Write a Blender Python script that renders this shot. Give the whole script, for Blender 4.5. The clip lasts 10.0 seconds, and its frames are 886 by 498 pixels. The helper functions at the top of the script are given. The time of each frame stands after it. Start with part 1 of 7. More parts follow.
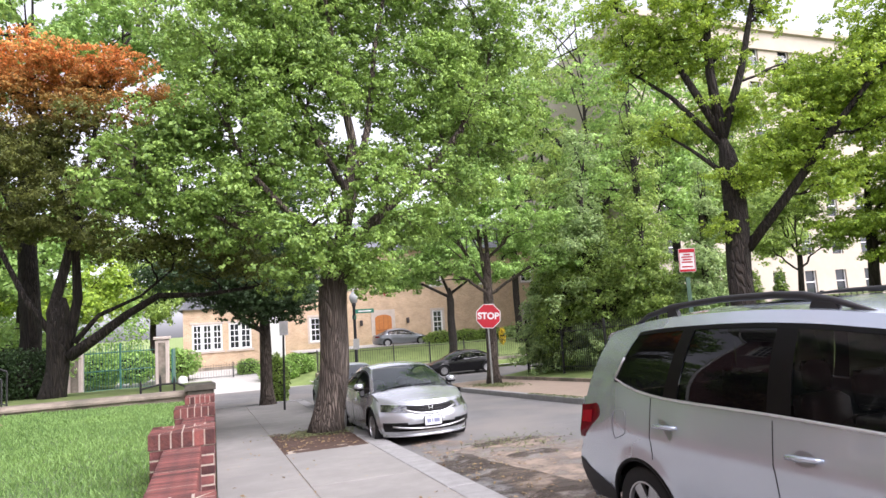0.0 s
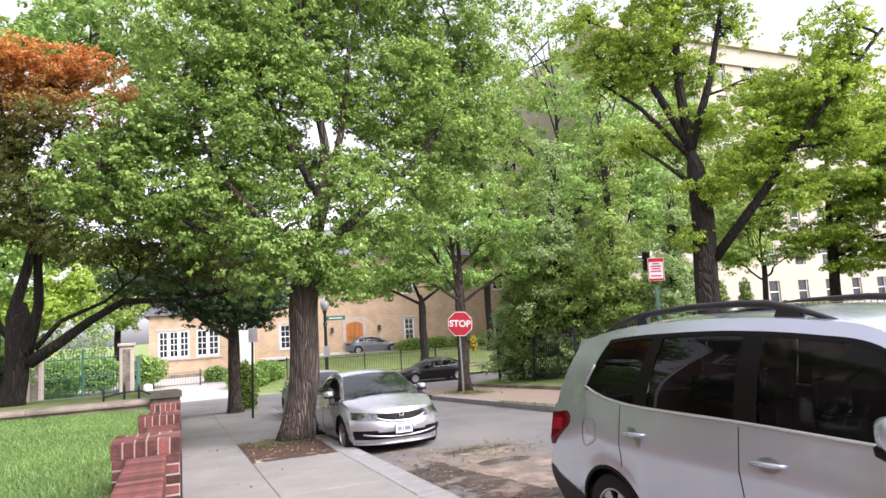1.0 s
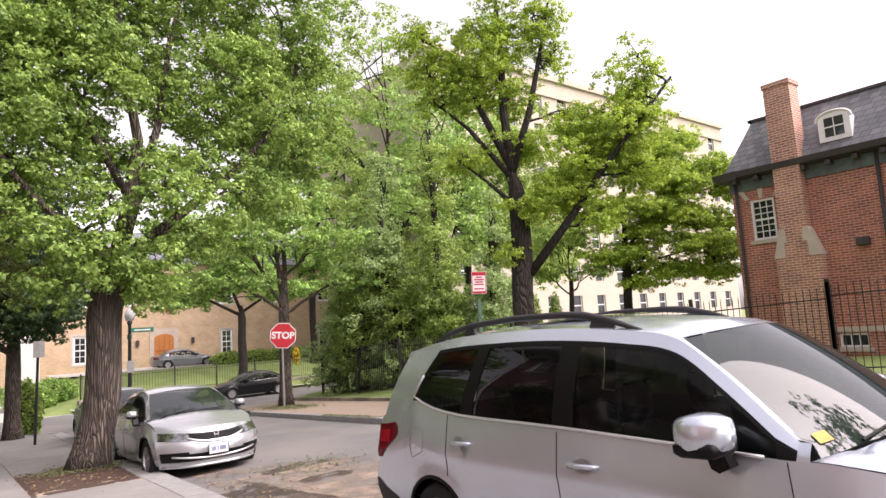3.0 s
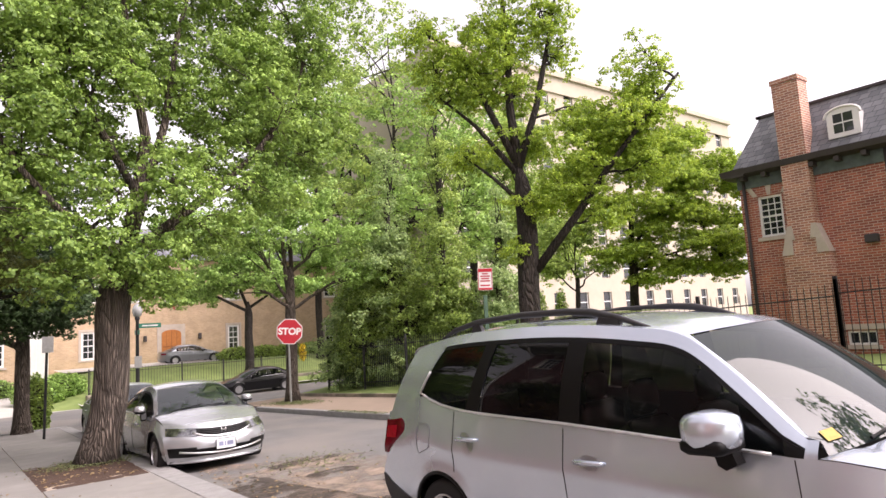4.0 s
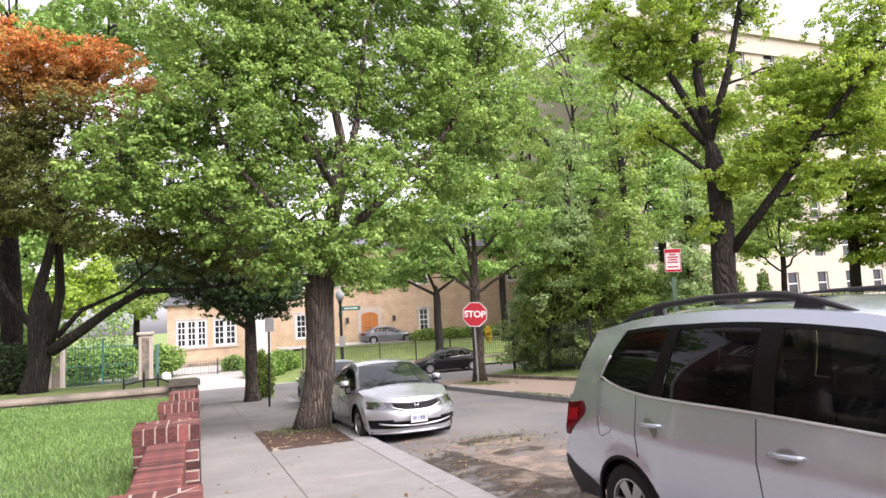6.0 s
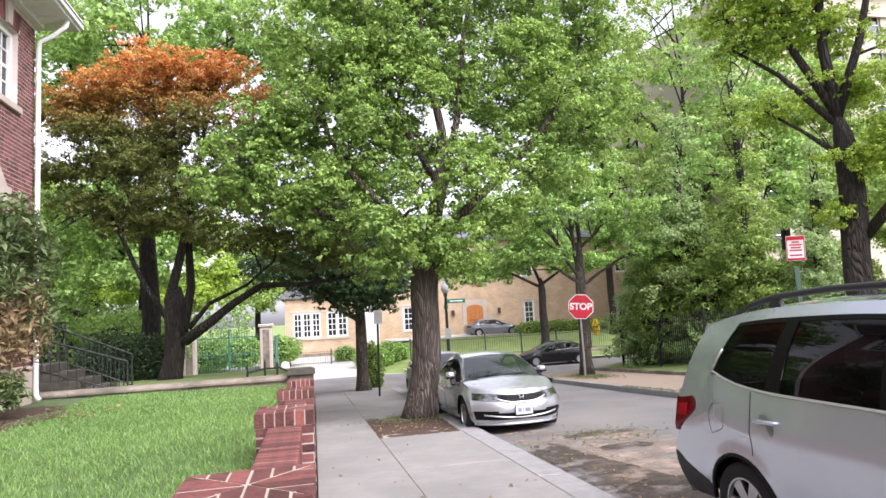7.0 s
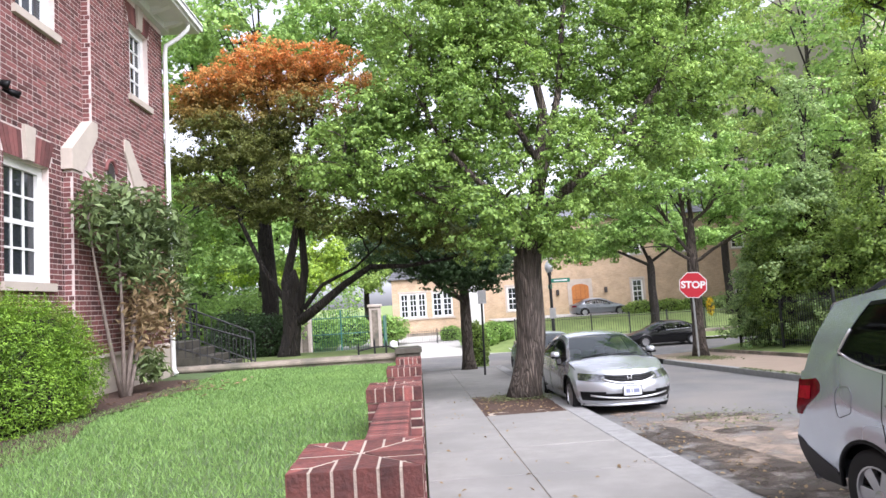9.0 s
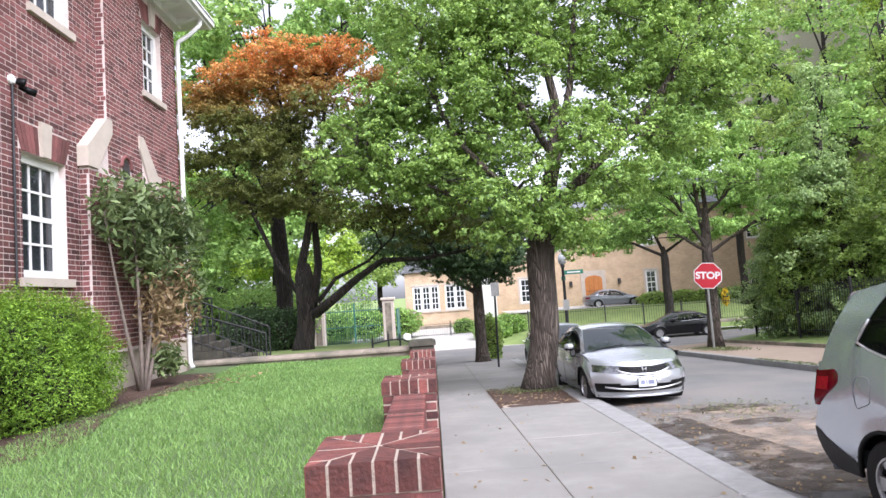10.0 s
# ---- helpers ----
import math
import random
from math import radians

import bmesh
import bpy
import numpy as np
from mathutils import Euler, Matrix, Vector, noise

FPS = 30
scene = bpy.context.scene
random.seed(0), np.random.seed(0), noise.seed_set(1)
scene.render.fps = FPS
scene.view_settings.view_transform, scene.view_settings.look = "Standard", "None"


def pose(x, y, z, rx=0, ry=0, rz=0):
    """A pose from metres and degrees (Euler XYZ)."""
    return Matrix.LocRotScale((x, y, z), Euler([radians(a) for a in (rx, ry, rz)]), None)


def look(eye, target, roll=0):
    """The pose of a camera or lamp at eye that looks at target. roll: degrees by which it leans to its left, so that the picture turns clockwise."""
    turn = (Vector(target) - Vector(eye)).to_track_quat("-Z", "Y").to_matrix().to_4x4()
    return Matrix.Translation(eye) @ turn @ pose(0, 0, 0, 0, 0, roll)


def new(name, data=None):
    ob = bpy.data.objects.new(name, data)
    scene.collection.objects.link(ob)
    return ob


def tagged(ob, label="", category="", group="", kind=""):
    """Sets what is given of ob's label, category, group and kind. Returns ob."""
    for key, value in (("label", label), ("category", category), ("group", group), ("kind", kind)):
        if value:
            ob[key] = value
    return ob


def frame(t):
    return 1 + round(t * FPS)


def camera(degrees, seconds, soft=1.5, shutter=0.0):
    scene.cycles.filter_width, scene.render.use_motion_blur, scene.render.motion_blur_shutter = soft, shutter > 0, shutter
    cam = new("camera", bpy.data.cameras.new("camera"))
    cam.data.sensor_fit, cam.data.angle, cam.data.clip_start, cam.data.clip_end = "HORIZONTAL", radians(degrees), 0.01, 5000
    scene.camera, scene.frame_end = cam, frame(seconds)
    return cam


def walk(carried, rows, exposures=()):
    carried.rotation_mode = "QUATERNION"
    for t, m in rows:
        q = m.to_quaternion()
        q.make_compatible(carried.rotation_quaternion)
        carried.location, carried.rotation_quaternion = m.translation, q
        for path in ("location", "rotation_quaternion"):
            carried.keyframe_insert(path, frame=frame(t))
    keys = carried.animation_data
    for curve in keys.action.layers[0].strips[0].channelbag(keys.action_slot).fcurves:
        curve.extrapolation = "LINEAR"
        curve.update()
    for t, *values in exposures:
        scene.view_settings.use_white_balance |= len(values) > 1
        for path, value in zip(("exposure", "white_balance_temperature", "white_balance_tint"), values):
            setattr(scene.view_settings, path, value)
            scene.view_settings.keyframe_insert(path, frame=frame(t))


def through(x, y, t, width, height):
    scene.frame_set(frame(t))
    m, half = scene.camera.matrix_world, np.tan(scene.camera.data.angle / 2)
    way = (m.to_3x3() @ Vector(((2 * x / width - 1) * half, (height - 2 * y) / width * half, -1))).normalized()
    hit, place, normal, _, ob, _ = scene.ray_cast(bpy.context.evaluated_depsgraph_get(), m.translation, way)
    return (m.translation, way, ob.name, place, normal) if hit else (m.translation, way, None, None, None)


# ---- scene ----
# x to the right across the street, y along the street (downhill), z up; the sidewalk lies at z = -0.05 y
cam = camera(70.0, 10.0)
PATH = [
    (0.0, pose(-0.002, 0.120, 1.512, 96.25, 3.71, -19.84)),
    (0.5, pose(0.001, 0.100, 1.509, 96.42, 3.52, -19.66)),
    (1.0, pose(-0.004, 0.127, 1.508, 96.77, 3.45, -22.40)),
    (1.5, pose(-0.016, 0.167, 1.499, 97.20, 3.28, -27.94)),
    (2.0, pose(-0.008, 0.207, 1.504, 97.25, 3.56, -33.09)),
    (2.5, pose(0.000, 0.235, 1.506, 97.05, 3.61, -36.77)),
    (2.7, pose(0.000, 0.237, 1.506, 96.98, 3.62, -37.85)),
    (3.8, pose(-0.005, 0.240, 1.506, 96.62, 3.42, -38.25)),
    (4.0, pose(-0.007, 0.238, 1.506, 96.56, 3.39, -37.59)),
    (4.5, pose(-0.018, 0.214, 1.506, 96.42, 3.26, -34.93)),
    (5.0, pose(-0.022, 0.176, 1.502, 96.29, 3.17, -31.08)),
    (5.5, pose(-0.020, 0.150, 1.506, 96.10, 3.22, -26.01)),
    (6.0, pose(-0.013, 0.126, 1.503, 96.01, 3.21, -21.08)),
    (7.3, pose(0.009, 0.046, 1.496, 95.81, 3.28, -9.20)),
    (7.5, pose(0.011, 0.038, 1.495, 95.75, 3.29, -7.83)),
    (8.0, pose(0.013, 0.026, 1.498, 95.45, 3.41, -5.36)),
    (8.5, pose(0.011, 0.014, 1.499, 95.05, 3.49, -3.59)),
    (9.0, pose(0.009, 0.005, 1.497, 94.64, 3.60, -2.21)),
    (9.5, pose(0.005, -0.003, 1.499, 94.29, 3.78, -1.37)),
    (10.0, pose(0.000, 0.000, 1.500, 94.05, 4.02, -1.05)),
]
walk(cam, PATH, [(0.0, 1.63, 6100, 22), (1.0, 1.63, 6200, 23), (2.5, 1.57, 6600, 26), (4.5, 1.55, 6750, 26), (6.0, 1.63, 6350, 23), (7.5, 1.7, 6050, 21), (10.0, 1.7, 5850, 19)])

# ---- light: bright overcast sky ----
world = bpy.data.worlds.new("sky")
scene.world = world
world.use_nodes = True
wn = world.node_tree
sky = wn.nodes.new("ShaderNodeTexSky")
sky.sky_type = "NISHITA"
sky.sun_disc = False
sky.sun_elevation, sky.sun_rotation = radians(48), radians(149)
sky.dust_density, sky.air_density = 2.6, 1.0
pale = wn.nodes.new("ShaderNodeHueSaturation")
pale.inputs["Saturation"].default_value = 0.12
wn.links.new(sky.outputs[0], pale.inputs["Color"])
wn.links.new(pale.outputs[0], wn.nodes["Background"].inputs[0])
wn.nodes["Background"].inputs[1].default_value = 0.13
sun_data = bpy.data.lights.new("sun", "SUN")
sun_data.energy, sun_data.angle, sun_data.color = 1.75, radians(65), (1.0, 0.96, 0.9)
sun = new("sun", sun_data)
sun.matrix_world = look((9, -15, 17), (0, 0, 0))


# ---- materials ----
def mat(name, col, rough=0.8, metal=0.0, col2=None, scale=8.0, bump=0.0, bscale=None, spec=0.5, island=0.0, coat=0.0, objrand=0.0, stain=None, sscale=0.7):
    m = bpy.data.materials.new(name)
    m.use_nodes = True
    n, l = m.node_tree.nodes, m.node_tree.links
    b = n["Principled BSDF"]
    b.inputs["Roughness"].default_value = rough
    b.inputs["Metallic"].default_value = metal
    b.inputs["Specular IOR Level"].default_value = spec
    b.inputs["Coat Weight"].default_value = coat
    b.inputs["Coat Roughness"].default_value = 0.03
    tc = n.new("ShaderNodeTexCoord")
    tex = n.new("ShaderNodeTexNoise")
    tex.inputs["Scale"].default_value = scale
    tex.inputs["Detail"].default_value = 6
    tex.inputs["Roughness"].default_value = 0.65
    l.new(tc.outputs["Object"], tex.inputs["Vector"])
    ramp = n.new("ShaderNodeValToRGB")
    c2 = col2 or tuple(c * 0.75 for c in col)
    ramp.color_ramp.elements[0].position, ramp.color_ramp.elements[0].color = 0.32, (*c2, 1)
    ramp.color_ramp.elements[1].position, ramp.color_ramp.elements[1].color = 0.68, (*col, 1)
    l.new(tex.outputs["Fac"], ramp.inputs[0])
    out = ramp.outputs[0]
    if stain:
        t2 = n.new("ShaderNodeTexNoise")
        t2.inputs["Scale"].default_value, t2.inputs["Detail"].default_value = sscale, 4
        l.new(tc.outputs["Object"], t2.inputs["Vector"])
        r2 = n.new("ShaderNodeValToRGB")
        r2.color_ramp.elements[0].position, r2.color_ramp.elements[0].color = 0.45, (0, 0, 0, 1)
        r2.color_ramp.elements[1].position, r2.color_ramp.elements[1].color = 0.62, (1, 1, 1, 1)
        l.new(t2.outputs["Fac"], r2.inputs[0])
        mx = n.new("ShaderNodeMix")
        mx.data_type = "RGBA"
        l.new(r2.outputs[0], mx.inputs["Factor"])
        l.new(out, mx.inputs["A"])
        mx.inputs["B"].default_value = (*stain, 1)
        out = mx.outputs["Result"]
    if island or objrand:
        hs = n.new("ShaderNodeHueSaturation")
        mr = n.new("ShaderNodeMapRange")
        amount = island or objrand
        mr.inputs["To Min"].default_value, mr.inputs["To Max"].default_value = 1 - amount, 1 + amount
        if island:
            g = n.new("ShaderNodeNewGeometry")
            l.new(g.outputs["Random Per Island"], mr.inputs["Value"])
        else:
            g = n.new("ShaderNodeObjectInfo")
            l.new(g.outputs["Random"], mr.inputs["Value"])
        l.new(mr.outputs[0], hs.inputs["Value"])
        l.new(out, hs.inputs["Color"])
        out = hs.outputs[0]
    l.new(out, b.inputs["Base Color"])
    if bump:
        bt = n.new("ShaderNodeTexNoise")
        bt.inputs["Scale"].default_value, bt.inputs["Detail"].default_value = bscale or scale * 4, 5
        l.new(tc.outputs["Object"], bt.inputs["Vector"])
        bp = n.new("ShaderNodeBump")
        bp.inputs["Strength"].default_value, bp.inputs["Distance"].default_value = min(1, bump), 0.02
        l.new(bt.outputs["Fac"], bp.inputs["Height"])
        l.new(bp.outputs[0], b.inputs["Normal"])
    return m


def leaf_mat(name, col, col2, top=None, through=0.38):
    """Leaves: each its own shade, light shining through."""
    m = bpy.data.materials.new(name)
    m.use_nodes = True
    n, l = m.node_tree.nodes, m.node_tree.links
    for x in list(n):
        n.remove(x)
    out = n.new("ShaderNodeOutputMaterial")
    g = n.new("ShaderNodeNewGeometry")
    tc = n.new("ShaderNodeTexCoord")
    tex = n.new("ShaderNodeTexNoise")
    tex.inputs["Scale"].default_value = 0.9
    l.new(tc.outputs["Object"], tex.inputs["Vector"])
    add = n.new("ShaderNodeMath")
    add.operation = "MULTIPLY_ADD"
    add.inputs[1].default_value, add.inputs[2].default_value = 0.55, -0.02
    l.new(g.outputs["Random Per Island"], add.inputs[0])
    ad2 = n.new("ShaderNodeMath")
    ad2.operation = "MULTIPLY_ADD"
    ad2.inputs[1].default_value = 0.5
    l.new(tex.outputs["Fac"], ad2.inputs[0])
    l.new(add.outputs[0], ad2.inputs[2])
    ramp = n.new("ShaderNodeValToRGB")
    ramp.color_ramp.elements[0].position, ramp.color_ramp.elements[0].color = 0.1, (*col2, 1)
    ramp.color_ramp.elements[1].position, ramp.color_ramp.elements[1].color = 0.85, (*col, 1)
    l.new(ad2.outputs[0], ramp.inputs[0])
    c = ramp.outputs[0]
    if top:
        # young leaves of another colour high in the crown
        zc, lo, hi, tint, tint2 = top
        sp = n.new("ShaderNodeSeparateXYZ")
        l.new(tc.outputs["Object"], sp.inputs[0])
        wob = n.new("ShaderNodeMath")
        wob.operation = "MULTIPLY_ADD"
        wob.inputs[1].default_value = 2.0
        l.new(tex.outputs["Fac"], wob.inputs[0])
        l.new(sp.outputs["Z"], wob.inputs[2])
        mr = n.new("ShaderNodeMapRange")
        mr.inputs["From Min"].default_value, mr.inputs["From Max"].default_value = lo + 1, hi + 1
        l.new(wob.outputs[0], mr.inputs["Value"])
        r3 = n.new("ShaderNodeValToRGB")
        r3.color_ramp.elements[0].color, r3.color_ramp.elements[1].color = (*tint2, 1), (*tint, 1)
        l.new(g.outputs["Random Per Island"], r3.inputs[0])
        mx = n.new("ShaderNodeMix")
        mx.data_type = "RGBA"
        l.new(mr.outputs[0], mx.inputs["Factor"])
        l.new(c, mx.inputs["A"])
        l.new(r3.outputs[0], mx.inputs["B"])
        c = mx.outputs["Result"]
    d = n.new("ShaderNodeBsdfPrincipled")
    d.inputs["Roughness"].default_value = 0.5
    d.inputs["Specular IOR Level"].default_value = 0.35
    t = n.new("ShaderNodeBsdfTranslucent")
    hs = n.new("ShaderNodeHueSaturation")
    hs.inputs["Hue"].default_value, hs.inputs["Value"].default_value = 0.485, 1.25
    l.new(c, hs.inputs["Color"])
    l.new(c, d.inputs["Base Color"])
    l.new(hs.outputs[0], t.inputs["Color"])
    mix = n.new("ShaderNodeMixShader")
    mix.inputs[0].default_value = through
    l.new(d.outputs[0], mix.inputs[1])
    l.new(t.outputs[0], mix.inputs[2])
    l.new(mix.outputs[0], out.inputs[0])
    return m


def brick_mat(name, cols, mortar, bw=0.215, bh=0.068, axis="x", bump=0.4):
    """Far brickwork, laid in the plane of a wall that runs along x or y."""
    m = bpy.data.materials.new(name)
    m.use_nodes = True
    n, l = m.node_tree.nodes, m.node_tree.links
    b = n["Principled BSDF"]
    b.inputs["Roughness"].default_value = 0.9
    tc = n.new("ShaderNodeTexCoord")
    sp, cb = n.new("ShaderNodeSeparateXYZ"), n.new("ShaderNodeCombineXYZ")
    l.new(tc.outputs["Object"], sp.inputs[0])
    if axis == "both":
        sm = n.new("ShaderNodeMath")
        l.new(sp.outputs["X"], sm.inputs[0])
        l.new(sp.outputs["Y"], sm.inputs[1])
        l.new(sm.outputs[0], cb.inputs["X"])
    else:
        l.new(sp.outputs[axis.upper()], cb.inputs["X"])
    l.new(sp.outputs["Z"], cb.inputs["Y"])
    br = n.new("ShaderNodeTexBrick")
    br.inputs["Scale"].default_value = 1.0
    br.inputs["Brick Width"].default_value, br.inputs["Row Height"].default_value = bw, bh
    br.inputs["Mortar Size"].default_value, br.inputs["Mortar Smooth"].default_value = 0.009, 0.2
    br.inputs["Color1"].default_value, br.inputs["Color2"].default_value, br.inputs["Mortar"].default_value = (*cols[0], 1), (*cols[1], 1), (*mortar, 1)
    l.new(cb.outputs[0], br.inputs["Vector"])
    tex = n.new("ShaderNodeTexNoise")
    tex.inputs["Scale"].default_value, tex.inputs["Detail"].default_value = 1.3, 6
    l.new(tc.outputs["Object"], tex.inputs["Vector"])
    hs = n.new("ShaderNodeHueSaturation")
    mr = n.new("ShaderNodeMapRange")
    mr.inputs["To Min"].default_value, mr.inputs["To Max"].default_value = 0.7, 1.3
    l.new(tex.outputs["Fac"], mr.inputs["Value"])
    l.new(mr.outputs[0], hs.inputs["Value"])
    l.new(br.outputs["Color"], hs.inputs["Color"])
    l.new(hs.outputs[0], b.inputs["Base Color"])
    bp = n.new("ShaderNodeBump")
    bp.inputs["Strength"].default_value, bp.inputs["Distance"].default_value, bp.invert = bump, 0.01, True
    l.new(br.outputs["Fac"], bp.inputs["Height"])
    l.new(bp.outputs[0], b.inputs["Normal"])
    return m


def bark_mat(name, col, col2):
    m = mat(name, col, 0.95, col2=col2, scale=3)
    n, l = m.node_tree.nodes, m.node_tree.links
    tc = n.new("ShaderNodeTexCoord")
    mp = n.new("ShaderNodeMapping")
    mp.inputs["Scale"].default_value = (1, 1, 0.11)
    l.new(tc.outputs["Object"], mp.inputs["Vector"])
    v = n.new("ShaderNodeTexVoronoi")
    v.feature = "DISTANCE_TO_EDGE"
    v.inputs["Scale"].default_value = 19
    ns = n.new("ShaderNodeTexNoise")
    ns.inputs["Scale"].default_value = 2.5
    l.new(mp.outputs[0], ns.inputs["Vector"])
    ad = n.new("ShaderNodeVectorMath")
    ad.operation = "MULTIPLY_ADD"
    ad.inputs[1].default_value = (0.5, 0.5, 0.5)
    l.new(ns.outputs["Color"], ad.inputs[0])
    l.new(mp.outputs[0], ad.inputs[2])
    l.new(ad.outputs[0], v.inputs["Vector"])
    bp = n.new("ShaderNodeBump")
    bp.inputs["Strength"].default_value, bp.inputs["Distance"].default_value = 1.0, 0.05
    mr = n.new("ShaderNodeMapRange")
    mr.inputs["From Max"].default_value = 0.25
    l.new(v.outputs["Distance"], mr.inputs["Value"])
    l.new(mr.outputs[0], bp.inputs["Height"])
    b = n["Principled BSDF"]
    l.new(bp.outputs[0], b.inputs["Normal"])
    old = b.inputs["Base Color"].links[0].from_socket
    mx = n.new("ShaderNodeMix")
    mx.data_type = "RGBA"
    mx.inputs["A"].default_value = (col2[0] * 0.6, col2[1] * 0.6, col2[2] * 0.6, 1)
    l.new(mr.outputs[0], mx.inputs["Factor"])
    l.new(old, mx.inputs["B"])
    l.new(mx.outputs["Result"], b.inputs["Base Color"])
    return m


def glass_mat(name, tint, rough=0.02, alpha=0.35, spec=0.6, ior=1.45):
    """Dark tinted pane: glossy face with part of what lies behind showing through."""
    m = bpy.data.materials.new(name)
    m.use_nodes = True
    n, l = m.node_tree.nodes, m.node_tree.links
    b = n["Principled BSDF"]
    b.inputs["Base Color"].default_value = (*tint, 1)
    b.inputs["Roughness"].default_value = rough
    b.inputs["Specular IOR Level"].default_value = spec
    b.inputs["Alpha"].default_value = alpha
    b.inputs["IOR"].default_value = ior
    return m


M_CONCRETE = mat("concrete", (0.285, 0.272, 0.255), 0.9, col2=(0.235, 0.224, 0.21), scale=3, bump=0.25, bscale=60, stain=(0.22, 0.212, 0.20), sscale=0.8)
M_PALE_CONC = mat("pale_concrete", (0.50, 0.48, 0.44), 0.9, col2=(0.42, 0.40, 0.37), scale=1.5, bump=0.2, bscale=40)
M_KERB = mat("kerb_stone", (0.31, 0.305, 0.30), 0.85, col2=(0.23, 0.225, 0.22), scale=6, bump=0.4, bscale=40)
M_ASPHALT = mat("asphalt", (0.175, 0.17, 0.166), 0.92, col2=(0.135, 0.132, 0.13), scale=1.1, bump=0.4, bscale=90, stain=(0.20, 0.185, 0.17), sscale=0.35)
M_DIRT = mat("road_dirt", (0.42, 0.35, 0.28), 0.95, col2=(0.33, 0.27, 0.21), scale=2, bump=0.4, bscale=40)


def ragged(m, scale, lo, hi):
    """Break a ground patch up with ragged holes."""
    n, l = m.node_tree.nodes, m.node_tree.links
    tc, t = n.new("ShaderNodeTexCoord"), n.new("ShaderNodeTexNoise")
    t.inputs["Scale"].default_value, t.inputs["Detail"].default_value, t.inputs["Roughness"].default_value = scale, 8, 0.7
    l.new(tc.outputs["Object"], t.inputs["Vector"])
    mr = n.new("ShaderNodeMapRange")
    mr.inputs["From Min"].default_value, mr.inputs["From Max"].default_value = lo, hi
    l.new(t.outputs["Fac"], mr.inputs["Value"])
    l.new(mr.outputs[0], n["Principled BSDF"].inputs["Alpha"])
    return m


M_MUD = ragged(mat("dried_mud", (0.36, 0.28, 0.22), 0.95, col2=(0.23, 0.185, 0.145), scale=2, bump=0.4, bscale=40), 1.1, 0.40, 0.60)
M_DAMP = ragged(mat("damp_dirt", (0.08, 0.064, 0.05), 0.9, col2=(0.05, 0.04, 0.033), scale=5, bump=0.5, bscale=40), 2.2, 0.42, 0.58)
M_TANPAVE = mat("tan_paving", (0.33, 0.25, 0.19), 0.9, col2=(0.28, 0.22, 0.17), scale=2, bump=0.2, bscale=40)
M_SOIL = mat("soil", (0.09, 0.05, 0.033), 0.95, col2=(0.045, 0.027, 0.02), scale=12, bump=1, bscale=30)
M_LAWN = mat("lawn_soil", (0.11, 0.165, 0.06), 0.95, col2=(0.075, 0.12, 0.04), scale=3, bump=0.6, bscale=60)
M_GRASS = leaf_mat("grass_blades", (0.31, 0.48, 0.15), (0.08, 0.17, 0.045), through=0.36)
M_FAR_GRASS = mat("far_lawn", (0.22, 0.28, 0.085), 0.95, col2=(0.14, 0.20, 0.055), scale=1.2, bump=0.6, bscale=20)
M_BRICK = mat("red_brick", (0.19, 0.068, 0.062), 0.85, col2=(0.13, 0.05, 0.048), scale=9, bump=0.35, bscale=60, island=0.45)
M_BRICK1 = mat("wall_brick", (0.16, 0.054, 0.048), 0.85, col2=(0.075, 0.032, 0.034), scale=9, bump=0.4, bscale=60, objrand=0.5)
M_CAPBRICK = mat("cap_brick", (0.20, 0.062, 0.05), 0.8, col2=(0.085, 0.034, 0.032), scale=14, bump=0.4, bscale=60, objrand=0.5)
M_MORTAR = mat("mortar", (0.48, 0.41, 0.34), 0.95, col2=(0.36, 0.30, 0.25), scale=10, bump=0.4, bscale=80)
M_HOUSE_MORTAR = mat("house_mortar", (0.66, 0.56, 0.52), 0.95, col2=(0.55, 0.46, 0.43), scale=10, bump=0.3, bscale=80)
M_LIMESTONE = mat("limestone", (0.52, 0.45, 0.385), 0.85, col2=(0.44, 0.375, 0.32), scale=4, bump=0.15, bscale=40)
M_WHITE = mat("white_paint", (0.80, 0.79, 0.77), 0.55, col2=(0.72, 0.71, 0.69), scale=3)
M_STONE = mat("old_stone", (0.33, 0.28, 0.22), 0.9, col2=(0.17, 0.14, 0.11), scale=3, bump=0.6, bscale=18, stain=(0.13, 0.12, 0.09), sscale=1.2)
M_DARKSTONE = mat("mossy_dark_stone", (0.10, 0.09, 0.07), 0.9, col2=(0.05, 0.045, 0.035), scale=5, bump=0.6, bscale=18)
M_IRON = mat("black_iron", (0.018, 0.018, 0.02), 0.5, col2=(0.012, 0.012, 0.013), scale=10)
M_GREEN_IRON = mat("green_iron", (0.05, 0.17, 0.13), 0.5, scale=10)
M_YBRICK = brick_mat("tan_brick", ((0.54, 0.385, 0.25), (0.44, 0.31, 0.195)), (0.58, 0.46, 0.34), 0.24, 0.08, "both")
M_RBRICK = brick_mat("orange_red_brick", ((0.42, 0.13, 0.08), (0.24, 0.075, 0.055)), (0.48, 0.36, 0.30), 0.215, 0.072, "both")
M_CHIMBRICK = brick_mat("light_red_brick", ((0.44, 0.20, 0.13), (0.27, 0.115, 0.085)), (0.62, 0.50, 0.42), 0.215, 0.072, "both")
M_SLATE = brick_mat("slate_roof", ((0.22, 0.225, 0.24), (0.14, 0.145, 0.16)), (0.08, 0.08, 0.09), 0.25, 0.16, "both")
M_COPPER = mat("green_copper", (0.12, 0.16, 0.15), 0.7, col2=(0.06, 0.075, 0.075), scale=3)
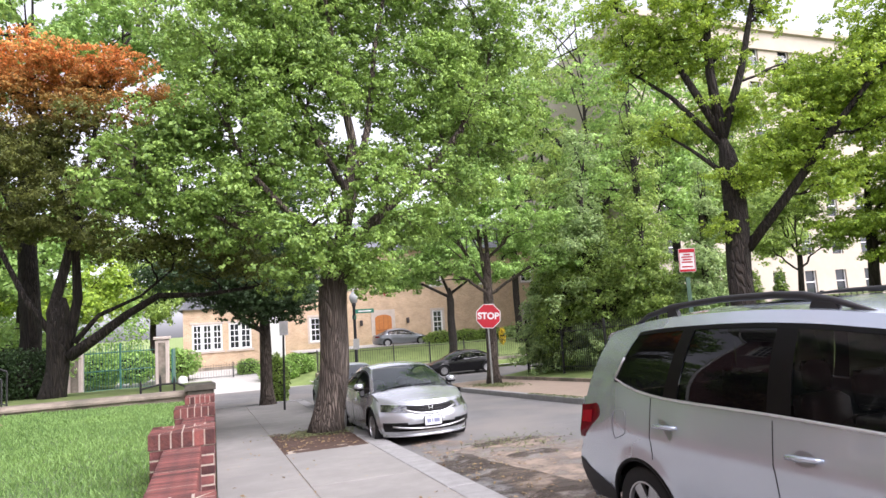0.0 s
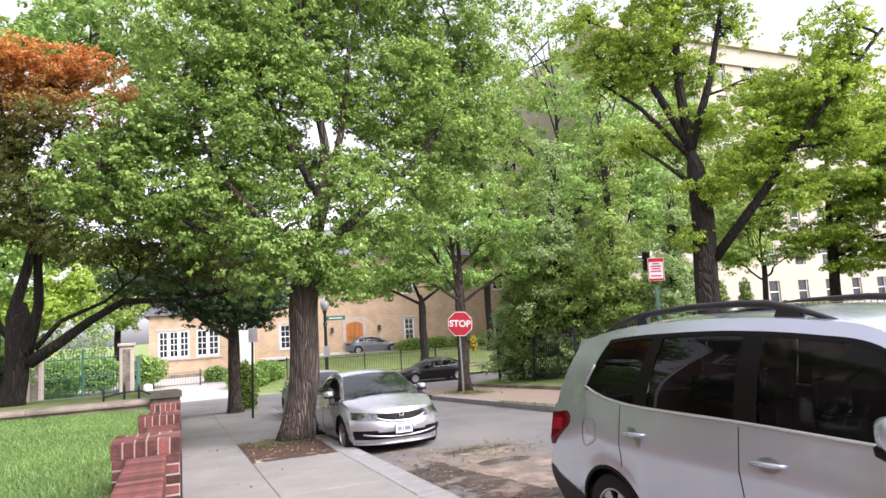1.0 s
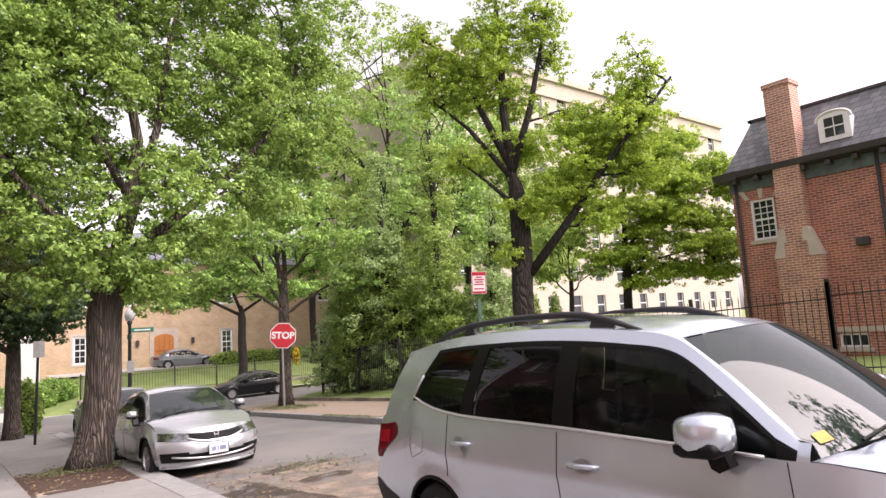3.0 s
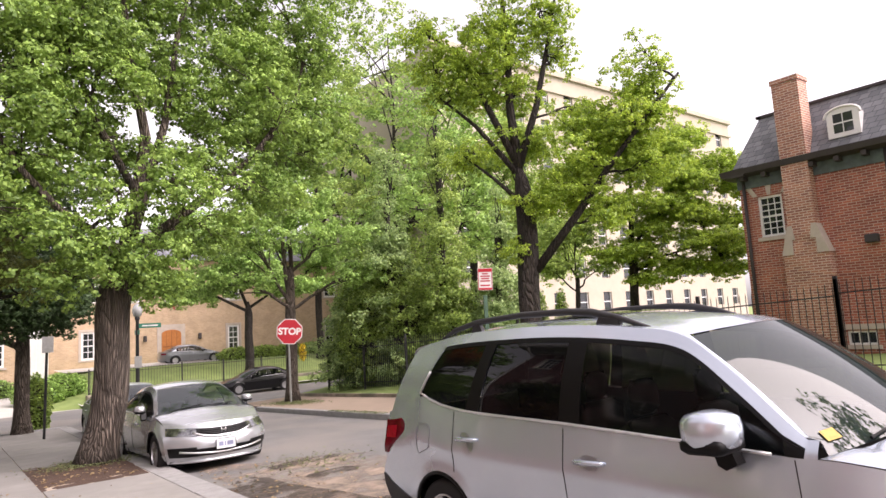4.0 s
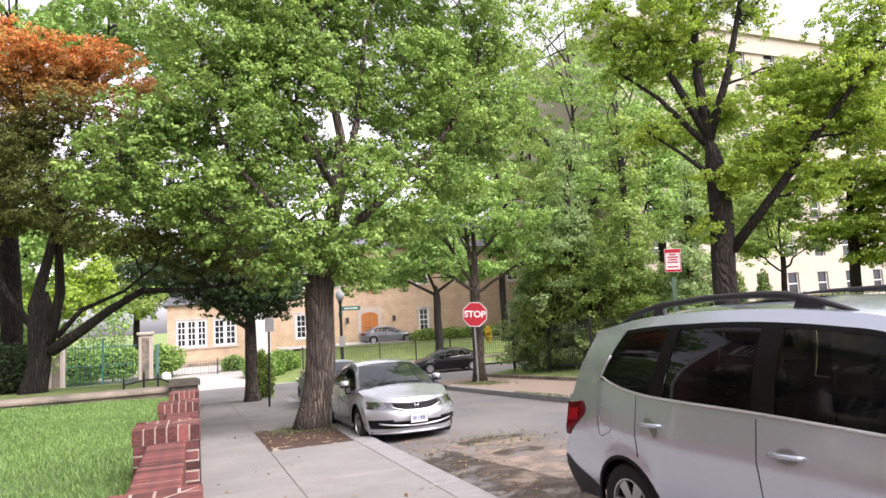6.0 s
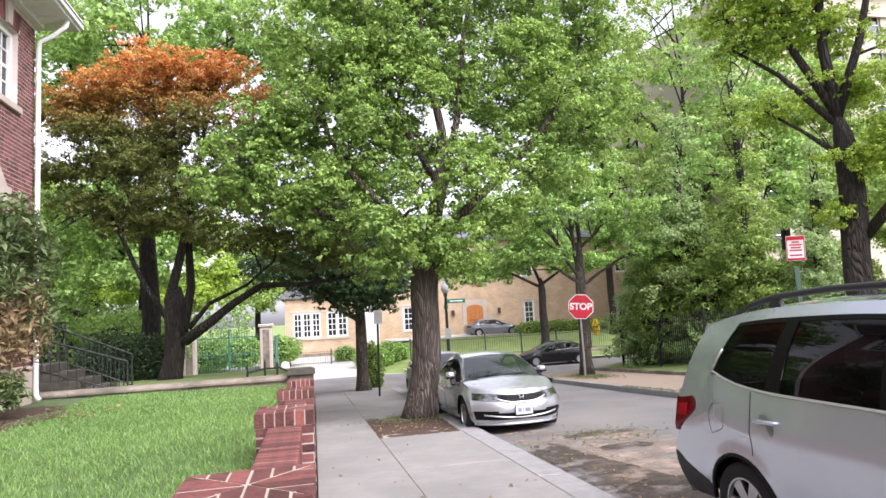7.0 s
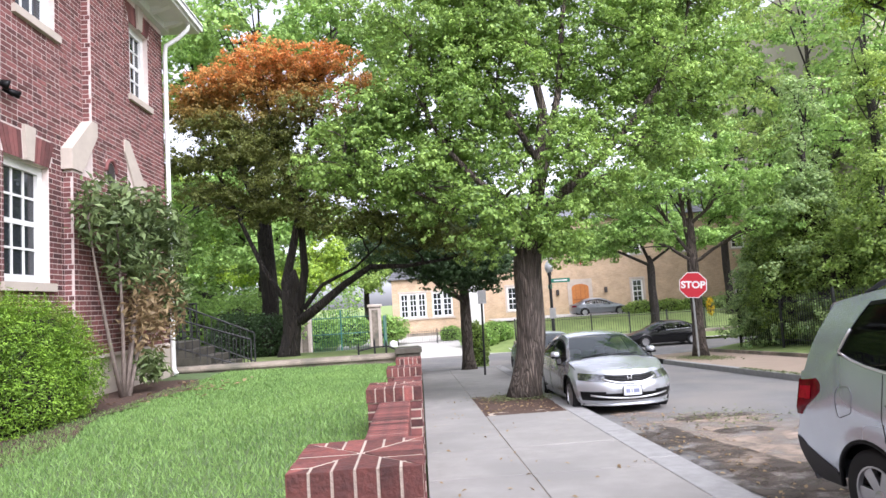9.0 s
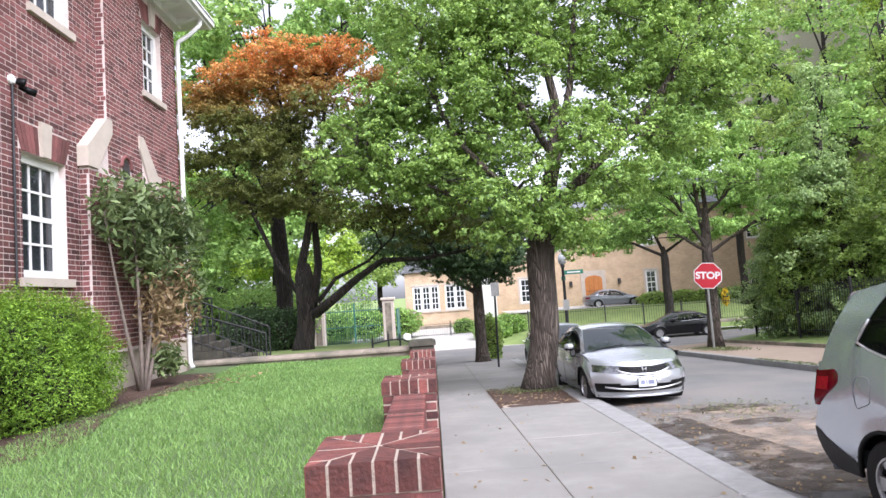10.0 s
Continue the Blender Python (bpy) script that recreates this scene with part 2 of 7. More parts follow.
M_DARKTRIM = mat("dark_trim", (0.055, 0.045, 0.045), 0.7, scale=3)
M_BEIGE = mat("beige_stone", (0.42, 0.37, 0.30), 0.9, col2=(0.37, 0.325, 0.26), scale=0.7, bump=0.1, bscale=10)
M_PANE = glass_mat("window_glass", (0.03, 0.035, 0.04), 0.03, 0.9)
M_OAK = mat("orange_oak", (0.50, 0.19, 0.045), 0.5, col2=(0.38, 0.13, 0.03), scale=5)
M_BARK = bark_mat("grey_brown_bark", (0.20, 0.16, 0.13), (0.09, 0.07, 0.055))
M_DBARK = bark_mat("dark_bark", (0.06, 0.046, 0.038), (0.028, 0.022, 0.018))
L_STREET = leaf_mat("ginkgo_leaf", (0.38, 0.56, 0.13), (0.05, 0.115, 0.026))
L_LIGHT = leaf_mat("light_leaf", (0.42, 0.63, 0.17), (0.08, 0.17, 0.04))
L_BRIGHT = leaf_mat("bright_leaf", (0.46, 0.62, 0.08), (0.08, 0.17, 0.028), through=0.44)
L_MID = leaf_mat("mid_leaf", (0.44, 0.59, 0.15), (0.06, 0.13, 0.032), through=0.46)
L_DARK = leaf_mat("dark_leaf", (0.085, 0.15, 0.055), (0.03, 0.055, 0.025), through=0.25)
L_CONIFER = leaf_mat("conifer_leaf", (0.46, 0.60, 0.25), (0.09, 0.17, 0.06), through=0.5)
L_MAPLE = leaf_mat("maple_leaf", (0.22, 0.25, 0.06), (0.05, 0.065, 0.02), top=(0, 6.4, 8.2, (0.92, 0.38, 0.10), (0.26, 0.16, 0.04)))
L_HEDGE = leaf_mat("yew_leaf", (0.34, 0.56, 0.06), (0.02, 0.07, 0.008), through=0.25)
L_SHRUB = leaf_mat("broad_leaf", (0.22, 0.29, 0.11), (0.04, 0.07, 0.025), through=0.2)
L_DULL = leaf_mat("dull_leaf", (0.22, 0.25, 0.11), (0.09, 0.11, 0.05))
L_DEAD = leaf_mat("dry_leaf", (0.36, 0.27, 0.14), (0.17, 0.11, 0.06), through=0.3)


# ---- mesh building ----
class Mesh:
    """Gathers vertices and faces for one mesh."""

    def __init__(self):
        self.v, self.f = [], []

    def add(self, verts, faces):
        o = len(self.v)
        self.v += [tuple(p) for p in verts]
        self.f += [tuple(i + o for i in q) for q in faces]
        return self

    def box(self, x0, y0, z0, x1, y1, z1, slope=0.0):
        """A box; slope tilts it along y, as the street falls."""
        p = [(x, y, z + slope * y) for z in (z0, z1) for y in (y0, y1) for x in (x0, x1)]
        return self.add(p, [(0, 2, 3, 1), (4, 5, 7, 6), (0, 1, 5, 4), (2, 6, 7, 3), (0, 4, 6, 2), (1, 3, 7, 5)])

    def bevel_box(self, x0, y0, z0, x1, y1, z1, b=0.01):
        """A box whose upright and level edges are chamfered."""
        rings = []
        for z, i in ((z0, b), (z0 + b, 0), (z1 - b, 0), (z1, b)):
            ring = []
            for x, y in ((x0, y0), (x1, y0), (x1, y1), (x0, y1)):
                sx, sy = (1 if x == x0 else -1), (1 if y == y0 else -1)
                c = b + i
                a1, a2 = (x + sx * c, y + sy * i, z), (x + sx * i, y + sy * c, z)
                ring += [a2, a1] if (sx == sy) else [a1, a2]
            rings.append(ring)
        v = [p for r in rings for p in r]
        f = [tuple(range(7, -1, -1)), tuple(range(24, 32))]
        for k in range(3):
            f += [(k * 8 + i, k * 8 + (i + 1) % 8, k * 8 + 8 + (i + 1) % 8, k * 8 + 8 + i) for i in range(8)]
        return self.add(v, f)

    def tube(self, pts, radii, n=8, caps=True):
        pts = [Vector(p) for p in pts]
        if not hasattr(radii, "__len__"):
            radii = [radii] * len(pts)
        v, f = [], []
        side = None
        for i, p in enumerate(pts):
            d = (pts[min(i + 1, len(pts) - 1)] - pts[max(i - 1, 0)]).normalized()
            if side is None:
                side = d.orthogonal().normalized()
            side = (side - d * side.dot(d)).normalized()
            up = d.cross(side)
            for k in range(n):
                a = 2 * math.pi * k / n
                v.append(p + (side * math.cos(a) + up * math.sin(a)) * radii[i])
        for i in range(len(pts) - 1):
            f += [(i * n + k, i * n + (k + 1) % n, (i + 1) * n + (k + 1) % n, (i + 1) * n + k) for k in range(n)]
        if caps:
            f += [tuple(range(n - 1, -1, -1)), tuple(range((len(pts) - 1) * n, len(pts) * n))]
        return self.add(v, f)

    def lathe(self, prof, n=24, axis="z", at=(0, 0, 0), caps=True):
        v, f = [], []
        for r, h in prof:
            for k in range(n):
                a = 2 * math.pi * k / n
                p = (r * math.cos(a), r * math.sin(a), h)
                if axis == "x":
                    p = (h, p[0], p[1])
                elif axis == "y":
                    p = (p[0], h, p[1])
                v.append((p[0] + at[0], p[1] + at[1], p[2] + at[2]))
        for i in range(len(prof) - 1):
            f += [(i * n + k, i * n + (k + 1) % n, (i + 1) * n + (k + 1) % n, (i + 1) * n + k) for k in range(n)]
        if caps:
            f += [tuple(range(n - 1, -1, -1)), tuple(range((len(prof) - 1) * n, len(prof) * n))]
        return self.add(v, f)

    def prism(self, poly, axis, a, b):
        """A flat outline pushed along an axis from a to b; the outline's two numbers are the other two axes in order."""
        def at(p, c):
            return {"x": (c, p[0], p[1]), "y": (p[0], c, p[1]), "z": (p[0], p[1], c)}[axis]
        n = len(poly)
        v = [at(p, a) for p in poly] + [at(p, b) for p in poly]
        f = [tuple(range(n - 1, -1, -1)), tuple(range(n, 2 * n))] + [(i, (i + 1) % n, n + (i + 1) % n, n + i) for i in range(n)]
        return self.add(v, f)

    def sheet(self, fn, us, vs):
        """A sheet of points fn(u, v)."""
        n = len(vs)
        v = [fn(a, b) for a in us for b in vs]
        f = [(i * n + j, (i + 1) * n + j, (i + 1) * n + j + 1, i * n + j + 1) for i in range(len(us) - 1) for j in range(n - 1)]
        return self.add(v, f)

    def mesh(self, name, material, smooth=False):
        me = bpy.data.meshes.new(name)
        me.from_pydata(self.v, [], self.f)
        me.materials.append(material)
        if smooth:
            me.shade_smooth()
        me.update()
        return me


def part(name, m, material, parent=None, label="", smooth=False, fix=True, weld=False):
    ob = new(name, m.mesh(name, material, smooth) if isinstance(m, Mesh) else m)
    if fix and isinstance(m, Mesh):
        bm = bmesh.new()
        bm.from_mesh(ob.data)
        if weld:
            bmesh.ops.remove_doubles(bm, verts=bm.verts, dist=0.0008)
        bmesh.ops.recalc_face_normals(bm, faces=bm.faces)
        bm.to_mesh(ob.data)
        bm.free()
    if parent:
        ob.parent = parent
        ob.matrix_parent_inverse = parent.matrix_basis.inverted()
    if label:
        tagged(ob, label)
    return ob


def thing(name, at, label, category, group="", kind=""):
    ob = new(name)
    ob.matrix_basis = Matrix.Translation(at)
    ob.empty_display_size = 0.2
    return tagged(ob, label, category, group, kind)


def structure(name, m, material, label="", category="", smooth=False):
    return tagged(part(name, m, material, None, "", smooth), label, category, "", "structure")


def lin(a, b, n):
    return [a + (b - a) * i / (n - 1) for i in range(n)]


# ---- ground, street and pavements ----
SL = -0.05


def fall(y):
    """Height of the sidewalk's plane: the street falls towards the crossing."""
    if y < 36:
        return SL * y
    return SL * 36


def yard(x, y):
    """Height of the ground beyond the crossing."""
    a = min(1, max(0, (y - 39.5) / 11))
    low = -1.95 + 0.8 * a
    b = min(1, max(0, (y - 40.3) / 9))
    high = -1.55 + 1.15 * b * b * (3 - 2 * b)
    m = min(1, max(0, (x - 4.0) / 3.0))
    return low + (high - low) * m


def kerb_x(y):
    return 2.57 + 0.027 * y


def far_kerb(y):
    return 8.35 + 0.012 * y


g = Mesh()
g.sheet(lambda x, y: (x, y, fall(y) - 0.45 if y < 39 else (yard(x, min(y, 60)) - 0.03 if abs(x) < 90 else -1.6)), [-600, -200, -90, -60] + lin(-40, 45, 60) + [60, 89, 120, 300, 600], [-80, -40, -10, 0, 10, 20, 30, 36, 38.9] + lin(39.5, 62, 24) + [90, 150, 300, 900])
structure("ground", g, M_FAR_GRASS, "grassy ground falling towards the crossing", "ground", True)

road = Mesh()
road.sheet(lambda u, y: (kerb_x(y) + u * (far_kerb(y) - kerb_x(y)), y, fall(y) - 0.13 + 0.06 * (1 - (2 * u - 1) ** 2)), lin(0, 1, 9), lin(-40, 26.5, 40))
road.sheet(lambda x, y: (x, y, fall(y) - 0.13 - (0.012 if y < 26.6 else 0)), lin(-80, 80, 41), lin(25.7, 39, 9))
structure("road", road, M_ASPHALT, "worn grey asphalt road with dirt patches", "road", True)

def slab(m, x0, x1, y0, y1, top=0.0, thick=0.3, bev=0.006):
    """A concrete flag; x0 and x1 may be functions of y."""
    fx0 = x0 if callable(x0) else (lambda y: x0)
    fx1 = x1 if callable(x1) else (lambda y: x1)
    v = []
    for z, i in ((top - thick, 0), (top - bev, 0), (top, bev)):
        for x, y in ((fx0(y0) + i, y0 + i), (fx1(y0) - i, y0 + i), (fx1(y1) - i, y1 - i), (fx0(y1) + i, y1 - i)):
            v.append((x, y, z + fall(y)))
    f = [(8, 9, 10, 11)]
    for k in (0, 4):
        f += [(k + i, k + (i + 1) % 4, k + 4 + (i + 1) % 4, k + 4 + i) for i in range(4)]
    return m.add(v, f)

base = Mesh()
base.sheet(lambda u, y: (0.0 + u * (kerb_x(y) - 0.02), y, fall(y) - 0.012), lin(0, 1, 3), lin(-30, 25.6, 20))
pavement = structure("pavement", base, M_DIRT, "grey concrete sidewalk of large flags", "pavement")
rnd = random.Random(3)
ys = [-4.0]
while ys[-1] < 25:
    ys.append(ys[-1] + 1.52)
for i in range(len(ys) - 1):
    y0, y1 = ys[i], min(ys[i + 1], 25.5)
    s = Mesh()
    slab(s, 0.0, 1.06, y0 + 0.004, y1 - 0.004, rnd.uniform(-0.002, 0.003))
    part("flag", s, M_CONCRETE, pavement, fix=False)
    if not (11.3 < 0.5 * (y0 + y1) < 14.6):
        s = Mesh()
        slab(s, 1.07, lambda y: kerb_x(y) - 0.37, y0 + 0.004, y1 - 0.004, rnd.uniform(-0.002, 0.003))
        part("flag", s, M_CONCRETE, pavement, fix=False)
kerb = thing("kerb", (2.6, 5, -0.25), "long grey granite kerb along the sidewalk", "kerb", "", "structure")
for i in range(16):
    y0 = -4 + i * 1.83
    s = Mesh()
    slab(s, lambda y: kerb_x(y) - 0.36, lambda y: kerb_x(y), y0 + 0.005, min(y0 + 1.825, 25.6), rnd.uniform(-0.004, 0.004), 0.3, 0.015)
    part("kerb_stone", s, M_KERB, kerb, fix=False)
# bed of the street tree
bed = Mesh()
bed.sheet(lambda u, v: (1.06 + u * (kerb_x(v) - 0.37 - 1.06), v, fall(v) - 0.01 + 0.05 * math.exp(-((u - 0.6) ** 2 * 4 + (v - 13.2) ** 2 * 0.9)) + 0.02 * noise.noise((u * 6, v * 4, 0))), lin(0, 1, 14), lin(11.2, 14.5, 24))
structure("tree_bed", bed, M_SOIL, "bare brown mulch round the street tree", "soil", True)

# opposite side: kerb, tan pavement, verge
fk = thing("far_kerb", (8.5, 12, -0.6), "grey granite kerb on the opposite side", "kerb", "", "structure")
for i in range(14):
    y0 = -3 + i * 1.83
    s = Mesh()
    slab(s, lambda y: far_kerb(y), lambda y: far_kerb(y) + 0.2, y0 + 0.004, min(y0 + 1.826, 25.8), 0.02, 0.3, 0.015)
    part("kerb_stone", s, M_KERB, fk, fix=False)
op = Mesh()
op.sheet(lambda u, y: (far_kerb(y) + 0.2 + u * 2.7, y, fall(y) + 0.01 + 0.05 * u), lin(0, 1, 4), lin(-20, 25.8, 24))
structure("opposite_pavement", op, M_TANPAVE, "tan paved footway across the street", "pavement")
vg = Mesh()
vg.sheet(lambda u, y: (far_kerb(y) + 2.9 + u * 26, y, fall(y) + 0.1 + 0.25 * min(1, u * 12) + 0.03 * noise.noise((u * 30, y, 1))), [0, 0.01, 0.03, 0.06, 0.1, 0.2, 0.4, 1], lin(-20, 25.8, 40))
structure("verge", vg, M_FAR_GRASS, "rough grassy verge behind the opposite footway", "grass", True)
bk = Mesh()
bk.box(far_kerb(20) + 2.82, -18, 0.0, far_kerb(20) + 2.97, 25.8, 0.17, SL)
structure("verge_edging", bk, M_STONE, "low stone edging of the verge", "edging")
# near corner across the crossing
fp = Mesh()
fp.sheet(lambda x, y: (x, y, -1.8 + 0.02 + 0.02 * (y - 39)), lin(5.5, 60, 12), lin(39, 40.4, 3))
structure("far_pavement", fp, M_PALE_CONC, "pale concrete pavement beyond the crossing", "pavement")
dv = Mesh()
dv.sheet(lambda u, y: (-6 + u * (11.5 + (y - 39) * 0.05), y, yard(-3, y) + 0.012), lin(0, 1, 6), lin(38.6, 52, 16))
structure("driveway", dv, M_PALE_CONC, "wide pale concrete driveway up to the tan building", "driveway")
dv = Mesh()
dv.sheet(lambda u, y: (6 + u * 22, y, yard(12, y) + 0.015), lin(0, 1, 8), lin(49.0, 55.5, 6))
structure("forecourt", dv, M_PALE_CONC, "pale forecourt before the arched door", "driveway")

ck = thing("corner_kerb", (10, 25.8, -1.3), "grey granite kerb at the street corner", "kerb", "", "structure")
for i in range(16):
    part("kerb_stone", Mesh().bevel_box(8.6 + i * 1.83, 25.72, -1.75, 8.6 + i * 1.83 + 1.82, 25.95, -1.255, 0.012), M_KERB, ck)
for i in range(14):
    part("kerb_stone", Mesh().bevel_box(3.2 - (i + 1) * 1.83, 25.5, -1.75, 3.2 - i * 1.83 - 0.01, 25.73, -1.26, 0.012), M_KERB, ck)
# lawn in front of the brick house
def lawn_z(x, y):
    u = min(1, max(0, (-0.3 - x) / 4.7))
    near = 0.70 - 0.034 * y
    far = 0.36 - 0.002 * y
    return near + (far - near) * u + 0.015 * noise.noise((x * 0.9, y * 0.9, 0))

lw = Mesh()
lw.sheet(lambda x, y: (x, y, lawn_z(x, y)), lin(-30, -5.5, 6) + lin(-5, -0.30, 24), lin(-6, 13.35, 60))
structure("lawn", lw, M_LAWN, "trimmed green lawn behind the brick wall", "lawn", True)
rs = np.random.RandomState(5)


def quads(centers, size, up=0.5, rs=rs, aspect=0.6, facing=None):
    """Small leaf quads at the given places, turned at random or mostly towards a facing; a mesh of loose diamonds."""
    n = len(centers)
    nrm = rs.normal(size=(n, 3))
    if facing is None:
        nrm[:, 2] = np.abs(nrm[:, 2]) + up
    else:
        nrm = nrm * 0.42 + facing
        nrm[:, 2] += up
    nrm /= np.linalg.norm(nrm, axis=1)[:, None]
    a = np.cross(nrm, rs.normal(size=(n, 3)))
    a /= np.linalg.norm(a, axis=1)[:, None] + 1e-9
    b = np.cross(nrm, a)
    s = size * rs.uniform(0.6, 1.3, (n, 1))
    fold = nrm * s * 0.25
    p = np.stack([centers - a * s, centers - b * s * aspect + fold, centers + a * s, centers + b * s * aspect + fold], 1)
    return p.reshape(-1, 3)


def quad_mesh(name, verts, material):
    n = len(verts) // 4
    me = bpy.data.meshes.new(name)
    me.vertices.add(len(verts))
    me.vertices.foreach_set("co", np.ascontiguousarray(verts, dtype=np.float32).ravel())
    me.loops.add(n * 4)
    me.loops.foreach_set("vertex_index", np.arange(n * 4, dtype=np.int32))
    me.polygons.add(n)
    me.polygons.foreach_set("loop_start", np.arange(0, n * 4, 4, dtype=np.int32))
    me.materials.append(material)
    me.update(calc_edges=True)
    me.validate()
    return me


def blades(count, x0, x1, y0, y1, zf, h, seed):
    r = np.random.RandomState(seed)
    # denser towards the viewer's end of the lawn
    y = y0 + (y1 - y0) * r.rand(count) ** 1.5
    x = x0 + (x1 - x0) * r.rand(count)
    z = np.array([zf(a, b) for a, b in zip(x, y)]) - 0.005
    base = np.stack([x, y, z], 1)
    ang = r.uniform(0, 2 * np.pi, count)
    w = np.stack([np.cos(ang), np.sin(ang), np.zeros(count)], 1) * (0.0022 + 0.0005 * y[:, None])
    hh = h * r.uniform(0.5, 1.2, (count, 1))
    lean = np.stack([r.normal(0, 0.5, count), r.normal(0, 0.5, count), np.ones(count)], 1) * hh
    return np.stack([base - w, base + w, base + lean + w * 0.3, base + lean - w * 0.3], 1).reshape(-1, 3)

tagged(new("grass", quad_mesh("grass", blades(125000, -4.0, -0.34, -2.5, 13.3, lawn_z, 0.045, 2), M_GRASS)), "short dense green grass of the lawn", "grass", "", "stuff")

# ---- low brick wall with stepped piers ----
wall_x0, wall_x1 = -0.42, -0.012
PIERS = [(2.0, 1.0), (4.86, 0.86), (7.75, 0.71), (10.6, 0.57)]
brick_unit = Mesh().bevel_box(0, 0, 0, 0.195, 0.095, 0.057, 0.004).mesh("brick", M_BRICK1)
rowlock = Mesh().bevel_box(0, 0, 0, 0.058, 0.198, 0.095, 0.005).mesh("brick", M_CAPBRICK)


def piece(name, me, m, parent, mats=None):
    ob = new(name, me)
    ob.parent = parent
    ob.matrix_parent_inverse = parent.matrix_basis.inverted()
    ob.matrix_basis = m
    return ob


def pier(y, top):
    """A square brick pier with a rowlock cap laid to a star."""
    z0 = fall(y) - 0.05
    p = thing("brick_pier", (-0.215, y + 0.2, z0), "red brick pier with rowlock cap in the garden wall", "pier", "piers of the garden wall")
    body = Mesh().box(wall_x0 + 0.003, y + 0.003, z0, wall_x1 - 0.003, y + 0.402, top - 0.1)
    body.box(wall_x0 - 0.004, y - 0.004, top - 0.1, wall_x1 + 0.004, y + 0.412, top - 0.002)
    part("mortar_core", body, M_MORTAR, p)
    courses = int((top - 0.1 - z0) / 0.067)
    for c in range(courses):
        z = top - 0.1 - (c + 1) * 0.067 + 0.005
        for k in range(2):
            if c % 2:
                piece("brick", brick_unit, pose(wall_x0 + k * 0.206, y, z), p)
                piece("brick", brick_unit, pose(wall_x0 + k * 0.206 + 0.005, y + 0.31, z), p)
                piece("brick", brick_unit, pose(wall_x1, y + 0.105, z, 0, 0, 90), p)
                piece("brick", brick_unit, pose(wall_x0 + 0.095, y + 0.105, z, 0, 0, 90), p)
            else:
                piece("brick", brick_unit, pose(wall_x1, y + k * 0.206, z, 0, 0, 90), p)
                piece("brick", brick_unit, pose(wall_x0 + 0.095, y + k * 0.206, z, 0, 0, 90), p)
                piece("brick", brick_unit, pose(wall_x0 + 0.105, y, z), p)
                piece("brick", brick_unit, pose(wall_x0 + 0.105, y + 0.31, z), p)
    # cap: rowlocks round the edge, their tops mitred towards the middle
    w = (wall_x1 - wall_x0 + 0.016) / 6
    cx, cy = (wall_x0 + wall_x1) / 2, y + 0.204
    for s in range(4):
        for k in range(6):
            a, b = -0.212 + k * w + 0.005, -0.212 + (k + 1) * w - 0.005
            ia, ib = max(-0.208, -abs(a) - 0.009), max(-0.208, -abs(b) - 0.009)
            m = Mesh().prism([(a, -0.212), (b, -0.212), (b, ib), (a, ia)], "z", top - 0.098, top)
            piece("cap_brick", m.mesh("cap_brick", M_CAPBRICK), pose(cx, cy, rnd.uniform(-0.002, 0.002), 0, 0, 90 * s), p)
    return p

for y, top in PIERS:
    pier(y, top)


def wall_run(y0, y1, top):
    z0 = fall(y0) - 0.25
    w = thing("garden_wall", (-0.2, (y0 + y1) / 2, z0), "low red brick garden wall with rowlock coping", "wall", "runs of the garden wall")
    part("mortar_core", Mesh().box(-0.332, y0, z0, -0.101, y1, top - 0.004), M_MORTAR, w)
    n = int((y1 - y0) / 0.0675)
    for i in range(n):
        piece("cap_brick", rowlock_long, pose(-0.336, y0 + (i + 0.06) * (y1 - y0) / n, top - 0.095 + rnd.uniform(-0.002, 0.002)), w)
    for c in range(int((top - 0.1 - z0) / 0.067)):
        z = top - 0.1 - (c + 1) * 0.067 + 0.005
        m = int((y1 - y0) / 0.205)
        for i in range(m):
            if (i + 0.5) * 0.205 < y1 - y0 - 0.2:
                piece("brick", brick_unit, pose(-0.098, y0 + (i + (0.5 if c % 2 else 0)) * 0.205, z, 0, 0, 90), w)
    return w

rowlock_long = Mesh().bevel_box(0, 0, 0, 0.24, 0.058, 0.095, 0.005).mesh("cap_brick", M_CAPBRICK)
for (ya, ta), (yb, tb) in zip(PIERS, PIERS[1:]):
    wall_run(ya + 0.4, yb, tb - 0.1)
wall_run(PIERS[-1][0] + 0.4, 13.2, 0.37)
wall_run(-3.0, 2.0, 0.90)

# ---- stone boundary wall at the far end of the lawn ----
sw = thing("stone_wall", (-2.5, 13.5, 0.2), "weathered limestone boundary wall with moulded coping", "wall", "", "structure")
part("wall_body", Mesh().box(-5.6, 13.42, -0.9, -0.45, 13.75, 0.36), M_STONE, sw)
for i in range(5):
    x = -5.6 + i * 1.03
    part("coping_stone", Mesh().prism([(13.36, 0.36), (13.36, 0.40), (13.40, 0.44), (13.44, 0.45), (13.74, 0.45), (13.82, 0.40), (13.82, 0.36)], "x", x + 0.004, x + 1.026), M_STONE, sw)
ep = thing("stone_pier", (-0.25, 13.4, -0.7), "dark weathered stone end pier", "pier")
part("shaft", Mesh().bevel_box(-0.5, 13.2, -0.75, -0.02, 13.75, 0.46, 0.02), M_DARKSTONE, ep)
part("cap", Mesh().prism([(-0.54, 0.46), (0.02, 0.46), (0.02, 0.53), (-0.05, 0.56), (-0.47, 0.56), (-0.54, 0.53)], "y", 13.16, 13.8), M_DARKSTONE, ep)
yd = Mesh()
yd.sheet(lambda x, y: (x, y, 0.30 - max(0, y - 17) * 0.06 - max(0, y - 24) * 0.03), lin(-40, -0.1, 20), lin(13.75, 26.0, 10))
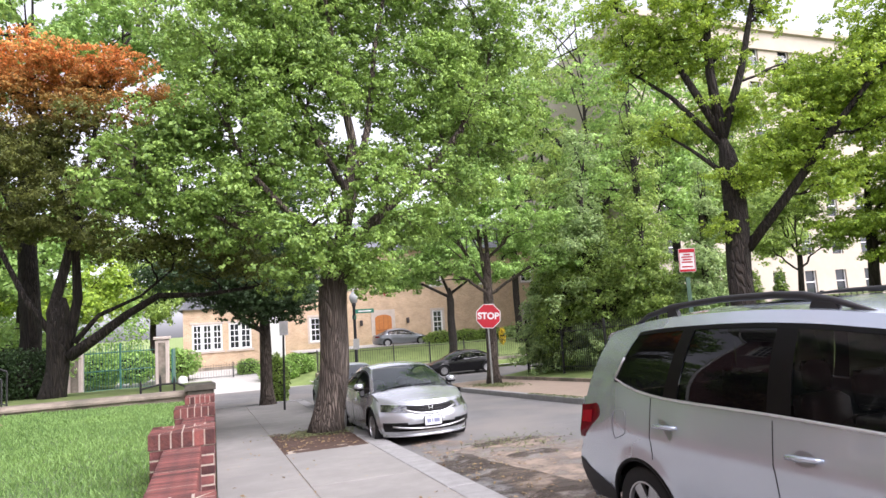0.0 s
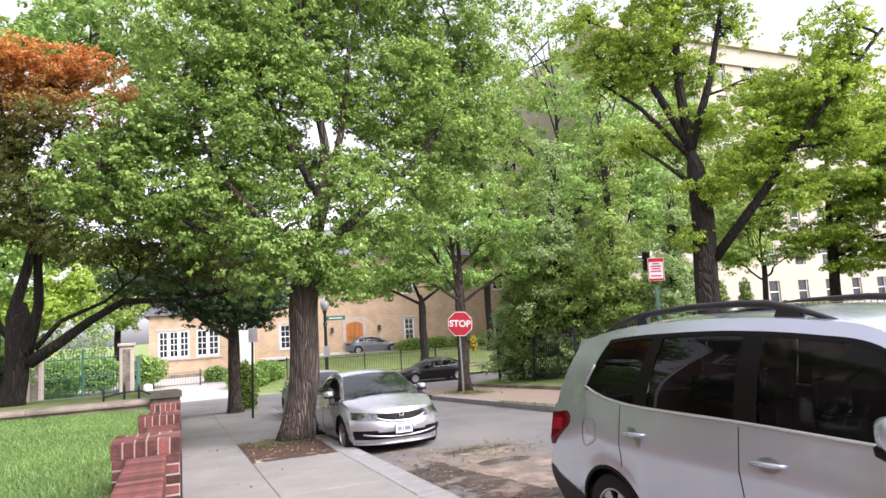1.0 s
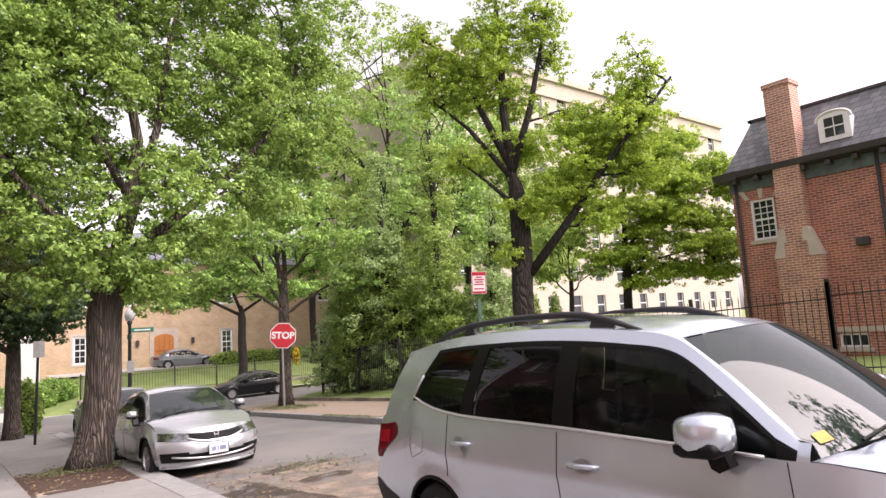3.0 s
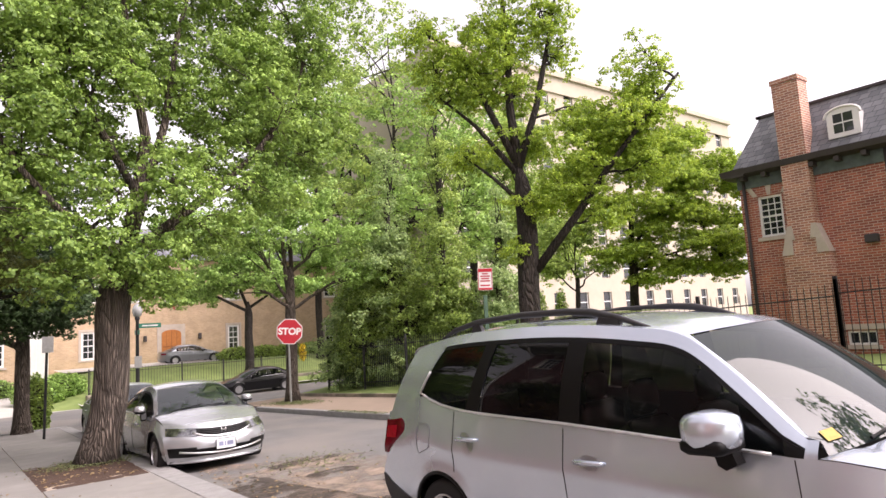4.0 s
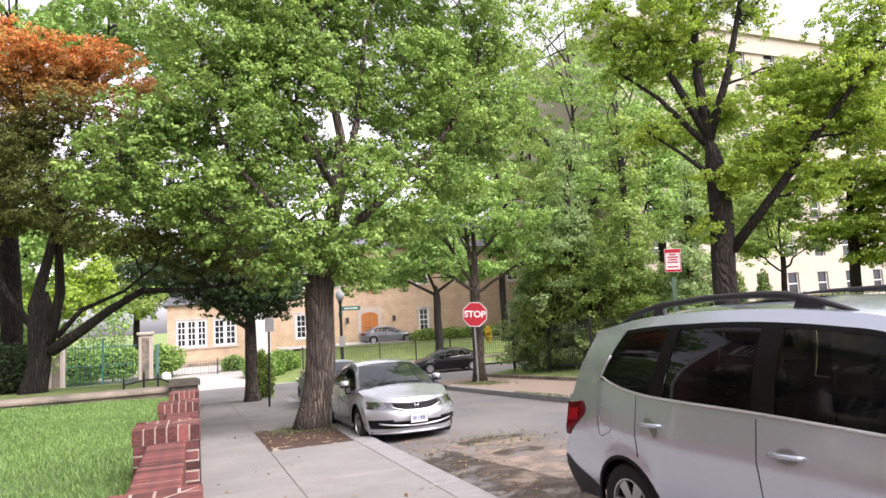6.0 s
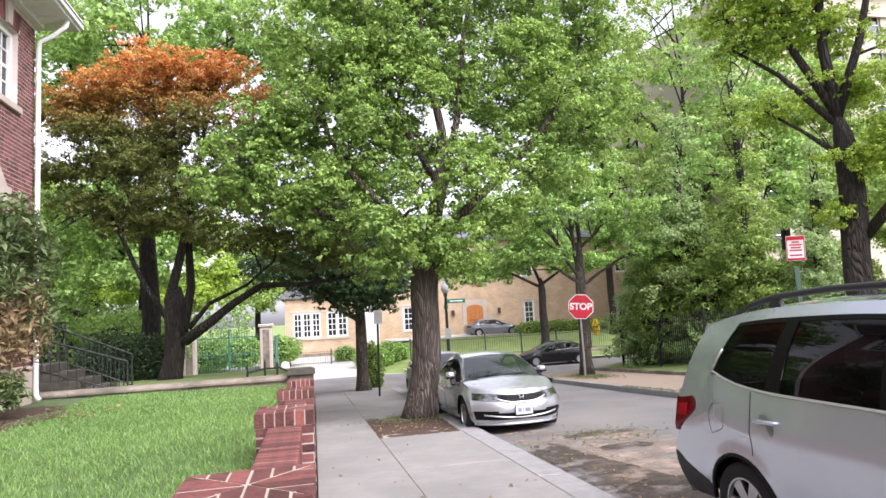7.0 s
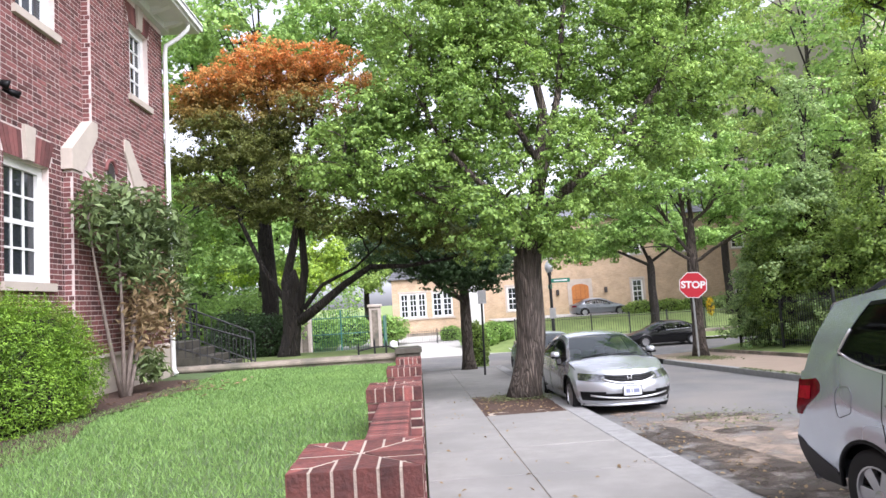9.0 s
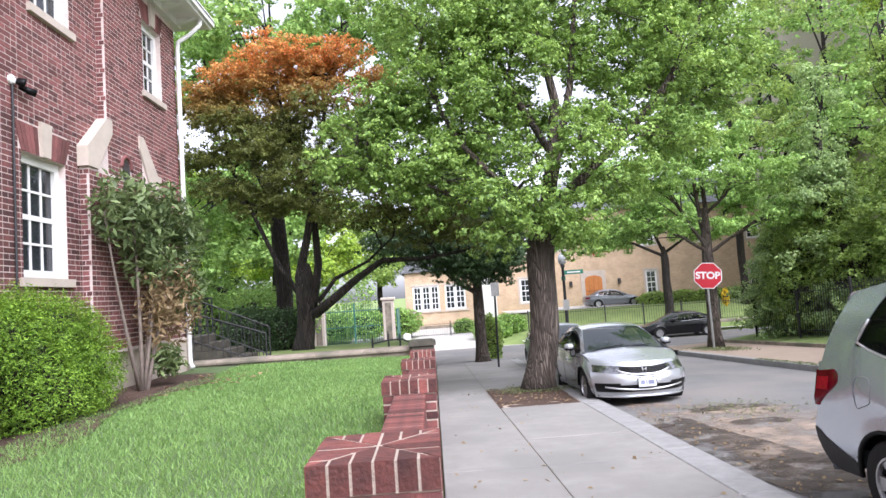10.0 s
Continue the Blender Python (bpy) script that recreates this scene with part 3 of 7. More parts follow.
structure("neighbour_yard", yd, M_FAR_GRASS, "shaded planted yard behind the stone wall", "ground", True)
yw = Mesh().box(-0.3, 13.75, -0.6, -0.02, 26.0, 0.20, SL * 0.55)
structure("yard_kerb_wall", yw, M_STONE, "dark low stone wall along the sidewalk", "wall")


# ---- trees ----
def tree(name, base, r0, fork, lobes, leaf, bark, count, size, label, clump=0.45, lean=(0, 0), seed=1, clumps=14, twigs=2, extra=(), flat=0.85, thick=0.5, tuft=(14, 2.2), droop=0.0):
    """A tapered trunk, limbs to each lobe of the crown, twigs, and a crown of leaves in tufts at the twig ends."""
    r = np.random.RandomState(seed)
    pr = random.Random(seed)
    b = Vector(base)
    t = thing(name, base, label, "tree")
    top = b + Vector((lean[0], lean[1], fork))
    m = Mesh()
    pts, rad = [], []
    for i in range(13):
        u = i / 12
        p = b.lerp(top, u) + Vector((noise.noise((seed, u * 2, 0)) * r0 * 0.5 * (u > 0), noise.noise((seed, u * 2, 5)) * r0 * 0.5 * (u > 0), -0.1 if i == 0 else 0))
        pts.append(p)
        rad.append(r0 * (1.0 - (0.14 if extra else 0.28) * u + 0.4 * math.exp(-u * fork / 0.25)) * (1.0 if not extra or i < 11 else (0.75, 0.25)[i - 11]))
    m.tube(pts, rad, 20)
    # uneven girth and root flare
    m.v = [tuple(Vector(p) + Vector((noise.noise((p[0] * 5, p[1] * 5, p[2] * 0.7)), noise.noise((p[0] * 5 + 9, p[1] * 5, p[2] * 0.7)), 0)) * r0 * 0.16) for p in m.v]
    part("trunk", m, bark, t, smooth=True)
    cents = []
    twj = Mesh()
    wsum = sum((l[3] * l[4] * l[5]) ** 0.67 for l in lobes)
    wood = list(pts[7:])
    for pth, rr in extra:
        for p, q in zip(pth, pth[1:]):
            wood += [Vector(p).lerp(Vector(q), k / 4) for k in range(1, 5)]
        part("limb", Mesh().tube([Vector(p) for p in pth], [rr * (1 - 0.75 * k / (len(pth) - 1)) for k in range(len(pth))], 9), bark, t, smooth=True)
    for li, l in enumerate(lobes):
        br = Mesh()
        c = Vector(l[:3])
        if extra:
            start = min(wood, key=lambda p: (p - c).length + 1.5 * max(0, p.z - c.z))
        else:
            start = pts[pr.choice((8, 9, 10, 11, 12))]
            if c.z < start.z:
                start = pts[8]
        mid = start.lerp(c, 0.5) + Vector((pr.uniform(-0.3, 0.3), pr.uniform(-0.3, 0.3), pr.uniform(-0.1, 0.4)))
        end = c + Vector((0, 0, l[5] * 0.6))
        path = []
        for i in range(11):
            u = i / 10
            p = start * (1 - u) ** 2 + mid * 2 * u * (1 - u) + end * u * u
            path.append(p + Vector([noise.noise((seed + li, u * 4, k)) * 0.16 * (u > 0) for k in (1, 7, 13)]))
        rr = r0 * thick * min(1.0, 0.45 + 0.2 * l[5]) * (0.6 if extra else 1.0)
        br.tube(path, [rr * (1 - 0.85 * i / 10) + 0.008 for i in range(11)], 8)
        n = max(3, int(clumps * len(lobes) * (l[3] * l[4] * l[5]) ** 0.67 / wsum))
        for k in range(n):
            d = r.normal(size=3)
            d /= np.linalg.norm(d)
            rad_u = r.uniform(0.15, 1.0) ** 0.5
            cc = np.array(c) + d * np.array(l[3:6]) * rad_u * (1 + 0.25 * r.normal() * (rad_u > 0.8))
            cents.append((cc, clump * r.uniform(0.55, 1.45)))
            if k < twigs * 5:
                s = path[pr.choice((3, 4, 5, 6, 7, 8, 9))]
                e = Vector(cc)
                q = s.lerp(e, 0.5) + Vector((pr.uniform(-0.2, 0.2), pr.uniform(-0.2, 0.2), pr.uniform(0, 0.35)))
                tw = [s * (1 - u) ** 2 + q * 2 * u * (1 - u) + e * u * u for u in (0, 0.25, 0.5, 0.75, 1)]
                twm = Mesh() if twigs >= 3 else twj
                twm.tube(tw, [rr * 0.36 + 0.006, rr * 0.29 + 0.005, rr * 0.21 + 0.005, rr * 0.13 + 0.004, 0.004], 5, False)
                if twigs >= 3:
                    part("twig", twm, bark, t, smooth=True, fix=False)
        part("limb", br, bark, t, smooth=True, fix=False)
    if twj.v:
        tagged(part("twig", twj, bark, t, smooth=True, fix=False), kind="stuff")
    wts = np.array([c[1] ** 2 for c in cents])
    per, spread = tuft
    tufts = count // per
    pick = r.choice(len(cents), tufts, p=wts / wts.sum())
    cen = np.array([c[0] for c in cents])[pick]
    sz = np.array([c[1] for c in cents])[pick][:, None]
    d = r.normal(size=(tufts, 3))
    d /= np.linalg.norm(d, axis=1)[:, None]
    # tufts sit mostly on the upper shell of each clump
    d[:, 2] = np.where(r.rand(tufts) < 0.6, np.abs(d[:, 2]), d[:, 2])
    mid = cen + d * sz * (0.35 + 0.65 * r.rand(tufts, 1) ** 0.6) * np.array([1.2, 1.2, flat])
    d[:, 2] += 0.25
    mid, face = np.repeat(mid, per, 0), np.repeat(d, per, 0)
    off = r.normal(size=mid.shape)
    off /= np.linalg.norm(off, axis=1)[:, None] + 1e-9
    far = size * spread * r.uniform(0.6, 1.25, (len(mid), 1))
    pos = mid + off * far * np.array([1.0, 1.0, 0.6 + droop])
    pos[:, 2] -= droop * far[:, 0]
    part("crown", quad_mesh("crown", quads(pos, size, 0.25, r, 0.66, face * 0.6 + off * 0.75), leaf), None, t)
    return t


# street tree on the sidewalk
tree("street_tree", (2.1, 13.4, -0.67), 0.305, 3.9,
     [(0.14, 13.0, 6.97, 1.3, 1.4, 1.1), (1.82, 13.1, 7.3, 1.0, 1.3, 1.0), (0.3, 13.0, 5.38, 1.2, 1.3, 0.85), (-1.3, 13.0, 4.9, 0.9, 1.0, 0.6), (-1.7, 13.0, 4.13, 0.6, 0.8, 0.4), (-0.67, 13.0, 4.21, 0.9, 1.0, 0.55),
      (0.45, 12.8, 3.55, 1.0, 1.0, 0.55), (1.4, 12.7, 3.05, 0.75, 0.9, 0.45), (3.05, 12.7, 3.0, 0.65, 0.7, 0.45), (4.06, 13.0, 3.5, 0.9, 0.9, 0.5), (5.2, 13.0, 4.42, 0.8, 0.9, 0.5), (5.5, 13.2, 5.81, 1.2, 1.3, 0.8), (6.5, 13.4, 6.4, 0.9, 1.0, 0.7),
      (6.5, 13.6, 7.7, 1.1, 1.3, 0.9), (4.98, 13.4, 7.2, 1.2, 1.3, 0.9), (3.6, 13.5, 6.5, 0.8, 1.0, 0.8), (1.5, 12.8, 5.3, 0.8, 1.0, 0.7), (3.9, 13.3, 4.9, 0.8, 1.0, 0.55), (1.1, 13.2, 8.7, 1.6, 1.6, 1.1), (3.6, 13.4, 9.3, 1.9, 2.0, 1.3), (6.0, 13.8, 9.4, 1.7, 1.8, 1.2), (2.2, 13.4, 11.2, 3.0, 2.6, 1.4),
      (2.3, 12.5, 3.9, 0.8, 0.6, 0.5), (3.2, 12.4, 4.3, 0.7, 0.6, 0.5), (0.9, 13.2, 4.5, 1.0, 1.0, 0.6), (1.0, 13.0, 6.2, 1.0, 1.0, 0.7), (2.3, 13.9, 5.2, 1.3, 1.0, 0.9), (2.6, 14.0, 7.0, 1.3, 1.0, 1.0), (4.4, 13.6, 6.0, 1.0, 1.0, 0.8), (2.3, 12.6, 6.3, 0.6, 0.6, 0.7), (2.9, 13.6, 8.4, 1.3, 1.2, 1.0), (0.2, 13.4, 3.9, 0.9, 0.9, 0.5), (1.5, 12.7, 2.55, 0.6, 0.6, 0.35), (3.0, 12.7, 2.5, 0.55, 0.6, 0.35), (2.2, 12.5, 3.0, 0.6, 0.5, 0.4), (-0.6, 13.2, 5.4, 0.9, 1.0, 0.6), (6.9, 13.6, 5.4, 0.6, 0.7, 0.5)],
     L_STREET, M_BARK, 230000, 0.042, "grey-barked street tree with dense fan-leaved green crown", 0.36, (0.5, -0.1), 11, clumps=30, twigs=2, thick=0.3, tuft=(13, 2.3),
     extra=[([(2.5, 13.35, 2.9), (2.73, 13.2, 4.15), (2.89, 13.1, 5.4), (2.7, 13.2, 6.67), (2.48, 13.2, 8.4), (2.4, 13.3, 10.5)], 0.14), ([(2.55, 13.3, 3.0), (2.85, 13.2, 4.15), (3.27, 13.2, 5.77), (3.52, 13.2, 7.6), (4.0, 13.4, 9.6)], 0.12),
            ([(2.5, 13.3, 2.9), (2.9, 13.1, 3.35), (3.79, 13.1, 4.12), (4.89, 13.1, 5.11), (5.4, 13.2, 5.75), (6.2, 13.4, 6.8), (6.5, 13.5, 8.0)], 0.12), ([(2.4, 13.3, 2.8), (2.1, 13.0, 3.4), (1.42, 12.8, 3.83), (0.86, 12.7, 4.45), (0.47, 12.8, 5.19), (0.2, 13.0, 6.6)], 0.10),
            ([(2.4, 13.3, 2.6), (1.64, 12.9, 3.34), (0.91, 12.8, 3.3), (-0.4, 12.9, 4.0), (-1.4, 13.0, 4.6)], 0.07), ([(2.73, 13.2, 4.3), (2.0, 13.0, 5.6), (1.5, 13.1, 7.2), (1.2, 13.2, 8.6)], 0.08)])
# younger tree by the crossing on the same sidewalk
# its low dark lobes also stand in for shaded boughs of nearer trees
tree("street_tree", (1.85, 25.0, -1.25), 0.24, 3.8, [(1.8, 24.6, 4.4, 1.9, 1.9, 1.7), (1.4, 23.6, 2.6, 1.3, 1.3, 0.8), (2.4, 23.2, 2.7, 1.2, 1.3, 0.9), (1.9, 24.8, 6.6, 1.6, 1.6, 1.5), (0.0, 22.8, 3.2, 1.5, 1.2, 0.8), (1.4, 22.8, 2.9, 1.2, 1.0, 0.8), (2.6, 23.2, 2.6, 0.8, 1.0, 0.8), (-1.2, 22.6, 3.5, 1.2, 1.0, 0.7), (0.9, 23.8, 4.0, 1.3, 1.2, 0.8), (2.9, 24.0, 3.8, 1.0, 1.0, 0.8), (0.7, 23.2, 2.3, 0.6, 0.7, 0.4)],
     L_DARK, M_BARK, 72000, 0.055, "street tree with dull dark-red and green leaves, low lobes dark for shade", 0.5, (0, 0), 12, clumps=30)
# maple with red young leaves behind the stone wall
tree("red_maple", (-3.5, 17.0, 0.25), 0.24, 2.3,
     [(-3.73, 16.8, 8.1, 1.1, 1.2, 0.5), (-5.2, 16.8, 7.45, 1.0, 1.2, 0.6), (-2.2, 16.9, 8.1, 0.9, 1.0, 0.5), (-4.3, 16.8, 7.3, 1.2, 1.2, 0.55), (-5.2, 16.8, 6.4, 1.1, 1.3, 0.5), (-2.9, 16.7, 6.75, 1.2, 1.2, 0.6), (-5.9, 16.8, 5.57, 0.8, 1.0, 0.5), (-4.4, 16.8, 5.5, 1.2, 1.2, 0.5), (-1.7, 16.8, 5.7, 1.0, 1.0, 0.5),
      (-3.2, 16.6, 4.8, 1.2, 1.2, 0.4), (-0.8, 16.7, 4.4, 1.1, 1.1, 0.45), (-1.8, 16.6, 3.6, 1.0, 1.0, 0.35), (0.1, 16.6, 3.15, 1.0, 0.9, 0.4), (1.3, 16.7, 3.0, 0.7, 0.8, 0.45), (-5.0, 16.7, 4.6, 1.0, 1.1, 0.4), (-1.2, 16.8, 7.2, 0.8, 0.9, 0.5),
      (-3.6, 17.4, 6.1, 1.5, 1.2, 0.6), (-2.2, 17.3, 5.0, 1.4, 1.1, 0.5), (-4.3, 17.2, 4.2, 1.2, 1.0, 0.4), (-0.4, 17.0, 3.7, 1.2, 1.0, 0.4), (-1.3, 17.2, 6.4, 1.0, 1.0, 0.5), (-5.6, 17.2, 6.9, 0.8, 1.0, 0.5), (-2.9, 17.2, 7.6, 1.2, 1.0, 0.5), (-2.8, 16.3, 4.0, 0.9, 0.8, 0.3), (0.6, 16.9, 3.7, 0.9, 0.8, 0.4)],
     L_MAPLE, M_DBARK, 135000, 0.036, "Japanese maple with orange-red top and dark lower leaves", 0.40, (0.3, -0.2), 13, clumps=30, flat=0.5, twigs=2, thick=0.26, tuft=(16, 2.6),
     extra=[([(-3.1, 16.8, 1.2), (-2.5, 16.6, 1.6), (-1.9, 16.5, 2.05), (-1.2, 16.5, 2.48), (-0.2, 16.5, 2.45), (1.05, 16.5, 2.6)], 0.14), ([(-3.0, 16.8, 1.5), (-2.5, 16.8, 2.1), (-1.6, 16.7, 2.5), (-0.9, 16.7, 3.1)], 0.07),
            ([(-3.3, 16.9, 1.0), (-3.45, 16.8, 2.2), (-3.2, 16.8, 3.2), (-2.9, 16.8, 4.6), (-2.6, 16.8, 6.2), (-2.4, 16.9, 7.6)], 0.15), ([(-3.2, 16.9, 1.2), (-2.95, 16.9, 2.5), (-3.0, 16.9, 4.0), (-3.5, 17.0, 5.6), (-3.8, 16.9, 7.4)], 0.13), ([(-3.4, 16.9, 1.6), (-4.0, 16.8, 2.6), (-4.6, 16.8, 4.0), (-5.2, 16.9, 5.4), (-5.3, 16.9, 6.8)], 0.08)])
tree("yard_tree", (-4.5, 19.3, 0.1), 0.27, 6.5, [(-4.5, 19.5, 10.3, 3.2, 3, 1.8), (-7.5, 21, 9.5, 3, 3, 2.2), (-1.5, 22, 11.5, 3, 3, 2.0), (-7.5, 22, 5.0, 2.2, 2, 1.6)],
     L_LIGHT, M_DBARK, 40000, 0.075, "tall shade tree with dark straight trunk in the yard", 0.6, (0, 0), 14, clumps=40)
# tree behind the stop sign
tree("street_tree", (10.15, 22.9, -1.05), 0.23, 5.0, [(10.0, 22.8, 6.5, 2.0, 2.0, 1.6), (8.4, 22.2, 5.0, 1.6, 1.6, 0.7), (11.9, 22.2, 4.9, 1.8, 1.6, 0.7), (10.0, 22.8, 9.0, 2.0, 2.0, 1.8), (7.9, 22.6, 3.4, 1.4, 1.3, 0.5), (12.4, 21.8, 3.4, 1.0, 1.0, 0.5), (9.4, 22.8, 11.5, 2.0, 2.0, 1.4)],
     L_LIGHT, M_BARK, 56000, 0.06, "street tree with bright yellow-green leaves at the corner", 0.5, (0, 0), 15, clumps=40, flat=0.6)
# large tree across the street
tree("large_tree", (12.1, 12.0, 0.0), 0.29, 5.6,
     [(11.73, 12.37, 8.97, 1.3, 1.3, 1.1), (10.79, 13.31, 7.6, 0.8, 0.8, 0.6), (12.7, 11.4, 9.5, 0.7, 0.8, 0.8), (13.03, 11.07, 8.4, 0.4, 0.5, 0.7), (14.37, 9.73, 7.98, 0.75, 0.75, 0.75), (13.98, 10.12, 6.58, 1.0, 1.0, 0.65), (14.74, 9.36, 6.7, 0.4, 0.5, 0.5), (13.26, 10.84, 5.79, 1.1, 1.0, 0.6),
      (14.33, 9.77, 5.1, 0.8, 0.8, 0.6), (12.05, 11.7, 4.4, 0.7, 0.7, 0.4), (12.82, 11.28, 4.74, 0.95, 0.9, 0.45), (11.76, 12.1, 3.32, 0.5, 0.5, 0.28), (13.51, 10.59, 3.9, 0.75, 0.7, 0.4), (11.03, 13.07, 5.85, 0.6, 0.6, 0.45), (12.27, 11.83, 11.6, 1.6, 1.5, 1.1), (10.3, 13.8, 9.5, 0.6, 0.7, 0.6),
      (13.6, 11.3, 6.8, 1.0, 0.9, 0.7), (14.6, 10.2, 5.9, 0.9, 0.9, 0.6), (13.6, 11.4, 4.9, 0.9, 0.9, 0.5), (11.4, 13.0, 8.0, 0.9, 0.9, 0.8), (12.4, 12.4, 7.6, 0.8, 0.8, 0.8), (15.1, 9.9, 7.3, 0.6, 0.7, 0.6), (12.5, 12.5, 6.2, 0.8, 0.8, 0.5), (10.6, 13.7, 8.6, 0.7, 0.8, 0.6)],
     L_BRIGHT, M_DBARK, 100000, 0.04, "large open-crowned tree with bright yellow-green leaves", 0.32, (-0.1, 0.1), 16, clumps=26, twigs=2, thick=0.28,
     extra=[([(12.19, 11.91, 2.7), (13.05, 11.05, 4.16), (13.6, 10.5, 5.19), (14.52, 9.58, 6.73), (15.1, 9.0, 7.7)], 0.13), ([(12.0, 12.1, 5.6), (11.53, 12.57, 7.15), (11.08, 13.02, 8.72), (10.2, 13.9, 9.81)], 0.12), ([(11.95, 12.15, 5.4), (11.23, 12.87, 6.79), (10.56, 13.54, 7.69)], 0.09),
            ([(12.0, 12.1, 5.6), (11.92, 12.18, 7.21), (11.95, 12.15, 8.59), (11.92, 12.18, 10.36), (12.1, 12.0, 12.0)], 0.14), ([(12.0, 12.1, 5.5), (12.42, 11.68, 7.14), (12.7, 11.4, 8.7), (12.94, 11.16, 10.18)], 0.12), ([(11.95, 12.1, 4.6), (11.5, 12.6, 5.3), (10.96, 13.14, 5.97)], 0.07)])
# layered tree and sapling before the apartment block
tree("garden_tree", (21.43, 15.57, -0.2), 0.19, 4.2,
     [(22.43, 14.57, 5.5, 1.6, 1.4, 0.5), (23.2, 13.8, 6.4, 1.3, 1.2, 0.45), (23.5, 13.5, 4.1, 1.4, 1.3, 0.4), (21.9, 15.15, 3.7, 1.1, 1.0, 0.4), (22.9, 14.1, 3.0, 1.2, 1.1, 0.35), (22.3, 14.6, 6.95, 1.1, 1.0, 0.5), (24.0, 13.0, 2.9, 0.9, 0.9, 0.35), (20.9, 16.0, 5.6, 1.3, 1.2, 0.6), (21.6, 15.4, 7.9, 1.4, 1.3, 0.6), (23.6, 14.0, 5.2, 1.5, 1.3, 0.5), (22.6, 14.9, 4.6, 1.5, 1.3, 0.5), (24.4, 13.2, 3.7, 1.0, 1.0, 0.4), (22.9, 14.6, 7.6, 1.3, 1.2, 0.5), (20.4, 16.6, 7.2, 1.3, 1.2, 0.6), (20.6, 15.9, 3.7, 1.2, 1.1, 0.45), (24.7, 13.0, 5.0, 1.2, 1.1, 0.5), (25.2, 12.6, 6.3, 1.2, 1.1, 0.5), (21.9, 15.2, 2.7, 1.1, 1.0, 0.35), (24.2, 13.4, 7.2, 1.2, 1.1, 0.5), (19.6, 17.2, 6.0, 1.2, 1.1, 0.5), (25.6, 12.2, 4.0, 1.0, 1.0, 0.4), (21.4, 15.6, 9.0, 1.4, 1.3, 0.6), (23.6, 14.2, 8.4, 1.2, 1.1, 0.5)],
     L_BRIGHT, M_DBARK, 150000, 0.05, "layered green garden tree behind the iron fence", 0.56, (0.1, 0), 17, clumps=22, flat=0.5,
     extra=[([(21.5, 15.5, 4.0), (22.1, 14.9, 5.0), (23.2, 13.8, 6.1)], 0.09), ([(21.45, 15.55, 3.0), (22.4, 14.6, 3.6), (23.6, 13.4, 4.0)], 0.08), ([(21.5, 15.5, 4.0), (21.6, 15.4, 6.0), (21.7, 15.3, 8.0)], 0.12)])
tree("sapling", (19.28, 16.72, -0.2), 0.12, 3.2, [(19.44, 16.56, 4.6, 0.8, 0.8, 0.5), (18.71, 17.29, 3.2, 0.6, 0.6, 0.4), (20.1, 15.9, 3.05, 0.6, 0.6, 0.35), (18.9, 17.1, 4.3, 0.6, 0.6, 0.4)],
     L_MID, M_DBARK, 9000, 0.05, "slender young tree behind the iron fence", 0.36, (0.1, -0.1), 18, clumps=12)
# evergreens behind the corner fence
for k, (x, y, h, w) in enumerate([(13.8, 21.5, 9.0, 1.8), (15.8, 20.5, 11.0, 2.0), (13.2, 23.8, 5.6, 1.5), (14.6, 19.0, 6.0, 1.7), (16.6, 18.0, 7.0, 1.8), (14.0, 22.6, 7.0, 1.7), (15.5, 17.0, 4.0, 1.5)]):
    tree("evergreen", (x, y, fall(y) + 0.3), 0.16, h * 0.8, [(x, y, fall(y) + h * (0.13 + 0.2 * i), w * (1.0 - 0.19 * i), w * (1.0 - 0.19 * i), h * 0.13) for i in range(5)],
         (L_CONIFER, L_MID)[k % 2], M_DBARK, 22000, 0.058, "dense dark evergreen behind the iron fence", 0.36, (0, 0), 30 + k, clumps=34, tuft=(16, 2.3), droop=0.4)
# tree on the lawn beyond the crossing, its low boughs before the tan building
tree("lawn_tree", (16.2, 43.3, -1.3), 0.30, 5.0, [(16.3, 43, 6.0, 3.2, 2.0, 2.0), (13.0, 42.6, 4.9, 2.4, 1.5, 1.2), (10.0, 42.2, 4.9, 2.3, 1.5, 1.2), (19.6, 43, 4.8, 2.4, 1.5, 1.2), (7.2, 42.4, 5.9, 2.3, 1.5, 1.6), (12, 42.6, 8.2, 3.2, 1.8, 2.0), (8.6, 42.2, 4.3, 1.4, 1.2, 0.7), (5.6, 42.6, 7.0, 1.6, 1.3, 1.4), (11.6, 42.2, 3.9, 1.3, 1.0, 0.6), (21.5, 43, 6.5, 2.0, 1.5, 1.6)],
     L_LIGHT, M_DBARK, 62000, 0.095, "spreading tree on the lawn beyond the crossing", 0.55, (0, 0), 19, clumps=30, flat=0.6, tuft=(12, 2.4),
     extra=[([(16.2, 43.3, 3.0), (14.0, 42.8, 4.0), (11.0, 42.4, 4.6), (8.0, 42.4, 5.4)], 0.12), ([(16.2, 43.3, 3.2), (18.0, 43.0, 4.4), (20.5, 43.0, 5.6)], 0.11), ([(16.2, 43.3, 3.2), (15.0, 43.0, 6.0), (12.5, 42.8, 8.0)], 0.12)])
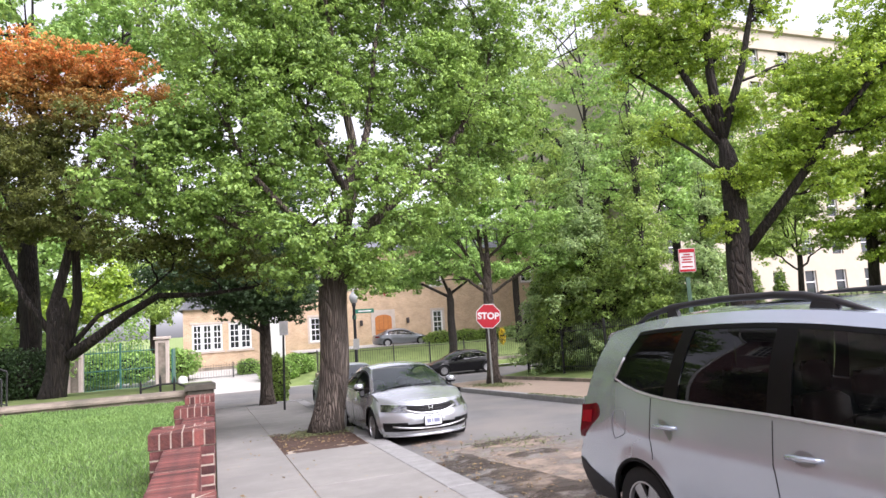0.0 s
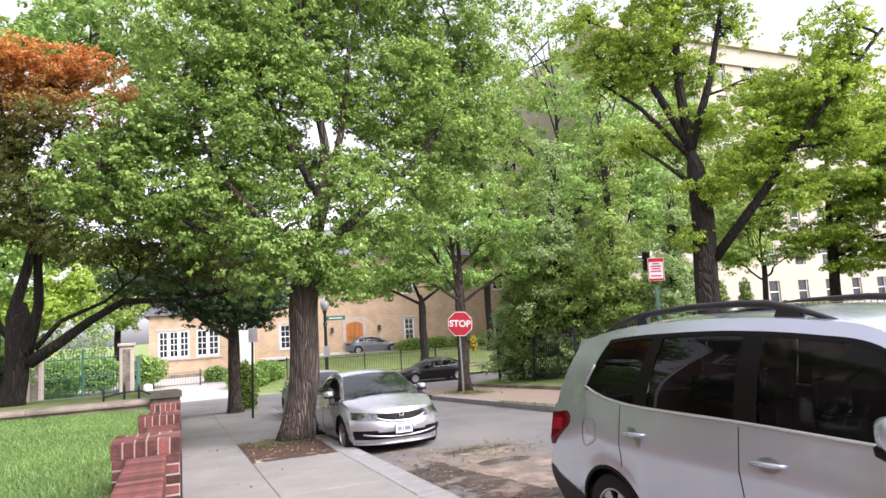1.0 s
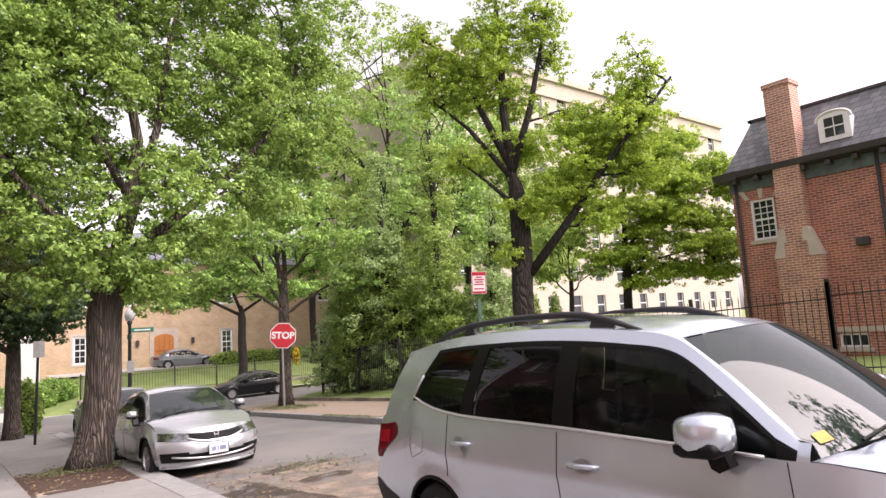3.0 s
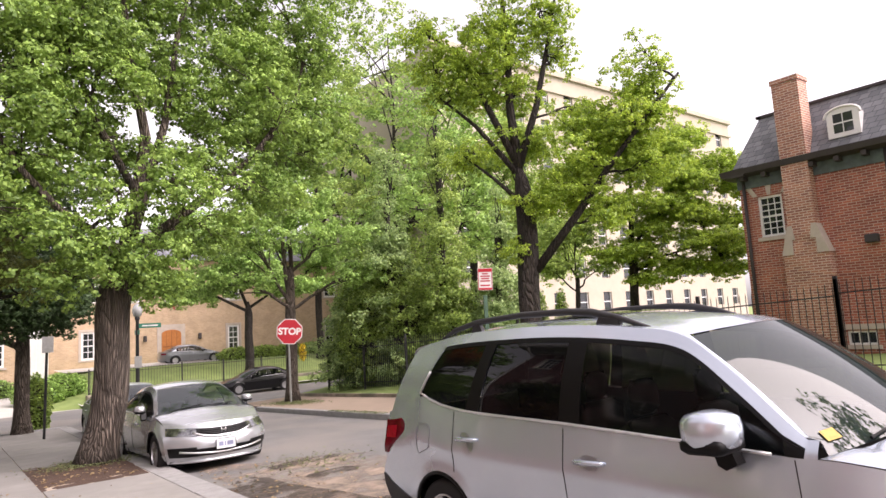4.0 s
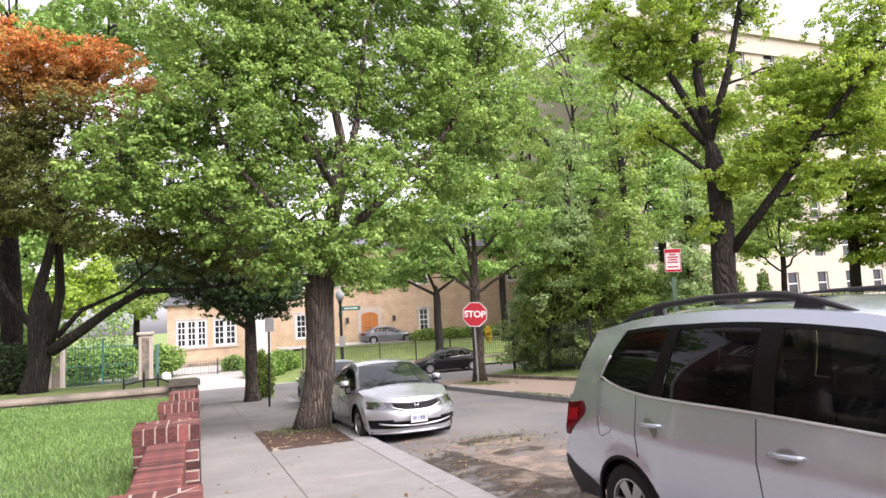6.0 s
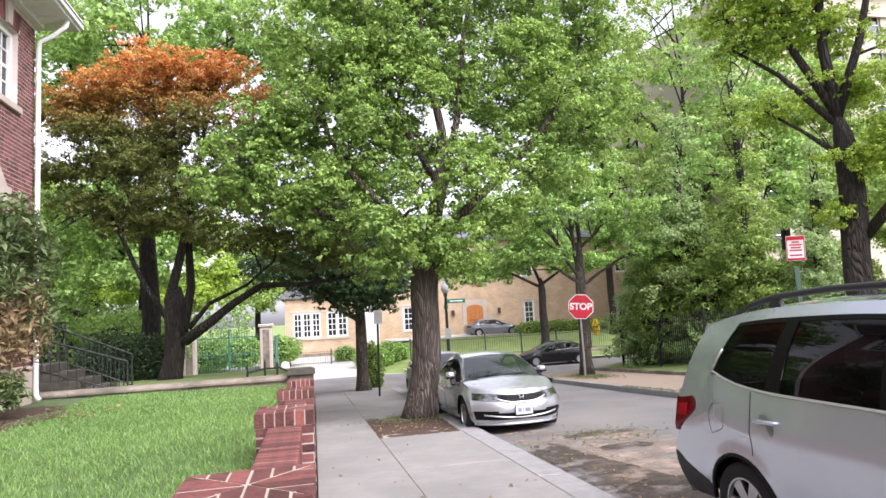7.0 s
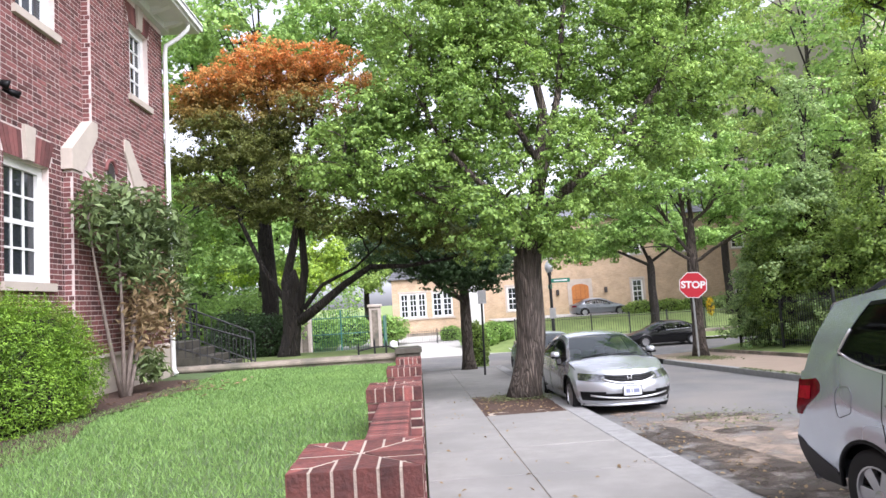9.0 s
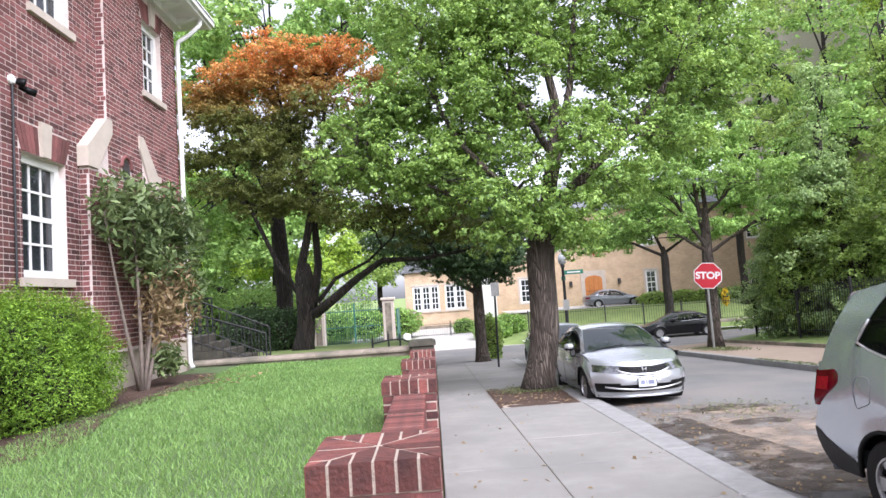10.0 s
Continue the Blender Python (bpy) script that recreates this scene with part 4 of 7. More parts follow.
# further trees
FAR_TREES = [(20, 30, -1, 22, 5.0, L_MID, 0.25), (24, 24, 0, 13, 3.6, L_MID, 0.22), (-14, 34, -1, 12, 4.5, L_BRIGHT, 0.3),
             (-9, 47, -1, 11, 4.5, L_BRIGHT, 0.3), (-20, 26, 0, 12, 4.5, L_MID, 0.3), (-12, 27, -0.6, 9, 3.6, L_LIGHT, 0.2), (28, 44, -1, 15, 5, L_MID, 0.3), (-30, 50, -1, 15, 7, L_MID, 0.3),
             (27.0, 47, -0.8, 25, 5.0, L_LIGHT, 0.25), (23, 46, -0.6, 27, 6.0, L_MID, 0.28), (18.5, 24, -0.5, 15, 3.2, L_LIGHT, 0.2), (-16, 52, -1, 13, 5.5, L_LIGHT, 0.3), (-5, 62, -1, 12, 5, L_MID, 0.3), (-22, 38, -1, 14, 5, L_LIGHT, 0.3), (-8, 33, -1, 13, 3.5, L_LIGHT, 0.22), (31, 31, -1, 14, 4.5, L_MID, 0.3), (23, 27, -1, 20, 4.5, L_LIGHT, 0.25)]
for k, (x, y, z, h, w, lf, r0) in enumerate(FAR_TREES):
    tree("background_tree", (x, y, z), r0, h * 0.5, [(x, y, z + h * 0.78, w * 0.8, w * 0.8, h * 0.18), (x - w * 0.5, y, z + h * 0.5, w * 0.65, w * 0.6, h * 0.12), (x + w * 0.5, y - 0.3, z + h * 0.54, w * 0.65, w * 0.6, h * 0.12), (x + w * 0.1, y - w * 0.4, z + h * 0.4, w * 0.6, w * 0.5, h * 0.08)],
         lf, M_DBARK, 12500 if 17 < x < 24 else 20000, 0.055 + 0.0014 * y, "leafy green tree in the distance", 0.36 + 0.008 * y, (0, 0), 50 + k, clumps=34, tuft=(10, 2.4))
# unseen trees and a plain house front added behind the viewer for reflections
for k, (x, y, z, h, w) in enumerate([(-2.5, -9, 0.4, 9, 3.0), (3.0, -14, 0.6, 11, 3.6), (11, -11, 0.6, 11, 3.6), (9.6, -4.5, 0.4, 12, 3.4), (-9, -16, 0.6, 12, 4.0), (15.5, -4, 0.4, 8, 2.2)]):
    tree("street_tree", (x, y, z), 0.24, h * 0.5, [(x, y, z + h * 0.75, w, w, h * 0.22), (x - w * 0.4, y, z + h * 0.5, w * 0.7, w * 0.7, h * 0.12), (x + w * 0.4, y, z + h * 0.5, w * 0.7, w * 0.7, h * 0.12)],
         L_MID, M_DBARK, 9000, 0.11, "unseen leafy tree added behind the viewer for reflections", 0.7, (0, 0), 90 + k, clumps=24)
structure("reflection_house_wall", Mesh().box(-16, -16, -0.2, -5.5, 0.5, 9).box(-5.5, -12.0, -0.2, -5.2, -11.6, 8.9), M_RBRICK, "unseen plain brick house front added behind the viewer for reflections", "wall")


# ---- cars ----
def paint(name, col, metal=0.7, rough=0.32):
    m = mat(name, col, rough, metal, col2=tuple(c * 0.93 for c in col), scale=1.5, coat=0.8)
    return m

P_SILVER = paint("silver_paint", (0.48, 0.50, 0.52), 0.6, 0.25)
P_SUV = paint("silver_blue_paint", (0.62, 0.69, 0.78), 0.7, 0.27)
P_GREY = paint("grey_paint", (0.20, 0.21, 0.23))
# silver darkened to carry the shade of the door-handle recess
P_CUP = paint("shaded_silver_paint", (0.33, 0.35, 0.38))
P_BLACK = mat("black_paint", (0.006, 0.006, 0.007), 0.2, 0.0, scale=2, spec=0.3, coat=0.15)
P_WHITE = paint("pale_blue_paint", (0.5, 0.55, 0.6))
M_RUBBER = mat("rubber", (0.012, 0.012, 0.013), 0.8, scale=12)
M_PLASTIC = mat("black_plastic", (0.004, 0.004, 0.0045), 0.45, scale=12, spec=0.2)
M_CHROME = mat("chrome", (0.86, 0.86, 0.87), 0.36, 0.9, scale=2)
M_ALLOY = mat("alloy", (0.55, 0.55, 0.56), 0.3, 0.9, scale=5)
M_SEAT = mat("dark_seat_cloth", (0.035, 0.034, 0.034), 0.9, scale=20)
G_TINT = glass_mat("tinted_glass", (0.002, 0.002, 0.003), 0.01, 0.97, 0.28)
G_SIDE = glass_mat("side_glass", (0.003, 0.004, 0.004), 0.01, 0.66, 0.28)
G_SCREEN = glass_mat("windscreen_glass", (0.02, 0.03, 0.03), 0.01, 0.6, 0.5, 2.6)
G_SCREEN_SUV = glass_mat("clear_windscreen_glass", (0.02, 0.03, 0.03), 0.02, 0.92, 0.5, 1.6)
M_LAMP = mat("clear_lamp", (0.55, 0.55, 0.56), 0.12, 0.9, col2=(0.03, 0.03, 0.032), scale=11, coat=0.6)
M_TAIL = mat("red_lamp", (0.17, 0.0005, 0.010), 0.15, col2=(0.08, 0.0003, 0.005), scale=14, spec=0.3)
M_REFLECT = mat("red_reflector", (0.42, 0.004, 0.02), 0.2, col2=(0.26, 0.002, 0.012), scale=30, spec=0.3)
M_PLATE = mat("plate_white", (0.70, 0.72, 0.76), 0.4, scale=10)
M_PLATEINK = mat("plate_blue", (0.22, 0.24, 0.36), 0.5, scale=10)
M_GREYBODY = mat("dark_grey_plastic", (0.03, 0.03, 0.033), 0.6, scale=12)


def table(rows):
    xs, ys = [r[0] for r in rows], [r[1] for r in rows]
    def f(x):
        if x <= xs[0]:
            return ys[0]
        for i in range(len(xs) - 1):
            if x <= xs[i + 1]:
                u = (x - xs[i]) / (xs[i + 1] - xs[i])
                a = ys[max(i - 1, 0)], ys[i], ys[i + 1], ys[min(i + 2, len(ys) - 1)]
                m0 = (a[2] - a[0]) / max(1e-6, xs[i + 1] - xs[max(i - 1, 0)]) * (xs[i + 1] - xs[i]) if i else (a[2] - a[1])
                m1 = (a[3] - a[1]) / max(1e-6, xs[min(i + 2, len(xs) - 1)] - xs[i]) * (xs[i + 1] - xs[i]) if i + 2 < len(xs) else (a[2] - a[1])
                return (2 * u ** 3 - 3 * u * u + 1) * a[1] + (u ** 3 - 2 * u * u + u) * m0 + (3 * u * u - 2 * u ** 3) * a[2] + (u ** 3 - u * u) * m1
        return ys[-1]
    return f


def wheel(parent, x, y, r, side, spokes):
    w = part("wheel", Mesh().lathe([(r * 0.62, -0.09), (r * 0.9, -0.105), (r * 0.985, -0.09), (r, -0.05), (r, 0.05), (r * 0.985, 0.09), (r * 0.9, 0.105), (r * 0.62, 0.09)], 36, "x", (x, y, r), False), M_RUBBER, parent, "black rubber tyre", True)
    s = side
    part("rim", Mesh().lathe([(r * 0.66, 0.10 * s), (r * 0.64, 0.085 * s), (r * 0.60, 0.04 * s), (r * 0.2, 0.03 * s), (0.01, 0.03 * s)], 30, "x", (x, y, r), False), M_PLASTIC, w, "", True)
    sp = Mesh()
    for k in range(spokes):
        a = 2 * math.pi * k / spokes
        d, n = Vector((0, math.cos(a), math.sin(a))), Vector((0, -math.sin(a), math.cos(a)))
        o = Vector((x + 0.075 * s, y, r))
        b1, b2 = 0.035, 0.05
        v = [o + d * r * 0.08 + n * b1, o + d * r * 0.08 - n * b1, o + d * r * 0.63 - n * b2 + Vector((0.012 * s, 0, 0)), o + d * r * 0.63 + n * b2 + Vector((0.012 * s, 0, 0))]
        v += [p - Vector((0.03 * s, 0, 0)) for p in v]
        sp.add(v, [(0, 1, 2, 3), (7, 6, 5, 4), (0, 4, 5, 1), (1, 5, 6, 2), (2, 6, 7, 3), (3, 7, 4, 0)])
    sp.lathe([(r * 0.64, 0.07 * s), (r * 0.66, 0.1 * s), (r * 0.62, 0.1 * s), (r * 0.60, 0.07 * s)], 30, "x", (x, y, r), False)
    sp.lathe([(r * 0.16, 0.04 * s), (r * 0.16, 0.085 * s), (r * 0.1, 0.095 * s)], 14, "x", (x, y, r))
    part("spokes_and_hub", sp, M_ALLOY, w, "silver alloy wheel face")


def car(c, place, label, group=""):
    """A car from its tables: local y runs from the tail to the nose, x to its right side, z up from the road."""
    L, hw, r = c["L"], c["W"] / 2, c["r"]
    belt, roof, wr = table(c["belt"]), table(c["roof"]), table(c["wr"])
    body = c["paint"]
    car_ob = thing("car", (0, 0, 0), label, "car", group)
    dep_f, dep_r = c.get("df", 0.42), c.get("dr", 0.28)
    axles = c["axles"]
    tuck = c.get("tuck", 0.045)
    sill = c.get("sill", 0.26)
    rake_f, rake_r = table(c["rake_f"]), table(c["rake_r"])

    def half(v):
        # width of the flank over its height: tucked at the sill, widest below the belt
        return hw * table([(0, 0.93), (0.25, 0.985), (0.55, 1.0), (0.72, 0.995), (0.84, 0.975), (1.0, 0.945)])(v)

    def bottom(s):
        z = sill + 0.03 * (s < dep_r + 0.1) + 0.0
        for a in axles:
            d = abs(s - a)
            if d < r + 0.065:
                z = max(z, r + math.sqrt(max(0, (r + 0.065) ** 2 - d * d)) * 0.98)
        return z

    def flank(s, v, side, off=0.0):
        zb = bottom(s)
        zt = belt(s)
        z = zb + (zt - zb) * v
        vv = (z - sill) / max(0.05, zt - sill)
        f = max(0, (s - (L - 1.1)) / (1.1 - dep_f))
        g2 = max(0, (0.9 - s) / (0.9 - dep_r))
        w = half(vv) - 0.05 * max(0, f) ** 2.5 - tuck * max(0, g2) ** 2.5
        for a in axles:
            d = abs(s - a)
            if d < r + 0.2:
                # flare over the wheel
                h = math.hypot(d, z - r)
                w += 0.014 * math.exp(-((h - r - 0.06) / 0.05) ** 2)
        crease = c.get("crease")
        if crease:
            w += 0.008 * math.exp(-((vv - crease) / 0.05) ** 2)
        ss = s - rake_f(vv) * min(1, max(0, f)) ** 2 + rake_r(vv) * min(1, max(0, g2)) ** 2
        return (side * (w + off), ss, z)

    ss = sorted(set([dep_r + (L - dep_f - dep_r) * i / 90 for i in range(91)] + [a + k for a in axles for k in (-r - 0.065, -r - 0.06, r + 0.06, r + 0.065)]))
    vs = lin(0, 1, 16)
    for side in (1, -1):
        part("flank", Mesh().sheet(lambda s, v: flank(s, v, side), ss, vs), body, car_ob, smooth=True)
    wf, wb2 = half(0.6) - 0.05, half(0.6) - 0.045

    def nose(a, v, off=0.0):
        zt = belt(L - dep_f) + c.get("nose_drop", -0.06) * (1 - abs(a) ** 2.5)
        zb = c.get("front_sill", 0.2)
        z = zb + (zt - zb) * v
        vv = max(0, (z - sill) / max(0.05, belt(L - dep_f) - sill))
        w = half(min(1, vv)) - 0.05
        return (w * a, L - dep_f * abs(a) ** 3.0 - rake_f(vv) + off, z)

    def tail(a, v, off=0.0):
        zt = belt(dep_r)
        z = 0.28 + (zt - 0.28) * v
        vv = max(0, (z - sill) / (zt - sill))
        w = half(min(1, vv)) - tuck
        return (w * a, dep_r * abs(a) ** 3.0 + rake_r(vv) - off, z)
    av = lin(-1, 1, 33)
    part("front_bumper", Mesh().sheet(nose, av, lin(0, 1, 14)), body, car_ob, smooth=True)
    part("rear_bumper", Mesh().sheet(tail, av, lin(0, 1, 14)), body, car_ob, smooth=True)
    cowl = c["cowl"]

    def hood(a, u):
        x0, y0, z0 = nose(a, 1)
        zc = belt(cowl)
        y = cowl + c.get("bow", 0.10) * 1.4 * (1 - a * a) + (y0 - cowl - c.get("bow", 0.10) * 1.4 * (1 - a * a)) * u
        w0 = half(1.0) * 0.98
        x = (w0 + (abs(nose(1, 1)[0]) - w0) * u ** 2.2) * a
        z = belt(y) * 1.0 + c.get("hood_crown", 0.07) * (1 - a * a) * (1 - u ** 3) - (belt(y0) - z0 if u > 0 else 0) * u ** 6
        z -= 0.012 * math.exp(-((abs(a) - 0.72) / 0.06) ** 2) * (1 - u)
        return (x, y, z)
    part("bonnet", Mesh().sheet(hood, av, lin(0, 1, 18)), body, car_ob, smooth=True)

    # greenhouse
    cols = c["cols"]

    def side_pt(sb, st, v, side, off=0.0):
        z0, z1 = belt(sb), max(belt(sb) + 0.02, roof(st))
        w0, sb = flank(sb, 1.0, 1)[:2]
        w1 = wr(st)
        w = w0 + (w1 - w0) * v + 0.035 * math.sin(math.pi * v) * min(1, (z1 - z0) / 0.4)
        return (side * (w + off), sb + (st - sb) * v, z0 + (z1 - z0) * v)

    def band(sb, st):
        h = max(0.03, roof(st) - belt(sb))
        return [0.0, min(0.3, 0.022 / h), max(0.45, 1 - 0.105 / h), max(0.55, 1 - 0.075 / h), 1.0]
    for side in (1, -1):
        upper, black, strip = Mesh(), Mesh(), Mesh()
        for i in range(len(cols) - 1):
            (b0, t0, kind), (b1, t1, _) = cols[i], cols[i + 1]
            n = 7
            cb = [(b0 + (b1 - b0) * k / n, t0 + (t1 - t0) * k / n) for k in range(n + 1)]
            bands = [band(*q) for q in cb]
            def strip_sheet(m, j0, j1, off=0.0, rows=4):
                v, f = [], []
                for q, bd in zip(cb, bands):
                    for k in range(rows + 1):
                        v.append(side_pt(*q, bd[j0] + (bd[j1] - bd[j0]) * k / rows, side, off))
                for a in range(n):
                    for k in range(rows):
                        f.append((a * (rows + 1) + k, (a + 1) * (rows + 1) + k, (a + 1) * (rows + 1) + k + 1, a * (rows + 1) + k + 1))
                m.add(v, f)
            strip_sheet(upper, 3, 4, 0.0, 2)
            if kind == "body":
                strip_sheet(upper, 0, 3)
            else:
                strip_sheet(black, 2, 3, 0.0, 1)
                if kind == "black":
                    strip_sheet(black, 0, 2, 0.002)
                else:
                    gl = Mesh()
                    strip_sheet(gl, 0, 2, -0.006, 5)
                    part("side_window", gl, kind, car_ob, "tinted side window", True)
        part("roof_rail_panel", upper, body, car_ob, smooth=True, weld=True)
        part("window_frame", black, M_PLASTIC, car_ob, "black window surround", True, weld=True)
        wcols = [q for q in cols if q[2] != "body"]
        cl = [(wcols[i][0] + (wcols[i + 1][0] - wcols[i][0]) * k / 4, wcols[i][1] + (wcols[i + 1][1] - wcols[i][1]) * k / 4) for i in range(len(wcols) - 1) for k in range(4)]
        bend = [side_pt(*cl[0], v, side, 0.0) for v in (0.42, 0.26, 0.14, 0.06)] if c.get("wrap") else []
        strip.tube(bend + [side_pt(*q, 0.012, side, 0.006) for q in cl[bool(bend):]], 0.009, 8)
        part("belt_strip", strip, c.get("strip", M_CHROME), car_ob, "bright strip under the windows", True)
    r0, r1 = c["roof_range"]
    bow = c.get("bow", 0.10)
    part("roof", Mesh().sheet(lambda a, u: (wr(r0 + (r1 - r0) * u) * a, r0 + (r1 - r0) * u + (bow * (1 - a * a) * u), roof(r0 + (r1 - r0) * u) + 0.055 * (1 - a * a) * (0.5 + 0.5 * math.sin(math.pi * min(1, 0.25 + 0.6 * u)))), lin(-1, 1, 21), lin(0, 1, 20)), body, car_ob, smooth=True)

    def screen(a, u):
        top_y, bot_y = r1 + bow * (1 - a * a), cowl + (bow + 0.04) * (1 - a * a)
        zt = roof(r1) + 0.047 * (1 - a * a)
        zb = belt(cowl) + c.get("hood_crown", 0.07) * (1 - a * a) * 0.9
        w = wr(r1) + (half(1.0) * 0.97 - wr(r1)) * u
        z = zt + (zb - zt) * u
        return (w * a, top_y + (bot_y - top_y) * u, z + 0.03 * math.sin(math.pi * u))
    part("windscreen", Mesh().sheet(lambda a, u: screen(a * 0.95, 0.02 + u * 0.98), lin(-1, 1, 21), lin(0, 1, 12)), c.get("screen", G_SCREEN), car_ob, "raked windscreen mirroring sky and branches", True)
    for side in (1, -1):
        # pillar between screen and side window
        m = Mesh()
        m.sheet(lambda k, u: Vector(screen(0.95 * side, u)).lerp(Vector(side_pt(r1 + (cols[-1][0] - r1) * u, r1 + (cols[-1][1] - r1) * u, 1.0, side)), k) + Vector((0, 0, 0.006 * math.sin(math.pi * k))), lin(0, 1, 4), lin(0, 1, 12))
        part("front_pillar", m, body, car_ob, smooth=True)
    tg = c["tailgate"]

    def back(a, u):
        (y0, z0), (y1, z1) = tg
        w = wr(r0) + (half(1.0) * 0.96 - wr(r0)) * u
        return (w * a, y0 + (y1 - y0) * u - 0.05 * (1 - a * a), z0 + (z1 - z0) * u + 0.03 * (1 - a * a) * (1 - u))
    part("tailgate", Mesh().sheet(back, lin(-1, 1, 15), lin(0, 1, 8)), body, car_ob, smooth=True)
    part("rear_window", Mesh().sheet(lambda a, u: Vector(back(a * 0.82, 0.1 + u * 0.75)) + Vector((0, -0.006, 0.006)), lin(-1, 1, 13), lin(0, 1, 6)), G_TINT, car_ob, "dark rear window", True)
    if c.get("boot"):
        b0 = c["boot"]
        part("boot_lid", Mesh().sheet(lambda a, u: (half(1.0) * a * 0.985, tail(a, 1)[1] + (b0 - tail(a, 1)[1]) * u, belt(max(dep_r, tail(a, 1)[1] + (b0 - tail(a, 1)[1]) * u)) + 0.04 * (1 - a * a) * min(1, u * 2)), lin(-1, 1, 15), lin(0, 1, 8)), body, car_ob, smooth=True)
    # underbody, wheel wells, cabin
    part("underbody", Mesh().box(-hw * 0.86, 0.3, 0.2, hw * 0.86, L - 0.5, 0.32).box(-hw * 0.6, 0.3, 0.3, hw * 0.6, L - 0.6, belt(L * 0.5) - 0.35).box(-hw * 0.88, axles[0] - 0.45, 0.5, hw * 0.88, axles[0] + 0.45, belt(axles[0]) - 0.2).box(-hw * 0.88, axles[1] - 0.45, 0.45, hw * 0.88, axles[1] + 0.4, belt(axles[1]) - 0.16), M_PLASTIC, car_ob)
    cab = c["seats"]
    for y in cab:
        for x in (-0.38, 0.38):
            m = Mesh().bevel_box(x - 0.24, y - 0.12, 0.5, x + 0.24, y + 0.05, 1.08 if c["H"] > 1.6 else 0.9, 0.05)
            m.bevel_box(x - 0.13, y - 0.10, 1.1 if c["H"] > 1.6 else 0.92, x + 0.13, y + 0.0, 1.32 if c["H"] > 1.6 else 1.1, 0.04)
            part("seat", m, M_SEAT, car_ob, "dark cloth seat with headrest", True)
    part("dashboard", Mesh().bevel_box(-hw * 0.8, cowl - 0.35, 0.5, hw * 0.8, cowl + 0.05, belt(cowl) - 0.06, 0.06), M_SEAT, car_ob, "", True)
    for a in axles:
        for side in (1, -1):
            wheel(car_ob, side * (hw - 0.12), a, r, side, c.get("spokes", 7))
            # dark lip of the arch
            pts = []
            for k in range(17):
                t = math.pi * k / 16
                s, z = a - math.cos(t) * (r + 0.055), r + math.sin(t) * (r + 0.055)
                if z > sill:
                    pts.append((flank(s, 0, side)[0] - side * 0.012, s, z))
            part("arch_lip", Mesh().tube(pts, 0.02, 5), M_PLASTIC, car_ob, "", True)

    def nose_patch(name, a0, a1, v0, v1, material, parent=None, label="", off=0.008, curve=lambda a: 0):
        return part(name, Mesh().sheet(lambda a, v: nose(a, v + curve(a), off), lin(a0, a1, 10), lin(v0, v1, 5)), material, parent or car_ob, label, True)

    def tail_patch(name, a0, a1, v0, v1, material, label=""):
        return part(name, Mesh().sheet(lambda a, v: tail(a, v, 0.008), lin(a0, a1, 10), lin(v0, v1, 5)), material, car_ob, label, True)
    h = dict(flank=flank, nose=nose, tail=tail, nose_patch=nose_patch, tail_patch=tail_patch, belt=belt, roof=roof, wr=wr, half=half, hw=hw, L=L, back=back, side_pt=side_pt, screen=screen)
    for side in (1, -1):
        for (s0, z0) in c["handles"]:
            m = Mesh()
            pts = [(flank(s, (z0 - bottom(s)) / (belt(s) - bottom(s)), side)[0] + side * o, s, z0 + 0.01 * (s - s0)) for s, o in ((s0 - 0.115, 0.0), (s0 - 0.09, 0.028), (s0, 0.034), (s0 + 0.09, 0.028), (s0 + 0.115, 0.0))]
            m.tube(pts, [0.011, 0.015, 0.016, 0.015, 0.011], 8)
            part("door_handle", m, c.get("handle", body), car_ob, "", True)
            v0 = (z0 - bottom(s0)) / (belt(s0) - bottom(s0))
            # flat patch whose colour stands in for the shaded recess behind the handle
            cup = Mesh().sheet(lambda u, w: Vector(flank(s0 + 0.075 * u, v0 + 0.055 * w * math.sqrt(max(0, 1 - u * u)) - 0.005, side, 0.0025)), lin(-1, 1, 11), lin(-1, 1, 5))
            part("handle_cup_shade", cup, M_PLASTIC if body is P_BLACK else P_CUP, car_ob, "", True)
        for s0, slant in c["seams"]:
            m = Mesh()
            pts = [flank(s0 + slant * (1 - v), v, side, 0.001) for v in lin(0.12, 0.97, 12)]
            m.tube(pts, 0.0028, 4, False)
            part("door_seam", m, M_PLASTIC, car_ob)
        # mirror
        ym, zm = c["mirror"]
        x0 = side * (hw + c.get("mirror_out", 0.02))
        k_m = c.get("mirror_size", 1.0)
        m = Mesh()
        prof = [(0.0, 0.5, 0.6), (0.03, 0.85, 0.85), (0.09, 1.0, 1.0), (0.15, 0.92, 0.95), (0.21, 0.6, 0.75), (0.235, 0.2, 0.3)]
        rings = []
        nn = 16
        for d, w, hh in prof:
            rings += [(x0 + side * k_m * (0.10 + 0.125 * w * math.copysign(abs(math.cos(2 * math.pi * k / nn)) ** 0.6, math.cos(2 * math.pi * k / nn))), ym - 0.06 + d * k_m, zm + 0.085 * k_m * hh * math.copysign(abs(math.sin(2 * math.pi * k / nn)) ** 0.6, math.sin(2 * math.pi * k / nn))) for k in range(nn)]
        m.add(rings, [tuple(range(nn))[::-1], tuple(range(nn * 5, nn * 6))] + [(i * nn + k, i * nn + (k + 1) % nn, (i + 1) * nn + (k + 1) % nn, (i + 1) * nn + k) for i in range(5) for k in range(nn)])
        mi = part("mirror", m, body, car_ob, "body-coloured door mirror", True)
